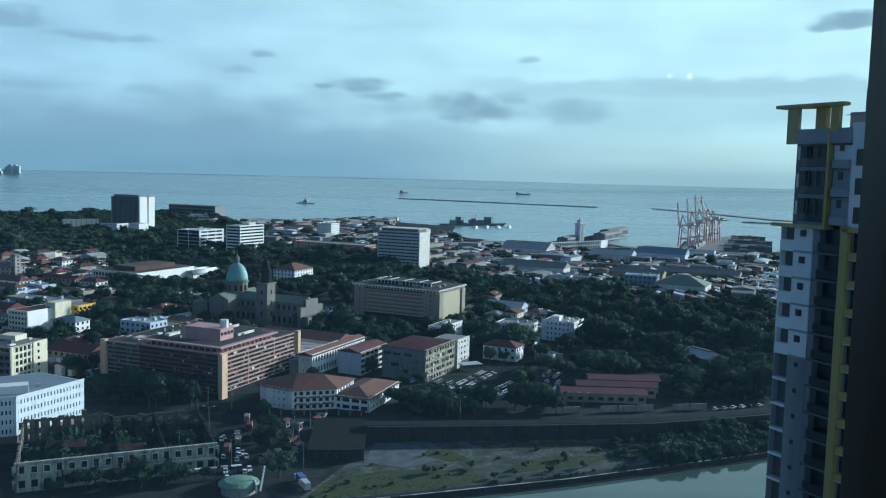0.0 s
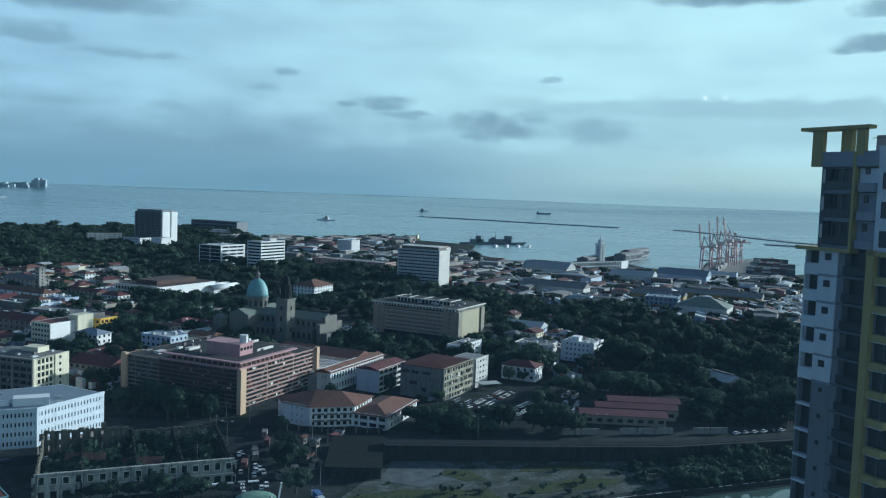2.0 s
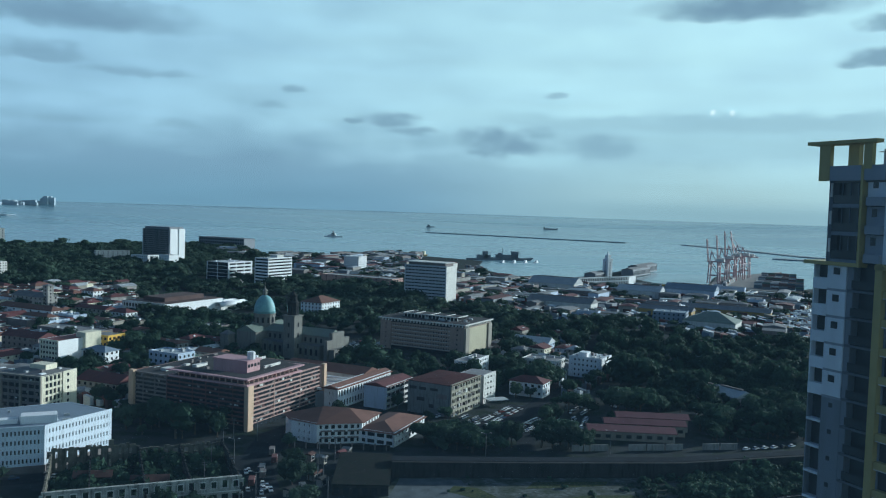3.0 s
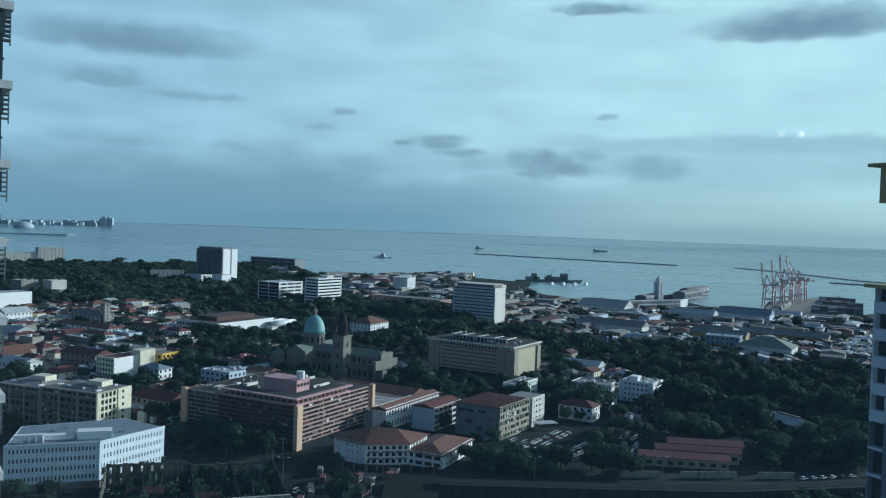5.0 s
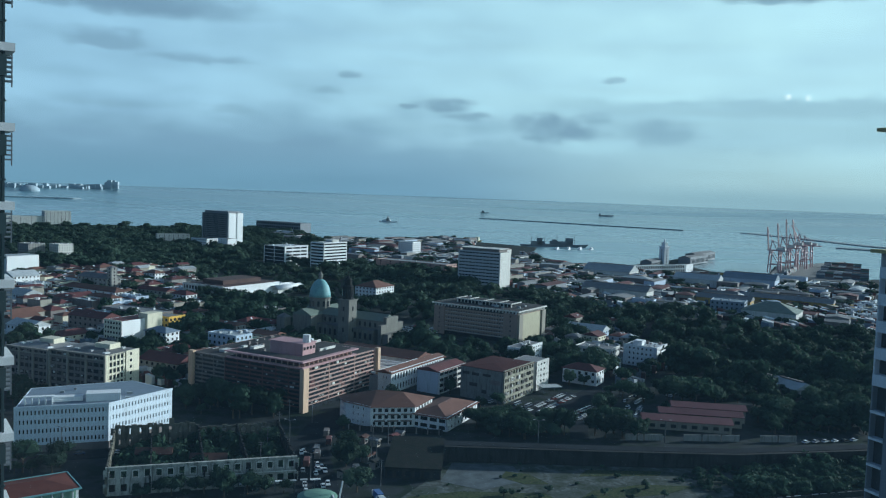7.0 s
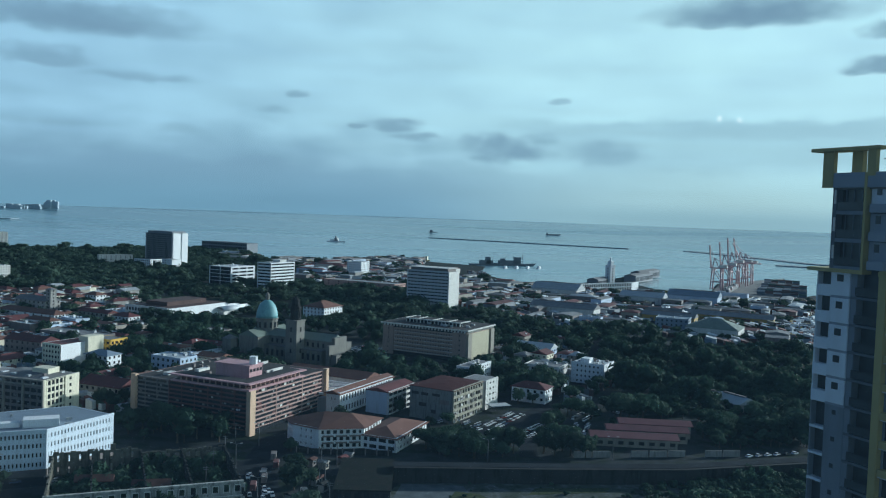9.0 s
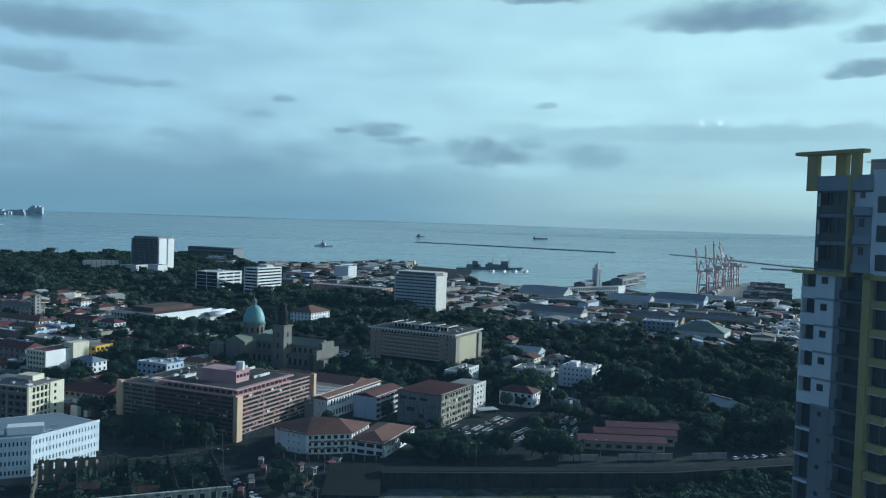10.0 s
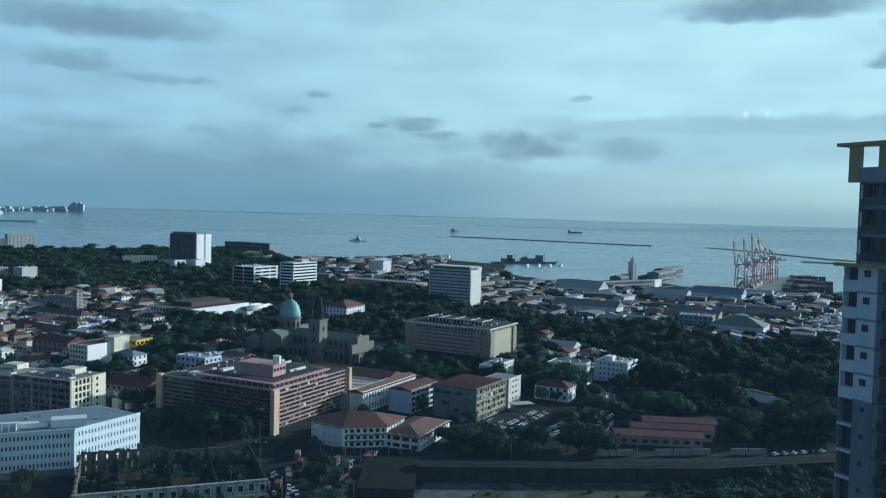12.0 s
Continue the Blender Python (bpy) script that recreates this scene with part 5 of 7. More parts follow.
part("back_wall", box(bmesh.new(), X1 - 0.6, X1, -24.5, -1.9, 60, 110.2), TOWERPALE, rt)
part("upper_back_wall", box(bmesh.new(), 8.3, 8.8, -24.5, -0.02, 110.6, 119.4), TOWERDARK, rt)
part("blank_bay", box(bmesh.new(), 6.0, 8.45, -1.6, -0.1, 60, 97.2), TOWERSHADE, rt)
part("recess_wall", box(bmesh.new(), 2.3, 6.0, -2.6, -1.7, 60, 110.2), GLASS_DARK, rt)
part("yellow_fin", box(bmesh.new(), 1.45, 2.3, -1.4, 0.45, 60, 110.7), YELLOW, rt, "mustard yellow fin")
part("thin_fin", box(bmesh.new(), 4.4, 4.68, -0.5, 0.35, 110.2, 121.0), YELLOW, rt, "mustard yellow fin")
for k in range(13):
    z = 110.35 - ST * k
    hi = k < 5
    # narrow end bay: pale spandrels above, thin slab edges below
    block("end_spandrel" if hi else "slab_edge", rt, TOWERPALE, (9.45, -0.75, z - (2.25 if hi else 2.85)), (1.9, 1.3, 1.25 if hi else 0.28))
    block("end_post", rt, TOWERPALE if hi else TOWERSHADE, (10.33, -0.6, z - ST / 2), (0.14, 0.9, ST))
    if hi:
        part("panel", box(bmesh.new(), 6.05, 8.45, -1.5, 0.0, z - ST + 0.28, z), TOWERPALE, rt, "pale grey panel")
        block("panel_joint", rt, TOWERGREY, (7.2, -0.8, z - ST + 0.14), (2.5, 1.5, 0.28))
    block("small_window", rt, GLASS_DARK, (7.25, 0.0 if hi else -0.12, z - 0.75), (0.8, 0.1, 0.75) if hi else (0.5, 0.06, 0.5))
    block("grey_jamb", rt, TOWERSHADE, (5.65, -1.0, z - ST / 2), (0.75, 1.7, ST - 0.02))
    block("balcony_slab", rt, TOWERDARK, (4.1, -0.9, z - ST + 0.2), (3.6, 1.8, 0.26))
    block("balcony_rail", rt, GLASS_DARK, (3.9, -0.08, z - ST + 0.9), (3.0, 0.06, 0.9))
    # corner windows over yellow ledges
    if k:
        part("ledge", prism(bmesh.new(), [(1.4, -1.0), (1.4, 0.3), (-0.75, 0.3), (-1.45, -0.5), (-1.45, -1.4), (-0.7, -1.4)], z - 0.15, z + 0.6), YELLOW, rt, "mustard yellow ledge")
        block("ledge_cap", rt, OFFWHITE, (0.3, 0.24, z - 0.2), (2.1, 0.1, 0.1))
    block("window_frame", rt, METAL, (0.1, -0.42, z - 1.27), (0.07, 0.1, 2.2))
    block("window_pane", rt, GLASS_DARK, (0.1, -0.5, z - 1.27), (2.4, 0.12, 2.25))
    block("corner_pane", rt, GLASS_DARK, (-1.12, -0.95, z - 1.27), (0.12, 0.85, 2.25))
    block("jamb", rt, TOWERSHADE, (1.35, -0.5, z - ST / 2), (0.16, 0.5, ST))
    for zz in (-0.55, 0.15):
        block("string_course", rt, WHITE, (X0 - 0.02, -12.95, z - zz), (0.26, 23.1, 0.12))
    for j in range(3):
        block("side_window", rt, GLASS_DARK, (X0 - 0.02, -6.5 - 6 * j, z - 2.0), (0.1, 1.6, 1.4))
for k in range(3):
    z = 119.4 - 3.0 * k
    block("upper_wall", rt, TOWERPALE, (0.35, -0.5, z), (3.1, 1.0, 1.3))
    if k == 2:
        block("upper_wall", rt, TOWERPALE, (0.35, -0.5, z - 2.78), (3.1, 1.0, 0.86))
    for x in (1.65, -1.05):
        block("upper_pier", rt, TOWERPALE, (x, -0.5, z - 1.5), (0.5 if x > 0 else 0.3, 1.02, 1.72))
    block("window_pane", rt, GLASS_DARK, (0.25, -0.2, z - 1.5), (2.35, 0.2, 1.7))
    block("window_mullion", rt, METAL, (0.2, -0.08, z - 1.5), (0.07, 0.08, 1.7))
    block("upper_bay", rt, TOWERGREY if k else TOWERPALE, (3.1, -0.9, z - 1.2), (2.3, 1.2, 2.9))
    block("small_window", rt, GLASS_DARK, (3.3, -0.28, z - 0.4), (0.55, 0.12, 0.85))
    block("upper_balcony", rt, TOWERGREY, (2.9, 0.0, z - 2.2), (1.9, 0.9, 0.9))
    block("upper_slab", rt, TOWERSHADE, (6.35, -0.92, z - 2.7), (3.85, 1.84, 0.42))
    block("upper_rail", rt, GLASS_DARK, (6.3, -0.05, z - 2.0), (3.8, 0.06, 0.9))
    for x in (5.2, 6.2, 7.2):
        block("upper_mullion", rt, TOWERDARK, (x, -0.2, z - 1.1), (0.08, 0.1, 2.8))
    block("louvre", rt, OFFWHITE, (8.45, -0.0, z - 1.0), (0.26, 0.1, 1.5))
part("upper_cornice", box(bmesh.new(), 1.9, 8.85, -3, 0.25, 119.4, 121.0), TOWERGREY, rt)
part("roof_parapet", box(bmesh.new(), X0 - 0.04, 2.0, -24.5, 0.05, 120.0, 121.5), TOWERPALE, rt)
part("roof_slab", box(bmesh.new(), X0 + 0.1, 8.7, -24.4, -0.12, 119.2, 119.8), ROOF_GREY, rt)
part("step_ledge", box(bmesh.new(), 4.3, 11.3, -3, 0.5, 110.2, 110.6), YELLOW, rt, "mustard yellow ledge")
part("corner_ledge", box(bmesh.new(), -1.7, 2.4, -3, 0.45, 110.1, 110.6), YELLOW, rt, "mustard yellow ledge")
part("penthouse", box(bmesh.new(), -1.1, 3.6, -16, -4.0, 119.8, 125.4), TOWERGREY, rt)
part("penthouse_low", box(bmesh.new(), 0.5, 5.0, -16, -3.5, 119.8, 122.9), TOWERGREY, rt)
part("frame_slab", prism(bmesh.new(), [(2.9, -0.6), (2.9, 0.5), (11.4, 0.7), (11.4, -1.2), (7.0, -2.0)], 123.35, 123.72), YELLOW, rt, "mustard yellow roof frame slab")
for a, b, z in ((8.65, 10.05, 119.4), (3.5, 4.5, 120.6)):
    part("frame_column", box(bmesh.new(), a, b, -0.25, 0.3, z, 123.35), YELLOW, rt, "mustard yellow frame column")
part("frame_column", box(bmesh.new(), 6.1, 7.4, -1.7, -1.0, 119.6, 123.35), YELLOW, rt)
for k in range(3):
    block("roof_pipe", rt, METAL, (0.9 - 0.5 * k, -2.0, 121.9), (0.1, 0.1, 2.0))
block("roof_rail", rt, METAL, (1.6, -1.0, 122.4), (4.0, 0.06, 0.08))

# ---- dark green glazed tower with white slab fins ----
lt = thing("glass_tower", (-22.02, 33.5, 0), "dark green glazed tower with white slab fins", "office tower", turn=219.9)
SPANDREL = mat("dark_green_spandrel", (0.035, 0.06, 0.062), 0.5, var=0.15, size=3)
part("core", box(bmesh.new(), 0.05, 16, -16, -0.25, 0, 150), GLASS_GREEN, lt, "dark green glazing")
for k in range(11):
    z = 128.5 - 3.3 * k - 1.55
    part("slab_fin", prism(bmesh.new(), [(-0.3, -2.4), (16, -2.4), (16, 0.75), (-0.3, 0.15)], z - 0.17, z + 0.17), WHITE, lt, "white slab fin")
    block("spandrel", lt, SPANDREL, (8, -0.12, z - 0.75), (16, 0.22, 0.85))
    for j in range(11):
        block("mullion", lt, SPANDREL, (0.1 + 1.3 * j, -0.18, z - 1.65), (0.09, 0.16, 3.2))
    block("transom", lt, SPANDREL, (8, -0.17, z - 2.2), (16, 0.14, 0.08))
    for j in range(6):
        block("louvre", lt, HULL, (-0.1, -0.6, z - 0.35 - 0.2 * j), (0.34, 0.5, 0.06))
    block("louvre_post", lt, HULL, (-0.24, -0.4, z - 0.9), (0.05, 0.05, 1.4))

# ---- the room that the camera looks out of ----
# unseen room: its dimness is put into the wall colour
DARKROOM = mat("dim_room_tone", (0.06, 0.065, 0.07), 0.9, var=0.1, size=2)
FRAME = mat("black_window_frame", (0.012, 0.013, 0.015), 0.45, var=0.1, size=0.5)


def room_piece(name, x0, x1, y0, y1, z0, z1, material, label, category):
    bm = box(bmesh.new(), x0, x1, y0, y1, z0, z1)
    return tagged(part(name, bm, material, None), label, category, kind="structure")


room_piece("floor", -2.6, 3.4, -9.0, 0.58, 113.2, 113.4, DARKROOM, "dark room floor", "floor")
room_piece("ceiling", -2.6, 3.4, -9.0, 0.58, 116.05, 116.25, DARKROOM, "dark room ceiling", "ceiling")
room_piece("wall_south", -2.6, 3.4, -9.2, -9.0, 113.2, 116.25, DARKROOM, "dark back wall of the room", "wall")
room_piece("wall_west", -2.8, -2.6, -9.0, 0.70, 113.2, 116.25, DARKROOM, "dark side wall of the room", "wall")
room_piece("wall_east", 3.4, 3.6, -9.0, 0.70, 113.2, 116.25, DARKROOM, "dark side wall of the room", "wall")
room_piece("wall_sill", -2.6, 3.4, 0.58, 0.70, 113.2, 114.0, DARKROOM, "dark wall under the window", "wall")
room_piece("host_tower", -12, 12, -30, -9.3, 0, 150, TOWERGREY, "plain grey tower that holds the room", "building")
room_piece("host_tower_base", -2.8, 3.6, -9.3, 0.5, 0, 113.1, TOWERGREY, "plain grey tower bay under the room", "building")
room_piece("host_tower_top", -2.8, 3.6, -9.3, 0.5, 116.3, 150, TOWERGREY, "plain grey tower bay above the room", "building")
win = thing("window_1", (0, 0.62, 115), "large fixed window with black frame", "window", kind="structure")
for x in (-2.5, -1.35, 0.405, 3.3):
    block("mullion", win, FRAME, (x, 0, 0), (0.14, 0.12, 2.0), 0, "black window mullion")
block("head", win, FRAME, (0.4, 0, 0.99), (5.9, 0.115, 0.08))
block("sill", win, FRAME, (0.4, 0, -0.97), (5.9, 0.115, 0.08))
pane_mat = bpy.data.materials.new("window_glass")
pane_mat.use_nodes = True
pt = pane_mat.node_tree
pt.nodes.remove(pt.nodes["Principled BSDF"])
tr, gl, mx, fr = (pt.nodes.new("ShaderNode" + k) for k in ("BsdfTransparent", "BsdfGlossy", "MixShader", "Fresnel"))
tr.inputs[0].default_value = (0.84, 0.96, 1.0, 1)
gl.inputs["Roughness"].default_value = 0.01
fr.inputs[0].default_value = 1.5
pt.links.new(fr.outputs[0], mx.inputs[0])
# blue veil added on the pane to stand in for haze
scatter, film = pt.nodes.new("ShaderNodeBsdfTranslucent"), pt.nodes.new("ShaderNodeMixShader")
scatter.inputs[0].default_value = (0.30, 0.66, 1.0, 1)
film.inputs[0].default_value = 0.015
pt.links.new(tr.outputs[0], film.inputs[1])
pt.links.new(scatter.outputs[0], film.inputs[2])
pt.links.new(film.outputs[0], mx.inputs[1])
pt.links.new(gl.outputs[0], mx.inputs[2])
pt.links.new(mx.outputs[0], pt.nodes["Material Output"].inputs[0])
for a, b in ((-2.43, -1.42), (-1.28, 0.335), (0.475, 3.23)):
    bm = bmesh.new()
    vs = [bm.verts.new((x, 0.02, z)) for x, z in ((a, -0.94), (b, -0.94), (b, 0.96), (a, 0.96))]
    bm.faces.new(vs)
    o = part("pane", bm, pane_mat, win, "tinted window pane")
    o.visible_shadow = False
LAMP = bpy.data.materials.new("lamp_glow")
LAMP.use_nodes = True
LAMP.node_tree.nodes["Principled BSDF"].inputs["Emission Color"].default_value = (1, 0.97, 0.92, 1)
LAMP.node_tree.nodes["Principled BSDF"].inputs["Emission Strength"].default_value = 8.0
for x in (2.15, 2.34):
    dl = thing("downlight", (x, -7.0, 116.05), "small round ceiling downlight, lit", "lamp", "downlights in the ceiling")
    part("rim", ring(bmesh.new(), 20, [(0.04, -0.02), (0.04, 0.0)]), FRAME, dl)
    part("lens", ring(bmesh.new(), 20, [(0.02, -0.06), (0.024, -0.02)]), LAMP, dl, "glowing lens")


# ---- port ----
def beam(name, parent, material, p, q, w, label=""):
    p, q = Vector(p), Vector(q)
    ob = new(name, unit_cube(material))
    d = q - p
    ob.rotation_mode = "QUATERNION"
    ob.rotation_quaternion = d.to_track_quat("Z", "Y")
    ob.location, ob.scale = (p + q) / 2, (w, w, d.length)
    ob.parent = parent
    if label:
        ob["label"] = label
    return ob


def ship_crane(x, y, turn, up, k=1.0):
    c = thing("quay_crane", (x, y, 0), "red and white quay crane with raised boom", "crane", "quay cranes", turn=turn)
    for sx in (-9, 9):
        for sy in (-8, 8):
            beam("leg", c, CRANE, (sx, sy, 0), (sx * 0.8, sy, 44 * k), 1.9)
    for sy in (-8, 8):
        beam("portal_beam", c, CRANE, (-9, sy, 14), (9, sy, 14), 1.6)
        beam("top_beam", c, CRANE, (-24, sy * 0.5, 44 * k), (12, sy * 0.5, 44 * k), 1.8)
        beam("brace", c, CRANE, (-9, sy, 14), (7, sy, 43 * k), 1.0)
    for sx in (-8, 8):
        beam("cross_beam", c, CRANE, (sx, -8, 30), (sx, 8, 30), 1.5)
        beam("apex_leg", c, CRANE, (sx * 0.6 + 3, sx * 0.4, 44 * k), (6, 0, 64 * k), 1.3)
    a = radians(up)
    tip = (11 + 46 * math.cos(a) * k, 0, 44 * k + 46 * math.sin(a) * k)
    for sy in (-2.4, 2.4):
        beam("boom", c, CRANE, (11, sy, 44 * k), (tip[0], sy * 0.5, tip[2]), 1.5, "raised boom")
    for f in (0.2, 0.4, 0.6, 0.8):
        z, xx = 44 * k + (tip[2] - 44 * k) * f, 11 + (tip[0] - 11) * f
        beam("boom_tie", c, CRANE, (xx, -2.2, z), (xx, 2.2, z), 0.9)
    beam("stay", c, CRANE, (6, 0, 64 * k), tip, 0.5)
    beam("back_stay", c, CRANE, (6, 0, 64 * k), (-23, 0, 45 * k), 0.6)
    block("machine_house", c, OFFWHITE, (-10, 0, 47.5 * k), (13, 7, 5))
    block("cab", c, OFFWHITE, (8, 2, 40 * k), (3, 3, 3))


for x, y, tn, up, k in ((425, 1480, 150, 84, 0.86), (456, 1530, 150, 84, 0.92), (478, 1560, 150, 86, 1.0), (506, 1600, 150, 80, 1.0), (532, 1650, 150, 62, 0.92)):
    ship_crane(x, y, tn, up, k)
BOXC = mat("container_steel", (0.12, 0.10, 0.11), 0.6, var=0.2, size=4)
nt = BOXC.node_tree
isle, hue = nt.nodes.new("ShaderNodeNewGeometry"), nt.nodes.new("ShaderNodeValToRGB")
hue.color_ramp.interpolation = "CONSTANT"
for pos, c in ((0.22, (0.09, 0.12, 0.15)), (0.42, (0.17, 0.18, 0.19)), (0.62, (0.07, 0.12, 0.10)), (0.75, (0.42, 0.42, 0.42)), (0.86, (0.11, 0.07, 0.07))):
    hue.color_ramp.elements.new(pos).color = (*c, 1)
hue.color_ramp.elements[0].color = (0.13, 0.08, 0.075, 1)
nt.links.new(isle.outputs["Random Per Island"], hue.inputs[0])
nt.links.new(hue.outputs[0], nt.nodes["Principled BSDF"].inputs["Base Color"])
rnd = random.Random(5)


def stacks(x, y, n, m, turn, hi):
    """Rows of steel containers, each row one thing."""
    t = radians(turn)
    for j in range(m):
        gap = 2.7 * j + 7.0 * (j // 4)
        row = thing("container_row", (x - gap * math.sin(t), y + gap * math.cos(t), 0), "row of stacked steel shipping containers on the quay", "containers", "container rows", turn=turn)
        bm = bmesh.new()
        for i in range(n):
            for k in range(max(1, hi - rnd.choice((0, 0, 0, 1, 1, 2)))):
                box(bm, i * 12.8, i * 12.8 + 12.2, 0, 2.44, 0.1 + 2.6 * k, 2.68 + 2.6 * k)
        part("containers", bm, BOXC, row)


for k in range(5):
    stacks(472 + 24 * k, 1412 + 62 * k, 6 - k // 3, 4, -20, 4 - k % 2)
stacks(428, 1420, 10, 3, 66, 3)
stacks(258, 1330, 3, 4, -14, 3)
stacks(322, 1318, 4, 4, -14, 3)
stacks(30, 1560, 6, 8, 100, 3)
stacks(60, 1330, 5, 6, 66, 2)
quay = tagged(part("pavement", prism(bmesh.new(), [(390, 1390), (490, 1358), (612, 1655), (676, 1862), (472, 1625)], -2, 0.1), PAVING, None), "concrete container quay", "quay", kind="structure")
# pier terminal with its white tower
pt_, _ = tower_block("pier_terminal", "long pale arcaded pier terminal", "terminal", (262, 1394), [(262, 1394), (278, 1420), (168, 1332), (153, 1306)], 13, 2, [], WHITE, roof=ROOF_GREY, bare=(3,))
facade(pt_, (-109, -88), (0, 0), 0, 13, 2, 34, 0.3, 0.35, WHITE, depth=1.0)
tw = thing("harbour_tower", (243, 1500, 0), "slim white harbour tower with stepped top", "tower", turn=40)
for n_, r, z0, z1 in (("shaft", 6, 0, 34), ("gallery", 7, 34, 35.5), ("upper", 3.6, 35.5, 41), ("cap", 4.2, 41, 42)):
    part(n_, box(bmesh.new(), -r, r, -r, r, z0, z1), WHITE, tw)
part("spire", ring(bmesh.new(), 8, [(2.2, 42), (1.2, 46), (0.2, 50)]), WHITE, tw)
for z in range(4, 32, 5):
    block("window", tw, GLASS_DARK, (0, -6, z), (2.4, 0.3, 2.6))
    block("window", tw, GLASS_DARK, (-6, 0, z), (0.3, 2.4, 2.6))
for c, a, b, h in (((215, 1450), 20, 70, 11), ((300, 1560), 22, 110, 13), ((330, 1650), 24, 120, 14)):
    s, q = tower_block("pier_shed", "long dark pier shed with pitched roof", "shed", c, corners(c, 62, b, a), h, 1, [(0, 14, 0.4, 0.3, 0.6, 0)], HULL)
    part("pitched_roof", gable_roof(bmesh.new(), q, h, 3.5, 0.6, hip=False), ROOF_GREY, s)

# breakwaters
for pts, w in (([(-212, 3945), (130, 3740), (420, 3545), (625, 3422)], 14), ([(861, 3419), (960, 3100), (1047, 2660), (1180, 2500)], 46), ([(888, 2488), (960, 2440), (1100, 2380)], 60)):
    strip("breakwater", pts, w, -4, 2.6 if w == 14 else 1.3, ROCK, "dark rubble breakwater", "breakwater")


def ship(name, x, y, turn, L, W, hull, label, decks, masts=2, z=None):
    s = thing(name, (x, y, sea_z(math.hypot(x, y)) if z is None else z), label, "ship", turn=turn)
    bm = bmesh.new()
    for zz0, zz1, k in ((-1.0, L * 0.055, 1.0),):
        lo = [(-L / 2, -W * 0.4), (L * 0.25, -W * 0.45), (L * 0.44, 0), (L * 0.25, W * 0.45), (-L / 2, W * 0.4)]
        hi = [(-L / 2 - 1, -W * 0.5), (L * 0.3, -W * 0.5), (L * 0.52, 0), (L * 0.3, W * 0.5), (-L / 2 - 1, W * 0.5)]
        a = [bm.verts.new((*p, zz0)) for p in lo]
        b = [bm.verts.new((*p, zz1 + (1.5 if i == 2 else 0))) for i, p in enumerate(hi)]
        bm.faces.new(a[::-1]), bm.faces.new(b)
        for i in range(5):
            bm.faces.new((a[i], a[(i + 1) % 5], b[(i + 1) % 5], b[i]))
    part("hull", bm, hull, s)
    zt = L * 0.055
    for f, l, h, m in decks:
        block("deckhouse", s, m, (L * f, 0, zt + h / 2), (L * l, W * 0.7, h))
    for k in range(masts):
        block("mast", s, METAL, (L * (-0.2 + 0.4 * k), 0, zt + L * 0.11), (L * 0.008, L * 0.008, L * 0.22))
    return s


ship("patrol_ship", -502, 3057, -8, 68, 11, WHITE, "white patrol ship on the bay", [(-0.1, 0.45, 5, WHITE), (-0.02, 0.2, 11, OFFWHITE), (-0.02, 0.05, 18, HULL)], 1)
ship("small_freighter", -206, 4239, 20, 44, 10, HULL, "small dark freighter far out", [(-0.25, 0.25, 9, HULL)], 2)
ship("cargo_barge", 402, 4302, -4, 74, 14, HULL, "long low dark cargo ship", [(-0.42, 0.1, 8, HULL)], 0)
ship("supply_ship", -130, 2045, -10, 52, 16, HULL_ORANGE, "orange-hulled supply ship at the quay", [(0.3, 0.14, 9, CREAM), (0.1, 0.3, 3, HULL_ORANGE), (-0.3, 0.12, 6, HULL_ORANGE)], 2)
ship("naval_ship", 95, 1985, 8, 105, 14, HULL, "grey naval ship with lattice mast", [(-0.1, 0.5, 7, HULL), (0.08, 0.16, 15, HULL), (-0.25, 0.1, 11, HULL)], 2)
ship("naval_ship", 30, 1960, 20, 80, 12, HULL, "grey naval ship at the quay", [(0, 0.4, 8, HULL), (0.05, 0.14, 16, HULL)], 2)
for k in range(4):
    ship("patrol_boat", 72 + 26 * k, 1880 + 14 * k, 70, 26, 7, WHITE, "small white patrol boat moored in a row", [(-0.05, 0.4, 4, WHITE)], 1)

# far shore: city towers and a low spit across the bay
spit = tagged(part("far_spit", prism(bmesh.new(), [(-2330, 3560), (-2080, 3700), (-2060, 3740), (-2200, 3760), (-2420, 3620)], 0, 26), FARLAND, None), "low spit across the bay, pale blue for haze", "shore", kind="structure")
frnd = random.Random(9)
city = thing("far_city", (0, 0, 0), "far city blocks across the bay, pale blue for haze", "city", kind="stuff")
bm = bmesh.new()
for k in range(46):
    f = frnd.random()
    x, y = -2560 + 430 * f + frnd.uniform(-30, 30), 3930 + 400 * f
    r = math.hypot(x, y)
    h = frnd.uniform(8, 24) if f < 0.78 else frnd.uniform(14, 56)
    w = frnd.uniform(8, 30)
    box(bm, x - w, x + w, y - 8, y + 8, sea_z(r) - 8, sea_z(r) + h)
dr = 4560.0
bmesh.ops.create_icosphere(bm, subdivisions=3, radius=1.0, matrix=Matrix.Translation((-2400, 3878, sea_z(dr) + 2)) @ Matrix.Diagonal((46, 46, 26, 1)))
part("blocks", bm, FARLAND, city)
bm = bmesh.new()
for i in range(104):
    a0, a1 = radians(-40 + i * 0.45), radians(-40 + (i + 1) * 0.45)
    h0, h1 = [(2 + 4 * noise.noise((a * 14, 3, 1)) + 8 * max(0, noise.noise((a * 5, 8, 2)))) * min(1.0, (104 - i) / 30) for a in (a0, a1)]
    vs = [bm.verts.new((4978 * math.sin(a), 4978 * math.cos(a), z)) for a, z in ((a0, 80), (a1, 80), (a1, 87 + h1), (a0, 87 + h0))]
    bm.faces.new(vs)
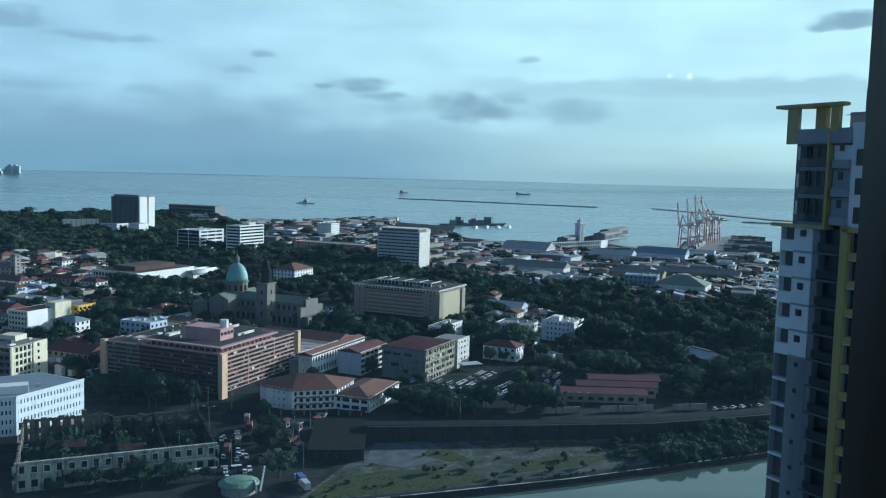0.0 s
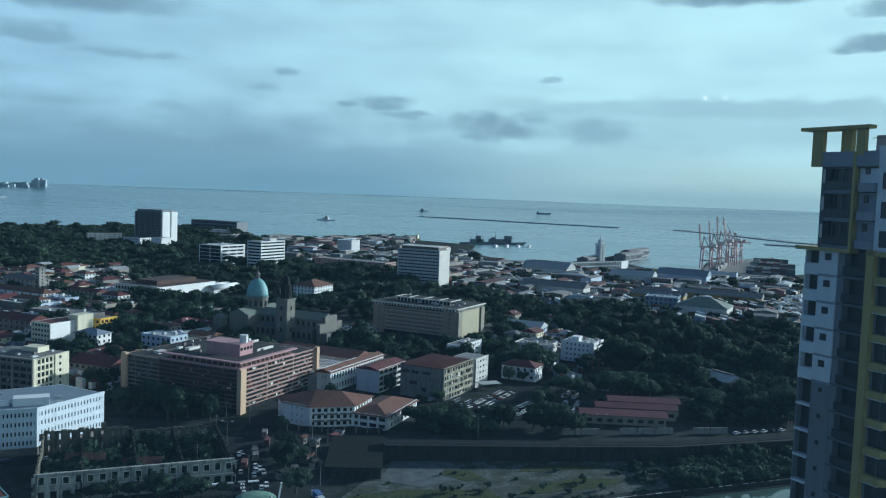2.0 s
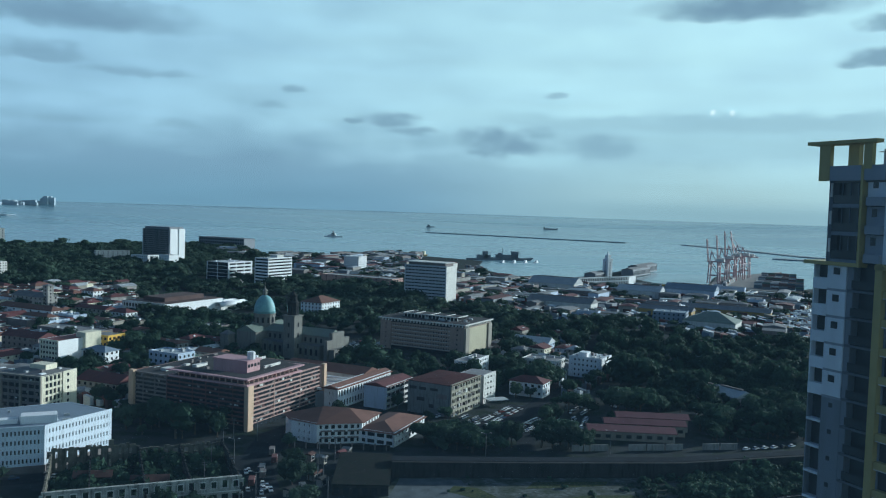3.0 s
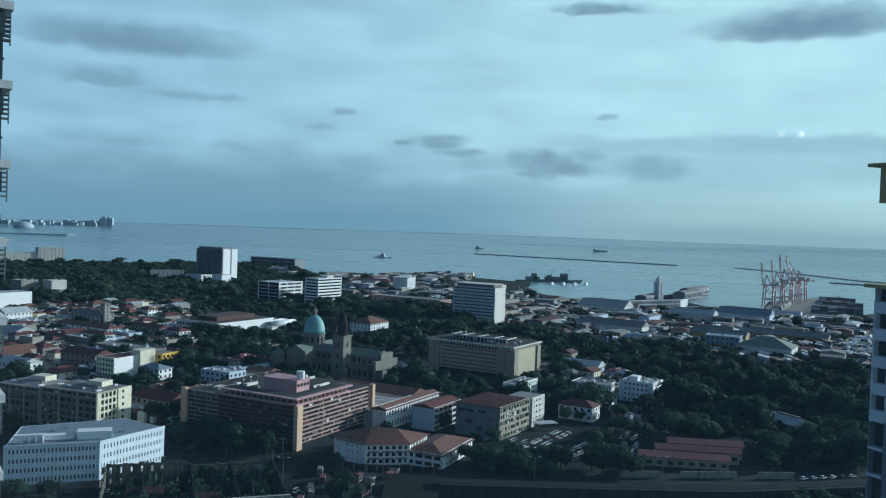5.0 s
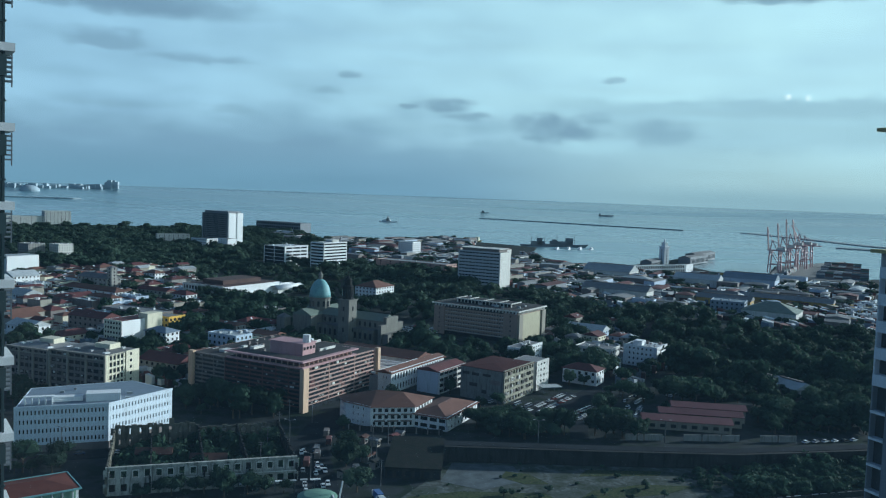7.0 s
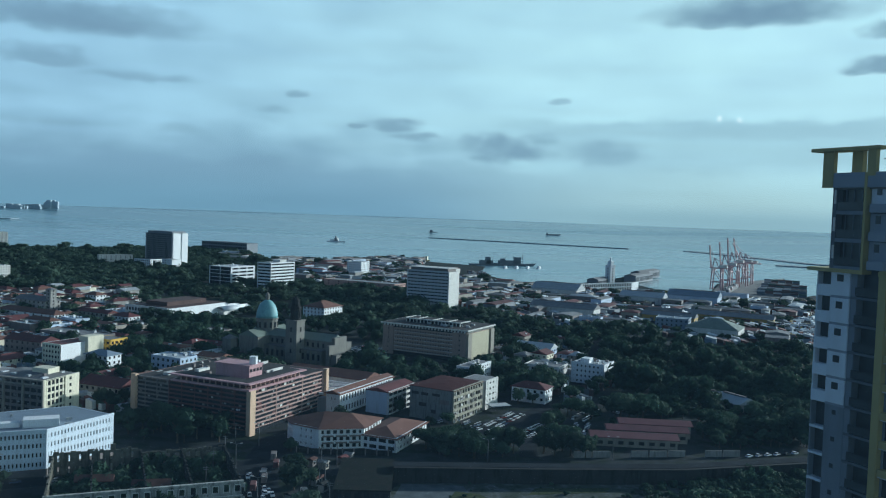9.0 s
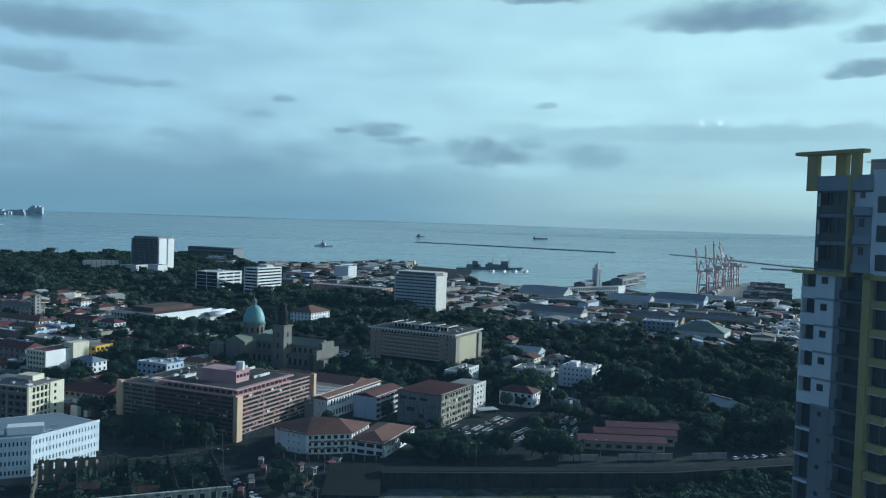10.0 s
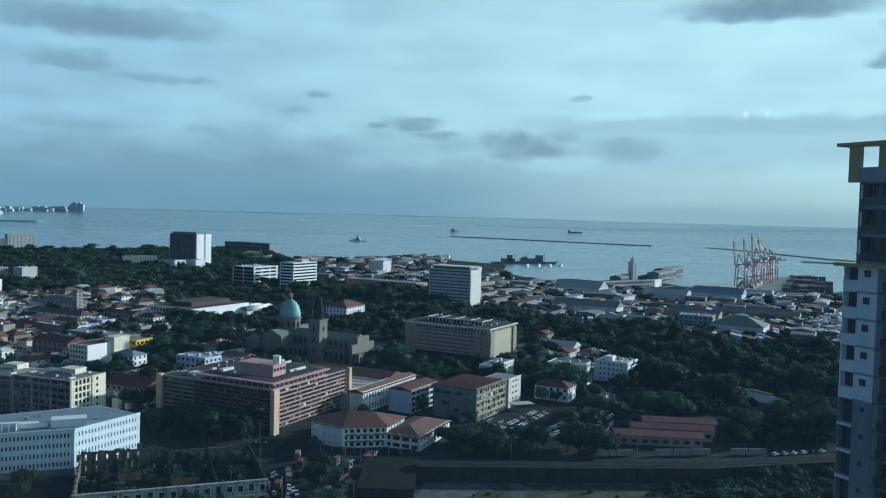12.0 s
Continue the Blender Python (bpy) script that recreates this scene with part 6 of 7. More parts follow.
tagged(part("backdrop", bm, HAZE_LINE, None), "thin glowing line for far shore haze on the horizon", "backdrop", kind="structure")

# ---- trees ----
def crown_mesh(name, seed, r, h, base, lobes, leaves, size, material):
    """Crown of leaf clumps over several lobes, uneven and gapped."""
    g = np.random.RandomState(seed)
    V, F = [], []
    cs = []
    for i in range(lobes):
        a, q = g.uniform(0, 6.28), r * g.uniform(0.15, 0.72)
        cs.append((q * math.cos(a), q * math.sin(a), base + h * g.uniform(0.25, 0.72), r * g.uniform(0.42, 0.66), h * g.uniform(0.24, 0.38)))
    for i in range(leaves):
        cx, cy, cz, lr, lh = cs[g.randint(lobes)]
        n = g.normal(size=3)
        n /= np.linalg.norm(n)
        if n[2] < -0.45:
            n[2] *= -1
        k = g.uniform(0.7, 1.08)
        c = np.array([cx + n[0] * lr * k, cy + n[1] * lr * k, cz + n[2] * lh * k])
        m = n + g.normal(size=3) * 0.24
        m /= np.linalg.norm(m)
        u = np.cross(m, g.normal(size=3))
        u /= np.linalg.norm(u)
        w = np.cross(m, u)
        s = size * g.uniform(0.6, 1.35)
        o = len(V)
        V += [tuple(c + u * s), tuple(c + w * s * 0.8 + m * s * 0.25), tuple(c - u * s), tuple(c - w * s * 0.8 + m * s * 0.2)]
        F += [(o, o + 1, o + 2), (o, o + 2, o + 3)]
    for cx, cy, cz, lr, lh in cs:
        o = len(V)
        for (sx, sy, sz) in ((1, 0, 0), (0, 1, 0), (-1, 0, 0), (0, -1, 0), (0, 0, 1), (0, 0, -1)):
            V.append((cx + sx * lr * 0.92, cy + sy * lr * 0.92, cz + sz * lh * 0.92))
        for i in range(4):
            F += [(o + i, o + (i + 1) % 4, o + 4), (o + (i + 1) % 4, o + i, o + 5)]
    me = bpy.data.meshes.new(name)
    me.from_pydata(V, [], F)
    me.materials.append(material)
    return me


def trunk_mesh(name, seed, h, r, reach):
    g = random.Random(seed)
    bm = bmesh.new()
    ring(bm, 7, [(r * 1.5, -0.3), (r, h * 0.15), (r * 0.7, h * 0.6), (r * 0.35, h)])
    for i in range(4):
        a = 1.6 * i + g.uniform(-0.3, 0.3)
        z = h * g.uniform(0.45, 0.7)
        tip = Vector((reach * math.cos(a), reach * math.sin(a), z + reach * 0.9))
        st = Vector((0, 0, z))
        d = (tip - st).normalized()
        s1 = d.cross(Vector((0, 0, 1))).normalized()
        s2 = d.cross(s1)
        lo = [bm.verts.new(st + (s1 * math.cos(q) + s2 * math.sin(q)) * r * 0.5) for q in (0, 2.1, 4.2)]
        hi = [bm.verts.new(tip + (s1 * math.cos(q) + s2 * math.sin(q)) * r * 0.12) for q in (0, 2.1, 4.2)]
        for j in range(3):
            bm.faces.new((lo[j], lo[(j + 1) % 3], hi[(j + 1) % 3], hi[j]))
    me = bpy.data.meshes.new(name)
    bm.to_mesh(me)
    bm.free()
    me.materials.append(TRUNK)
    return me


KINDS = []
for i, (r, h, base, lobes, n, s, m) in enumerate(((5.0, 6.5, 2.6, 12, 1100, 0.42, LEAF), (4.0, 7.5, 2.4, 11, 900, 0.4, LEAF), (6.0, 6, 2.8, 15, 1300, 0.45, LEAF), (3.2, 5, 1.8, 8, 600, 0.38, LEAF_PALE), (4.8, 7.5, 2.2, 12, 1000, 0.42, LEAF_PALE))):
    KINDS.append((trunk_mesh("tree_trunk", i, base + h * 0.5, 0.28 + 0.02 * i, r * 0.6), crown_mesh("tree_crown", 20 + i, r, h, base, lobes, n, s, m)))
FARKINDS = [crown_mesh("far_crown", 60 + i, 6.2, 8.5, 1.2, 7, 260, 0.75, LEAF if i else LEAF_PALE) for i in range(4)]
DISTKINDS = [crown_mesh("distant_crown", 70 + i, 7.4, 7.6, 1.2, 6, 90, 1.25, LEAF if i else LEAF_PALE) for i in range(4)]
BUSH = [crown_mesh("bush_leaves", 80 + i, 1.5, 2.0, 0.0, 5, 130, 0.32, LEAF_PALE if i else LEAF) for i in range(2)]


def inside(p, poly):
    x, y = p
    c = False
    j = len(poly) - 1
    for i in range(len(poly)):
        (xi, yi), (xj, yj) = poly[i][:2], poly[j][:2]
        if (yi > y) != (yj > y) and x < (xj - xi) * (y - yi) / (yj - yi) + xi:
            c = not c
        j = i
    return c


BOXES = [(min(p[0] for p in f), max(p[0] for p in f), min(p[1] for p in f), max(p[1] for p in f), f) for f in FOOT]


def free(x, y, pad=0.0):
    if not inside((x, y), LAND):
        return False
    for x0, x1, y0, y1, f in BOXES:
        if x0 - pad < x < x1 + pad and y0 - pad < y < y1 + pad:
            for dx, dy in ((0, 0), (pad, 0), (-pad, 0), (0, pad), (0, -pad)):
                if inside((x + dx, y + dy), f):
                    return False
    return True


ZONES = [
    ('town', 14.5, [(-606, 939), (-452, 1099), (-263, 690), (-268, 601), (-285, 548), (-343, 531)]),
    ('town', 16, [(-275, 630), (-165, 651), (-148, 583), (-222, 551)]),
    ('port', 30, [(-660, 2200), (-440, 1790), (-290, 1900), (-205, 2120), (-115, 1990), (-118, 1783), (-345, 1665), (-500, 1750)]),
    ('port', 34, [(-345, 1665), (-118, 1783), (-18, 1508), (360, 1263), (527, 1316), (313, 774), (209, 823), (134, 880), (34, 936), (-19, 1069), (-85, 1295), (-267, 1332)]),
    ('town', 20, [(28, 749), (96, 763), (110, 605), (66, 508), (27, 591)]),
    ('wood', 10, [(-52, 600), (25, 640), (23, 591), (-27, 559)]),
    ('wood', 8, [(164, 614), (253, 628), (180, 441), (121, 430), (133, 495)]),
    ('wood', 8.5, [(82, 526), (144, 535), (127, 490), (78, 478)]),
    ('wood', 10.5, [(139, 772), (316, 781), (182, 441), (121, 430), (133, 495), (97, 528)]),
    ('wood', 11, [(32, 856), (163, 844), (128, 707), (84, 699), (27, 591)]),
    ('wood', 8, [(-14, 446), (-7, 444), (3, 446), (0, 404), (-14, 402)]),
    ('wood', 9, [(15, 447), (38, 504), (80, 510), (67, 425), (15, 413)]),
    ('wood', 9, [(23, 591), (76, 599), (62, 508), (28, 518)]),
    ('wood', 13, [(-904, 1731), (-687, 1710), (-518, 1611), (-308, 1212), (-85, 1295), (-69, 1054), (-142, 971), (-261, 1029), (-421, 1012), (-546, 1043)]),
    ('wood', 14, [(-1168, 1809), (-851, 1996), (-517, 1214), (-736, 1140)]),
    ('wood', 10, [(-336, 864), (-245, 941), (-169, 651), (-211, 594), (-271, 631)]),
    ('wood', 11, [(-224, 1197), (-74, 1251), (-51, 890), (-107, 900), (-160, 862)]),
    ('wood', 9, [(-95, 622), (-60, 640), (-1, 640), (-5, 607), (-86, 594)]),
    ('wood', 11, [(-187, 441), (-118, 410), (-116, 398), (-160, 390)]),
    ('wood', 8, [(-76, 362), (-67, 363), (-62, 337), (-59, 305), (-69, 329)]),
    ('wood', 7, [(-17, 423), (0, 416), (67, 424), (64, 402), (-12, 390)]),
    ('wood', 15, [(-486, 929), (37, 1021), (128, 707), (79, 426), (-34, 393), (-101, 400), (-214, 408)]),
    ('wood', 10, [(-355, 549), (-305, 545), (-262, 470), (-240, 400), (-208, 322)]),
    ('town', 15, [(-262, 545), (-225, 545), (-190, 500), (-185, 450), (-215, 455), (-250, 500)]),
    ('wood', 13, [(-969, 2271), (-547, 2086), (-317, 1538), (-373, 1427), (-558, 1311)]),
    ('wood', 12, [(-720, 1130), (-600, 1010), (-470, 1080), (-500, 1180), (-620, 1230)]),
    ('wood', 7, [(-213, 328), (-188, 329), (-175, 306), (-194, 300)]),
    ('wood', 9, [(-239, 502), (-225, 545), (-177, 429), (-188, 439)])]

trnd = random.Random(11)
NEAR_TREES, FAR_TREES, HOUSES = [], [], []


def spread(poly, step):
    xs, ys = [p[0] for p in poly], [p[1] for p in poly]
    x = min(xs)
    while x < max(xs):
        y = min(ys)
        while y < max(ys):
            q = (x + trnd.uniform(-0.5, 0.5) * step, y + trnd.uniform(-0.5, 0.5) * step)
            if inside(q, poly):
                yield q
            y += step
        x += step


HOUSE_WALLS = [OFFWHITE, CREAM, BEIGE, BEIGE, GREYBAND, GREYBAND, CONCRETE, CONCRETE, CREAM, PALEBLUE]
PORT_WALLS = [GREYBAND, GREYBAND, CONCRETE, CONCRETE, BEIGE, OFFWHITE, PALEBLUE, HULL]
HOUSE_ROOFS = {"town": [TILE_DARK, TILE_DARK, TILE_DARK, TILE_DARK, TILE_RED, TILE_RED, ROOF_GREY, ROOF_PALE], "port": [ROOF_GREY, ROOF_GREY, ROOF_GREY, ROOF_PALE, ROOF_BLUE, ROOF_GREY, TILE_DARK, TILE_DARK]}


def house(x, y, turn, a, b, h, style):
    wall = trnd.choice(HOUSE_WALLS if style == "town" else PORT_WALLS)
    roof = trnd.choice(HOUSE_ROOFS[style])
    word = {"TI": "red-roofed", "RO": "metal-roofed"}["TI" if roof in (TILE_DARK, TILE_RED) else "RO"]
    hs = thing("house" if style == "town" else "warehouse", (x, y, 0), ("small %s town house with plain walls" if style == "town" else "%s port warehouse with plain walls") % word, "house" if style == "town" else "warehouse", turn=turn)
    pts = [(0, 0), (a, 0), (a, b), (0, b)]
    part("wall", prism(bmesh.new(), pts, 0, h), wall, hs)
    flat = trnd.random() < (0.3 if style == "town" else 0.3)
    if flat:
        part("roof", prism(bmesh.new(), shrunk(pts, 0.3), h - 0.2, h + 0.12), roof, hs)
        part("parapet", rim(pts, 0.3, h - 0.1, h + 0.85), wall, hs)
        block("roof_tank", hs, ROOF_PALE, (a * trnd.uniform(0.3, 0.7), b * trnd.uniform(0.3, 0.7), h + 1.0), (2.2, 1.8, 1.9))
    else:
        part("roof", gable_roof(bmesh.new(), pts, h + 0.02, min(a, b) * (trnd.uniform(0.13, 0.24) if style == "town" else trnd.uniform(0.06, 0.13)), 0.7, hip=trnd.random() < 0.55), roof, hs)
    if style == "town":
        for k in range(trnd.choice((1, 2))):
            block("dormer" if not flat else "roof_unit", hs, trnd.choice((OFFWHITE, WHITE, ROOF_PALE, wall)), (a * trnd.uniform(0.2, 0.8), b * trnd.uniform(0.25, 0.75), h + (1.0 if flat else 0.9)), (trnd.uniform(1.2, 3.0), trnd.uniform(1.0, 2.4), trnd.uniform(1.4, 2.4)))
    if math.hypot(x, y) < 690:
        fl = max(1, int(h / 3.2))
        n, m = max(2, int(a / 4.2)), max(2, int(b / 4.2))
        for f in range(fl):
            z = (f + 0.55) * h / fl
            for k in range(min(n, 4)):
                block("window", hs, GLASS_DARK, (a * (k + 0.5) / min(n, 4), -0.02, z), (1.3, 0.16, 1.3))
            for k in range(min(m, 4)):
                block("window", hs, GLASS_DARK, (-0.02, b * (k + 0.5) / min(m, 4), z), (0.16, 1.3, 1.3))
    q = corners((x, y), turn, a, b)
    BOXES.append((min(p[0] for p in q), max(p[0] for p in q), min(p[1] for p in q), max(p[1] for p in q), [tuple(p) for p in q]))


for kind, step, poly in ZONES:
    if kind in ("town", "port"):
        for x, y in spread(poly, step):
            big = kind == "port"
            a, b = (trnd.uniform(16, 62), trnd.uniform(9, 22)) if big else (trnd.uniform(10, 32), trnd.uniform(8, 15))
            if trnd.random() < 0.5:
                a, b = b, a
            h = trnd.uniform(4.5, 10) if big else trnd.choice((3.6, 4.5, 6, 6.5, 9))
            turn = 66 + trnd.uniform(-4, 4)
            t = radians(turn)
            mid = (x + (a * math.cos(t) - b * math.sin(t)) / 2, y + (a * math.sin(t) + b * math.cos(t)) / 2)
            if trnd.random() < 0.88 and free(*mid, pad=max(a, b) * 0.5):
                house(x, y, turn, a, b, h, kind)
for kind, step, poly in ZONES:
    for x, y in spread(poly, {"wood": step, "town": step * 0.8, "port": step * 0.42}[kind]):
        if kind != "wood" and trnd.random() < (0.35 if kind == "town" else 0.22):
            continue
        # groves of taller crowns with thin spots between
        grove = math.sin(x * 0.071 + 1.3 * math.sin(y * 0.043)) + math.sin(y * 0.083 + 1.1 * math.sin(x * 0.05))
        if grove < -1.25 and trnd.random() < 0.6:
            continue
        if free(x, y, 2.5):
            (NEAR_TREES if math.hypot(x, y) < 560 else FAR_TREES).append((x, y, trnd.uniform(0.55, 1.2) * (1.0 + 0.24 * grove) * (1.0 if kind == "wood" else 0.72) * (1.4 if trnd.random() < 0.12 else 1.0)))
NEAR_TREES.sort(key=lambda p: p[0] ** 2 + p[1] ** 2)
FAR_TREES += NEAR_TREES[290:]
for i, (x, y, s) in enumerate(NEAR_TREES[:290]):
    tm, cm = KINDS[trnd.randrange(len(KINDS))]
    t = new("tree", tm)
    t.location, t.rotation_euler, t.scale = (x, y, 0), (0, 0, trnd.uniform(0, 6.28)), (s, s, s * trnd.uniform(0.85, 1.15))
    tagged(t, "leafy tropical tree with a dark uneven crown", "tree", "trees in the town")
    c = new("crown", cm)
    c.parent = t


def joined(name, items, meshes, material, label, category):
    """Many plants as one mesh."""
    data = []
    for me in meshes:
        v = np.empty(len(me.vertices) * 3)
        me.vertices.foreach_get("co", v)
        f = np.empty(len(me.loops), dtype=np.int32)
        me.loops.foreach_get("vertex_index", f)
        data.append((v.reshape(-1, 3), f))
    VV, FF, off = [], [], 0
    for x, y, s in items:
        v, f = data[trnd.randrange(len(data))]
        a = trnd.uniform(0, 6.28)
        c, sn = math.cos(a), math.sin(a)
        w = v * (s, s, s * trnd.uniform(0.8, 1.15))
        VV.append(np.stack([w[:, 0] * c - w[:, 1] * sn + x, w[:, 0] * sn + w[:, 1] * c + y, w[:, 2]], -1))
        FF.append(f + off)
        off += len(v)
    V, F = np.concatenate(VV), np.concatenate(FF)
    me = bpy.data.meshes.new(name)
    me.vertices.add(len(V))
    me.vertices.foreach_set("co", V.ravel())
    me.loops.add(len(F))
    me.loops.foreach_set("vertex_index", F)
    me.polygons.add(len(F) // 3)
    me.polygons.foreach_set("loop_start", np.arange(0, len(F), 3))
    me.update(calc_edges=True)
    me.materials.append(material)
    return tagged(new(name, me), label, category, kind="stuff")


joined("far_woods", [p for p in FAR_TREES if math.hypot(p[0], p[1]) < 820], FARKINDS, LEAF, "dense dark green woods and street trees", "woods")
# haze over the distant woods is given by the paler leaf colour
joined("distant_woods", [p for p in FAR_TREES if math.hypot(p[0], p[1]) >= 820], DISTKINDS, LEAF_PALE, "distant woods and street trees, haze put into the pale green", "woods")
# broken ground about the ruin: trees grown in front of and inside its walls
for k in range(40):
    if k < 14:
        p = Vector((-85, 315)) + Vector((math.cos(radians(203)), math.sin(radians(203)))) * trnd.uniform(4, 66) + Vector((0.39, -0.92)) * trnd.uniform(3.5, 11)
    else:
        p = Vector((-85, 315)) + Vector((math.cos(radians(203)), math.sin(radians(203)))) * trnd.uniform(5, 64) + Vector((math.cos(radians(113)), math.sin(radians(113)))) * trnd.uniform(5, 54)
    tm, cm = KINDS[trnd.randrange(len(KINDS))]
    t = new("tree", tm)
    s = trnd.uniform(0.4, 1.15) if k < 14 else trnd.uniform(0.5, 0.95)
    t.location, t.rotation_euler, t.scale = (p.x, p.y, 0), (0, 0, trnd.uniform(0, 6.28)), (s, s, s)
    tagged(t, "leafy tree grown up beside ruined walls", "tree", "trees at the ruin")
    c = new("crown", cm)
    c.parent = t
shrubs = []
for x, y in spread([(90, 332), (141, 354), (330, 432), (330, 458), (150, 390), (100, 374)], 2.6):
    shrubs.append((x, y, trnd.uniform(0.7, 2.3) * (1.5 if math.sin(x * 0.21) + math.sin(y * 0.17) > 0.6 else 1.0)))
for x, y in spread([(72, 338), (92, 333), (104, 372), (84, 366), (66, 350)], 3.4):
    if trnd.random() < 0.7:
        shrubs.append((x, y, trnd.uniform(0.5, 1.6)))
for k in range(60):
    f = trnd.random()
    shrubs.append((20 + 118 * f, 304.5 + 47 * f + trnd.uniform(0, 3), trnd.uniform(0.3, 0.9)))
for x, y in spread(LOTP, 5.5):
    if trnd.random() < 0.3 and math.sin(x * 0.16 + 1) + math.sin(y * 0.3 + x * 0.05) > -0.2:
        shrubs.append((x, y, trnd.uniform(0.3, 1.0)))
for x, y in spread([(p[0] - 85, p[1] + 315) for p in corners((0, 0), 114, 56, 67)], 4.4):
    if trnd.random() < 0.75:
        shrubs.append((x, y, trnd.uniform(1.2, 3.6)))
# thin young trees on the lot, one before the hall
for x, y, s in ((13, 324, 0.42), (22, 312.5, 0.4), (-4, 316, 0.5), (-1, 318, 0.36), (35, 325, 0.45), (52, 336, 0.5), (44, 321, 0.4), (30, 318, 0.36), (58, 327, 0.44), (-83, 392, 0.95), (-13, 398, 0.9), (-8, 404, 1.0)):
    tm, cm = KINDS[3]
    t = new("tree", tm)
    t.location, t.rotation_euler, t.scale = (x, y, 0), (0, 0, x), (s * 1.25, s * 1.25, s)
    tagged(t, "young tree with a thin pale crown", "tree", "young trees")
    c = new("crown", cm)
    c.parent = t
joined("shrubs", shrubs, BUSH, LEAF, "scrubby bushes and weeds", "shrubs")

# ---- cars and lorries ----
def car_kind(paint):
    root = new("car")
    bm = bmesh.new()
    prof = [(-2.1, 0.35), (2.1, 0.35), (2.15, 0.75), (1.1, 0.95), (0.55, 1.0), (-2.0, 1.0), (-2.15, 0.8)]
    a = [bm.verts.new((x, -0.85, z)) for x, z in prof]
    b = [bm.verts.new((x, 0.85, z)) for x, z in prof]
    bm.faces.new(a), bm.faces.new(b[::-1])
    for i in range(len(prof)):
        bm.faces.new((a[i], b[i], b[(i + 1) % len(prof)], a[(i + 1) % len(prof)]))
    part("body", bm, paint, root)
    bm = bmesh.new()
    lo = [bm.verts.new((x, y, 0.98)) for x, y in ((-1.9, -0.8), (0.9, -0.8), (0.9, 0.8), (-1.9, 0.8))]
    hi = [bm.verts.new((x, y, 1.46)) for x, y in ((-1.55, -0.66), (0.25, -0.66), (0.25, 0.66), (-1.55, 0.66))]
    bm.faces.new(hi)
    for i in range(4):
        bm.faces.new((lo[i], lo[(i + 1) % 4], hi[(i + 1) % 4], hi[i]))
    part("windows", bm, GLASS_DARK, root)
    part("roof", box(bmesh.new(), -1.5, 0.2, -0.64, 0.64, 1.45, 1.52), paint, root)
    for nm, x in (("rear_wheels", -1.3), ("front_wheels", 1.3)):
        bm = bmesh.new()
        for y in (-0.8, 0.8):
            bmesh.ops.create_cone(bm, cap_ends=True, segments=10, radius1=0.32, radius2=0.32, depth=0.2, matrix=Matrix.Translation((x, y, 0.32)) @ Matrix.Rotation(radians(90), 4, "X"))
        part(nm, bm, TYRE, root)
    return root


models = [car_kind(p) for p in CAR_PAINTS]
names = ("white", "silver", "black", "red", "blue")
used = set()


def park_car(x, y, turn, i=None):
    i = trnd.choice((0, 0, 0, 0, 0, 0, 0, 1, 1, 1, 2, 2, 0, 0, 1, 3, 4)) if i is None else i
    if i not in used:
        used.add(i)
        models[i].matrix_basis = pose(x, y, 0.08, 0, 0, turn)
        tagged(models[i], "%s car parked on open paving" % names[i], "car", "parked cars")
    else:
        copy_thing(models[i], pose(x, y, 0.08, 0, 0, turn))


for c, ang, n, m, dx, dy, st in (((2, 450), 64, 5, 4, 2.7, 6.6, 30), ((12, 444), 64, 16, 2, 2.9, 6.4, -20), ((40, 424), 60, 12, 2, 2.9, 6.5, 20), ((62, 448), 75, 8, 2, 3.1, 6.4, 20), ((-76, 668), 64, 12, 6, 2.9, 6.0, 66),
                                 ((30, 432), 60, 11, 2, 3.0, 6.4, -20), ((66, 478), 64, 10, 2, 3.0, 6.4, 20), ((88, 500), 66, 12, 1, 3.6, 6, 66), ((140, 418), 20, 14, 1, 5.5, 6, 20)):
    t = radians(ang)
    for i in range(n):
        for j in range(m):
            if trnd.random() < 0.84:
                park_car(c[0] + i * dx * math.cos(t) - j * dy * math.sin(t), c[1] + i * dx * math.sin(t) + j * dy * math.cos(t), ang + st + trnd.uniform(-4, 4))
for k in range(15):
    f = trnd.random()
    park_car(-72 - 20 * f + trnd.uniform(-5, 5), 300 + 62 * f, 108 + trnd.choice((0, 180)))
for k in range(14):
    f = trnd.random()
    park_car(-205 + 90 * f + trnd.uniform(-2, 2), 318 + 42 * f + trnd.uniform(-3, 3), 27)
for i in range(5):
    if i not in used:
        park_car(-90 + 4 * i, 380, 100, i)


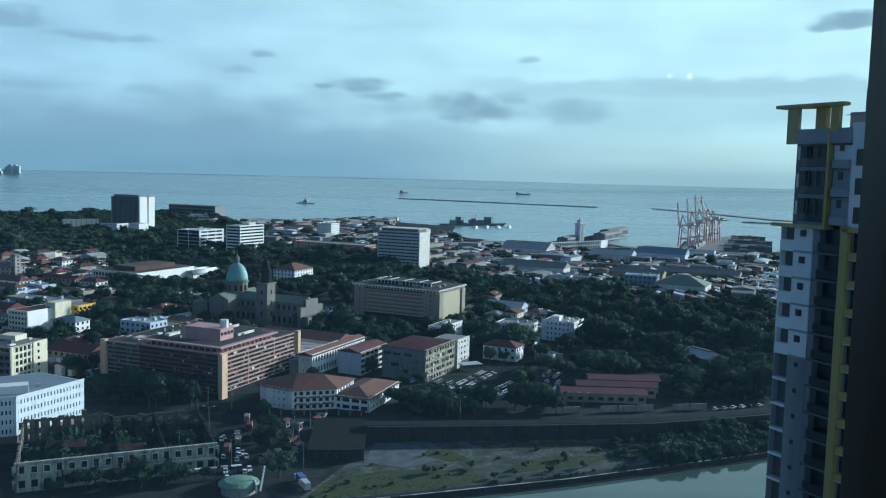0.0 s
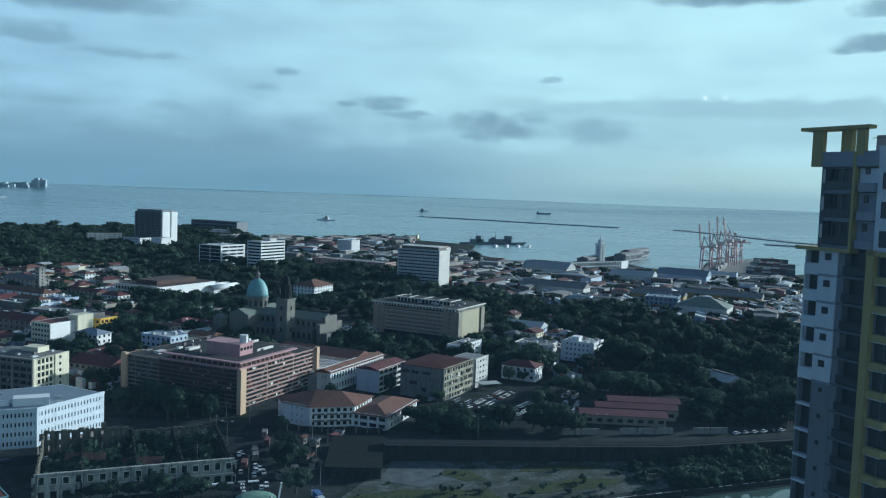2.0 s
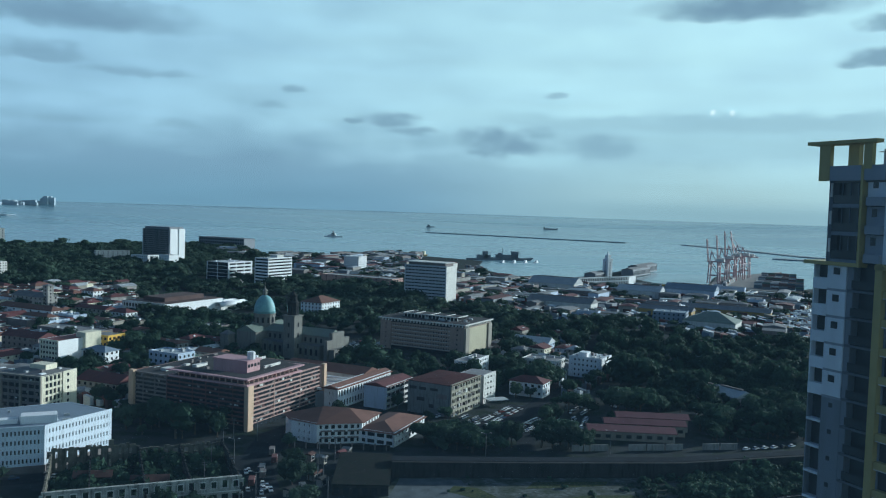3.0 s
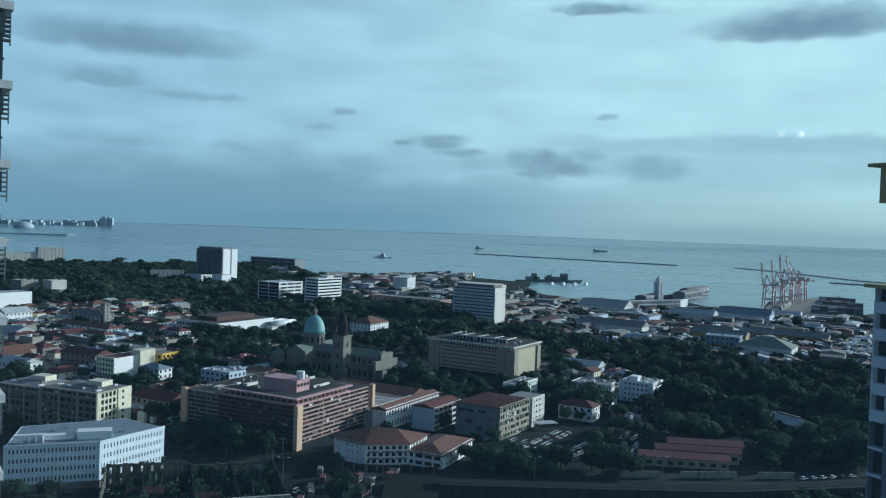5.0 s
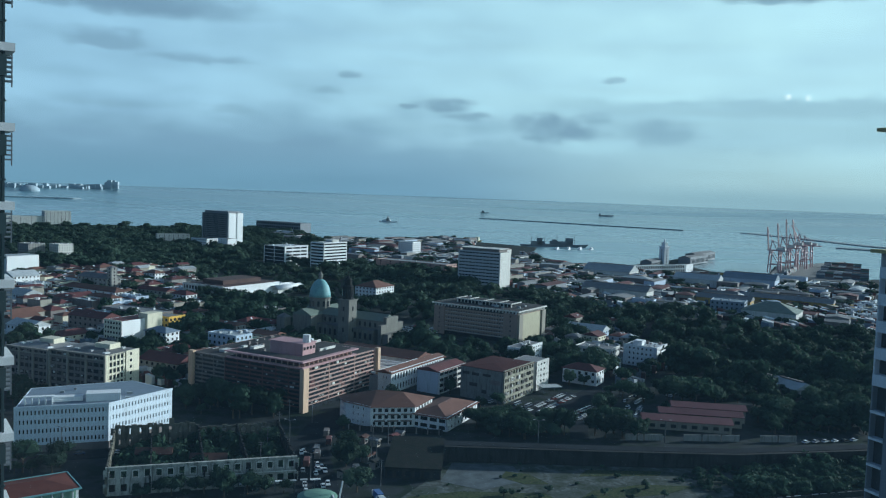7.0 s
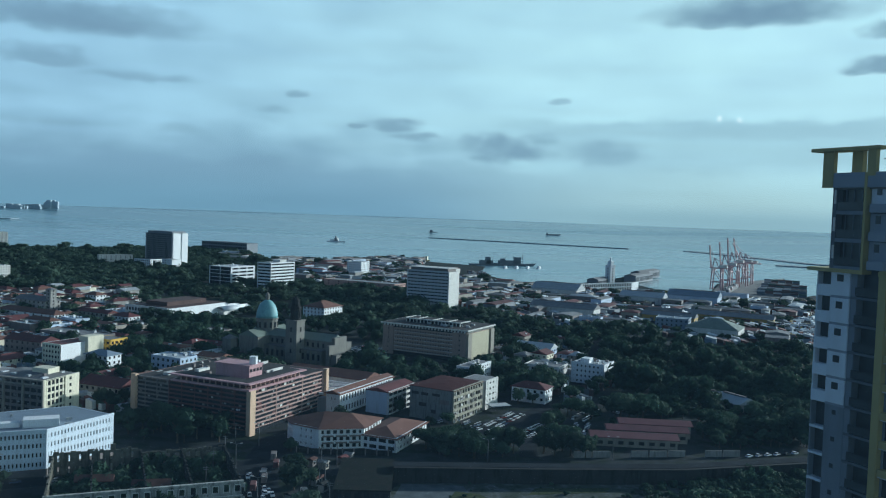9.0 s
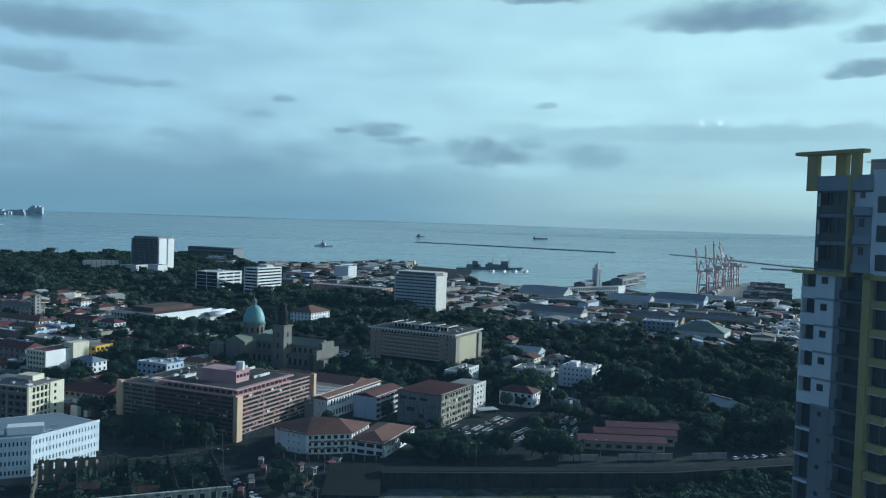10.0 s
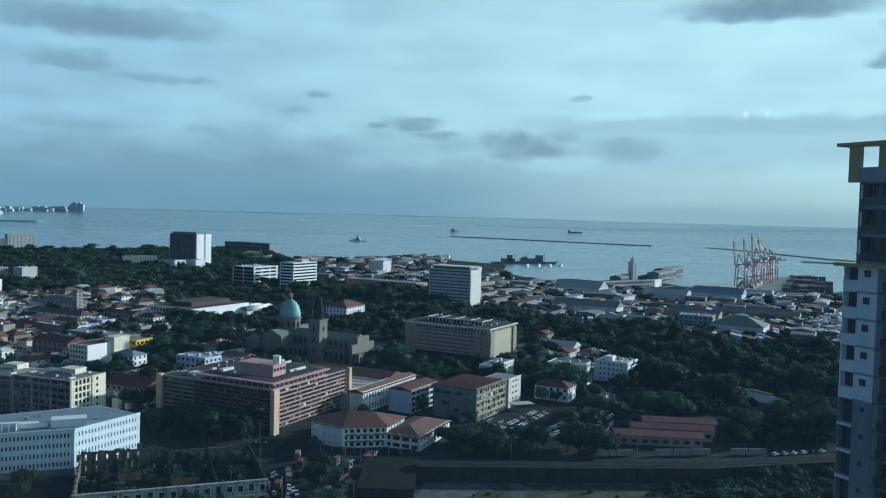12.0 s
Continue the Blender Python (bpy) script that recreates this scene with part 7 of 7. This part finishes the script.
def lorry(x, y, turn, box_mat, label):
    b = thing("lorry", (x, y, 0.08), label, "lorry", "street lorries", turn=turn)
    part("cargo_box", box(bmesh.new(), -3.6, 1.9, -1.15, 1.15, 0.9, 3.4), box_mat, b)
    part("cab", box(bmesh.new(), 2.1, 3.8, -1.1, 1.1, 0.6, 2.6), WHITE, b)
    part("windscreen", box(bmesh.new(), 3.7, 3.84, -1.0, 1.0, 1.6, 2.4), GLASS_DARK, b)
    for xx in (-2.6, -1.4, 2.9):
        for y in (-1.0, 1.0):
            bm = bmesh.new()
            bmesh.ops.create_cone(bm, cap_ends=True, segments=10, radius1=0.45, radius2=0.45, depth=0.3, matrix=Matrix.Translation((xx, y, 0.45)) @ Matrix.Rotation(radians(90), 4, "X"))
            wh = part("wheel", bm, TYRE, b)
            bm = bmesh.new()
            bmesh.ops.create_cone(bm, cap_ends=True, segments=8, radius1=0.2, radius2=0.16, depth=0.06, matrix=Matrix.Translation((xx, y * 1.16, 0.45)) @ Matrix.Rotation(radians(90 if y < 0 else -90), 4, "X"))
            part("hub", bm, METAL, wh, "grey steel hub")


BLUE_SHEET = mat("blue_tarpaulin", (0.06, 0.14, 0.33), 0.6, var=0.15, size=2)
for x, y, tn, m, l in ((-50.6, 303, 118, BLUE_SHEET, "lorry with blue covered body"), (-48, 297, 118, ROOF_PALE, "lorry with pale covered body"), (-86, 352, 100, METAL, "dark box lorry in the street"), (-84, 366, 100, MAROON, "red passenger lorry in the street"),
                       (-88, 378, 100, GREYBAND, "grey box lorry in the street"), (-84, 345, 100, GREYBAND, "grey covered lorry in the street"), (-86, 335, 100, MAROON, "red passenger lorry in the street"), (-64, 330, 110, METAL, "dark tanker lorry in the street")):
    lorry(x, y, tn, m, l)
# green-roofed round kiosk and a low white-roofed arcade by the street
kiosk = thing("round_pavilion", (-71, 293, 0), "round pavilion with a green glass canopy and white mast", "pavilion")
part("wall", ring(bmesh.new(), 18, [(6.2, 0), (6.2, 3.2)]), CONCRETE, kiosk)
part("canopy", ring(bmesh.new(), 18, [(7.4, 3.2), (7.2, 3.7), (5, 4.6), (1.5, 5.1)]), ROOF_GREEN, kiosk, "green canopy")
beam("mast", kiosk, WHITE, (7.5, 1, 0), (8.8, 2, 9), 0.5, "white leaning mast")
block("sign_panel", kiosk, WHITE, (6.6, -2.5, 3.0), (0.5, 4.5, 3.2), 20)
arcade = thing("low_arcade", (-88, 304, 0), "long narrow white roof of a waiting arcade", "shelter")
for k in range(7):
    f = -13.2 + 4.4 * k
    block("roof", arcade, ROOF_PALE if k % 3 else WHITE, (f * math.cos(radians(22)), f * math.sin(radians(22)), 4.0 + 0.15 * (k % 2)), (3.9 - 0.6 * (k % 3), 1.5, 0.25), 22)
for k in range(8):
    f = -13 + 3.7 * k
    block("post", arcade, METAL, (f * math.cos(radians(22)), f * math.sin(radians(22)), 2.0), (0.25, 0.25, 4.0), 22)
# street lamps
for i, (x, y) in enumerate(((-100, 398), (-88, 424), (-101, 362), (-60, 340), (-80, 318), (-240, 310), (-190, 330), (-58, 372), (10, 388), (70, 402))):
    sl_ = thing("street_lamp", (x, y, 0), "tall grey street lamp with twin arms", "street lamp", "street lamps")
    part("pole", ring(bmesh.new(), 8, [(0.22, 0), (0.12, 11)]), METAL, sl_)
    for s in (-1, 1):
        beam("arm", sl_, METAL, (0, 0, 10.8), (s * 2.0, 0, 11.4), 0.14)
        block("head", sl_, OFFWHITE, (s * 2.2, 0, 11.4), (1.0, 0.4, 0.2))

# vehicles far off in the port and on its road
FLEET = mat("vehicle_paint", (0.5, 0.5, 0.5), 0.4, var=0.1, size=6)
nt = FLEET.node_tree
isle, hue = nt.nodes.new("ShaderNodeNewGeometry"), nt.nodes.new("ShaderNodeValToRGB")
hue.color_ramp.interpolation = "CONSTANT"
for pos, c in ((0.45, (0.35, 0.37, 0.39)), (0.6, (0.05, 0.06, 0.07)), (0.75, (0.10, 0.16, 0.26)), (0.86, (0.22, 0.09, 0.07)), (0.93, (0.5, 0.34, 0.1))):
    hue.color_ramp.elements.new(pos).color = (*c, 1)
hue.color_ramp.elements[0].color = (0.75, 0.77, 0.78, 1)
nt.links.new(isle.outputs["Random Per Island"], hue.inputs[0])
nt.links.new(hue.outputs[0], nt.nodes["Principled BSDF"].inputs["Base Color"])
bm = bmesh.new()
for k in range(1700):
    f = trnd.random()
    if k < 200:
        x, y = 170 + 90 * f + trnd.uniform(-9, 9), 800 + 420 * f + trnd.uniform(-6, 6)
    elif k < 320:
        x, y = trnd.uniform(20, 110), trnd.uniform(900, 1010)
    elif k < 520:
        x, y = trnd.uniform(250, 480), trnd.uniform(900, 1250)
    elif k < 700:
        x, y = trnd.uniform(340, 520), trnd.uniform(780, 1120)
    elif k < 760:
        x, y = trnd.uniform(-20, 120), trnd.uniform(1080, 1300)
    elif k < 1200:
        x, y = trnd.uniform(330, 480), trnd.uniform(870, 1080)
    elif k < 1450:
        x, y = trnd.uniform(-420, -120), trnd.uniform(1380, 1950)
    else:
        x, y = trnd.uniform(100, 420), trnd.uniform(1120, 1420)
    L = trnd.choice((4.4, 4.4, 8, 12))
    t = radians(trnd.choice((66, 156)) + trnd.uniform(-8, 8))
    if not (760 <= k < 1200 and inside((x, y), LAND)) and not free(x, y, 3):
        continue
    c, s = math.cos(t), math.sin(t)
    w, h = (0.9, 1.4) if L < 5 else (1.25, 3.2)
    prism(bm, [(x + a * c - b * s, y + a * s + b * c) for a, b in ((-L / 2, -w), (L / 2, -w), (L / 2, w), (-L / 2, w))], 0.3, h)
    if L < 5:
        continue
    prism(bm, [(x + a * c - b * s, y + a * s + b * c) for a, b in ((L / 2, -w), (L / 2 + 2, -w), (L / 2 + 2, w), (L / 2, w))], 0.4, 2.4)
tagged(part("far_cars", bm, FLEET, None), "rows of pale cars and lorries in the port", "vehicles", kind="stuff")

# small sheds and lean-tos crowded between the houses
TIN = mat("mixed_tin_sheets", (0.2, 0.2, 0.2), 0.7, var=0.3, size=3)
nt = TIN.node_tree
isle, hue = nt.nodes.new("ShaderNodeNewGeometry"), nt.nodes.new("ShaderNodeValToRGB")
hue.color_ramp.interpolation = "CONSTANT"
for pos, c in ((0.2, (0.16, 0.06, 0.05)), (0.36, (0.20, 0.21, 0.22)), (0.55, (0.42, 0.45, 0.47)), (0.72, (0.68, 0.70, 0.70)), (0.84, (0.16, 0.22, 0.28)), (0.93, (0.30, 0.27, 0.2))):
    hue.color_ramp.elements.new(pos).color = (*c, 1)
hue.color_ramp.elements[0].color = (0.07, 0.035, 0.033, 1)
nt.links.new(isle.outputs["Random Per Island"], hue.inputs[0])
nt.links.new(hue.outputs[0], nt.nodes["Principled BSDF"].inputs["Base Color"])
V, F = [], []
for kind, step, poly in ZONES:
    if kind == "wood":
        continue
    for x, y in spread(poly, step * (0.42 if kind == "town" else 0.36)):
        if not free(x, y, 1.2):
            continue
        t = radians(66 + trnd.choice((0, 90)) + trnd.uniform(-7, 7))
        k = 1.0 if kind == "town" else 1.7
        w, d = trnd.uniform(1.2, 4.2) * k, trnd.uniform(1.0, 3.0) * k
        h = trnd.uniform(2.4, 5.0)
        o = len(V)
        for px, py, z in ((-w, -d, 0), (w, -d, 0), (w, d, 0), (-w, d, 0), (-w, -d, h), (w, -d, h), (w, d, h + d * 0.4), (-w, d, h + d * 0.4)):
            V.append((x + px * math.cos(t) - py * math.sin(t), y + px * math.sin(t) + py * math.cos(t), z))
        F += [tuple(o + i for i in f) for f in ((0, 1, 5, 4), (1, 2, 6, 5), (2, 3, 7, 6), (3, 0, 4, 7), (4, 5, 6, 7))]
me = bpy.data.meshes.new("lean_to_sheds")
me.from_pydata(V, [], F)
me.materials.append(TIN)
tagged(new("lean_to_sheds", me), "crowded small sheds with tin roofs between the houses", "sheds", kind="stuff")

# stalls and huts crowded beside the street
RUST = mat("rusty_sheet", (0.10, 0.045, 0.036), 0.9, var=0.4, size=1.5, per=0.5)
for k in range(0, 26, 2):
    x, y = -72 + trnd.uniform(-6, 22) - (k % 3) * 2, 318 + k * 2.9 + trnd.uniform(-2, 2)
    if not free(x, y, 2.0):
        continue
    st = thing("market_stall", (x, y, 0), "small street stall with a rusty sheet roof", "stall", "street stalls", turn=trnd.uniform(60, 80))
    w, d, h = trnd.uniform(2.5, 5), trnd.uniform(2.5, 4), trnd.uniform(2.4, 3.4)
    part("wall", box(bmesh.new(), 0, w, 0, d, 0, h), trnd.choice((GREYBAND, BEIGE, CONCRETE)), st)
    part("roof", gable_roof(bmesh.new(), [(0, 0), (w, 0), (w, d), (0, d)], h, 0.7, 0.5, hip=False), trnd.choice((RUST, TILE_DARK, STONE_DARK, ROOF_GREY)), st)
    block("opening", st, GLASS_DARK, (w / 2, -0.02, h * 0.5), (w * 0.6, 0.1, h * 0.55))
# power poles with cross arms and wires along the street
poles = [(-104, 330), (-108, 352), (-110, 376), (-112, 400), (-52, 318), (-58, 342), (-64, 366)]
for i, (x, y) in enumerate(poles):
    pl = thing("power_pole", (x, y, 0), "leaning power pole with cross arms and wires", "pole", "power poles")
    part("post", ring(bmesh.new(), 8, [(0.2, 0), (0.14, 10.5)]), METAL, pl)
    for z in (9.2, 10.0):
        block("cross_arm", pl, METAL, (0, 0, z), (2.4, 0.14, 0.16))
    if i not in (3, 6):
        nx, ny = poles[i + 1]
        for dx in (-1.0, 1.0):
            beam("wire", pl, TYRE, (dx, 0, 10.1), (nx - x + dx, ny - y, 10.1), 0.05)
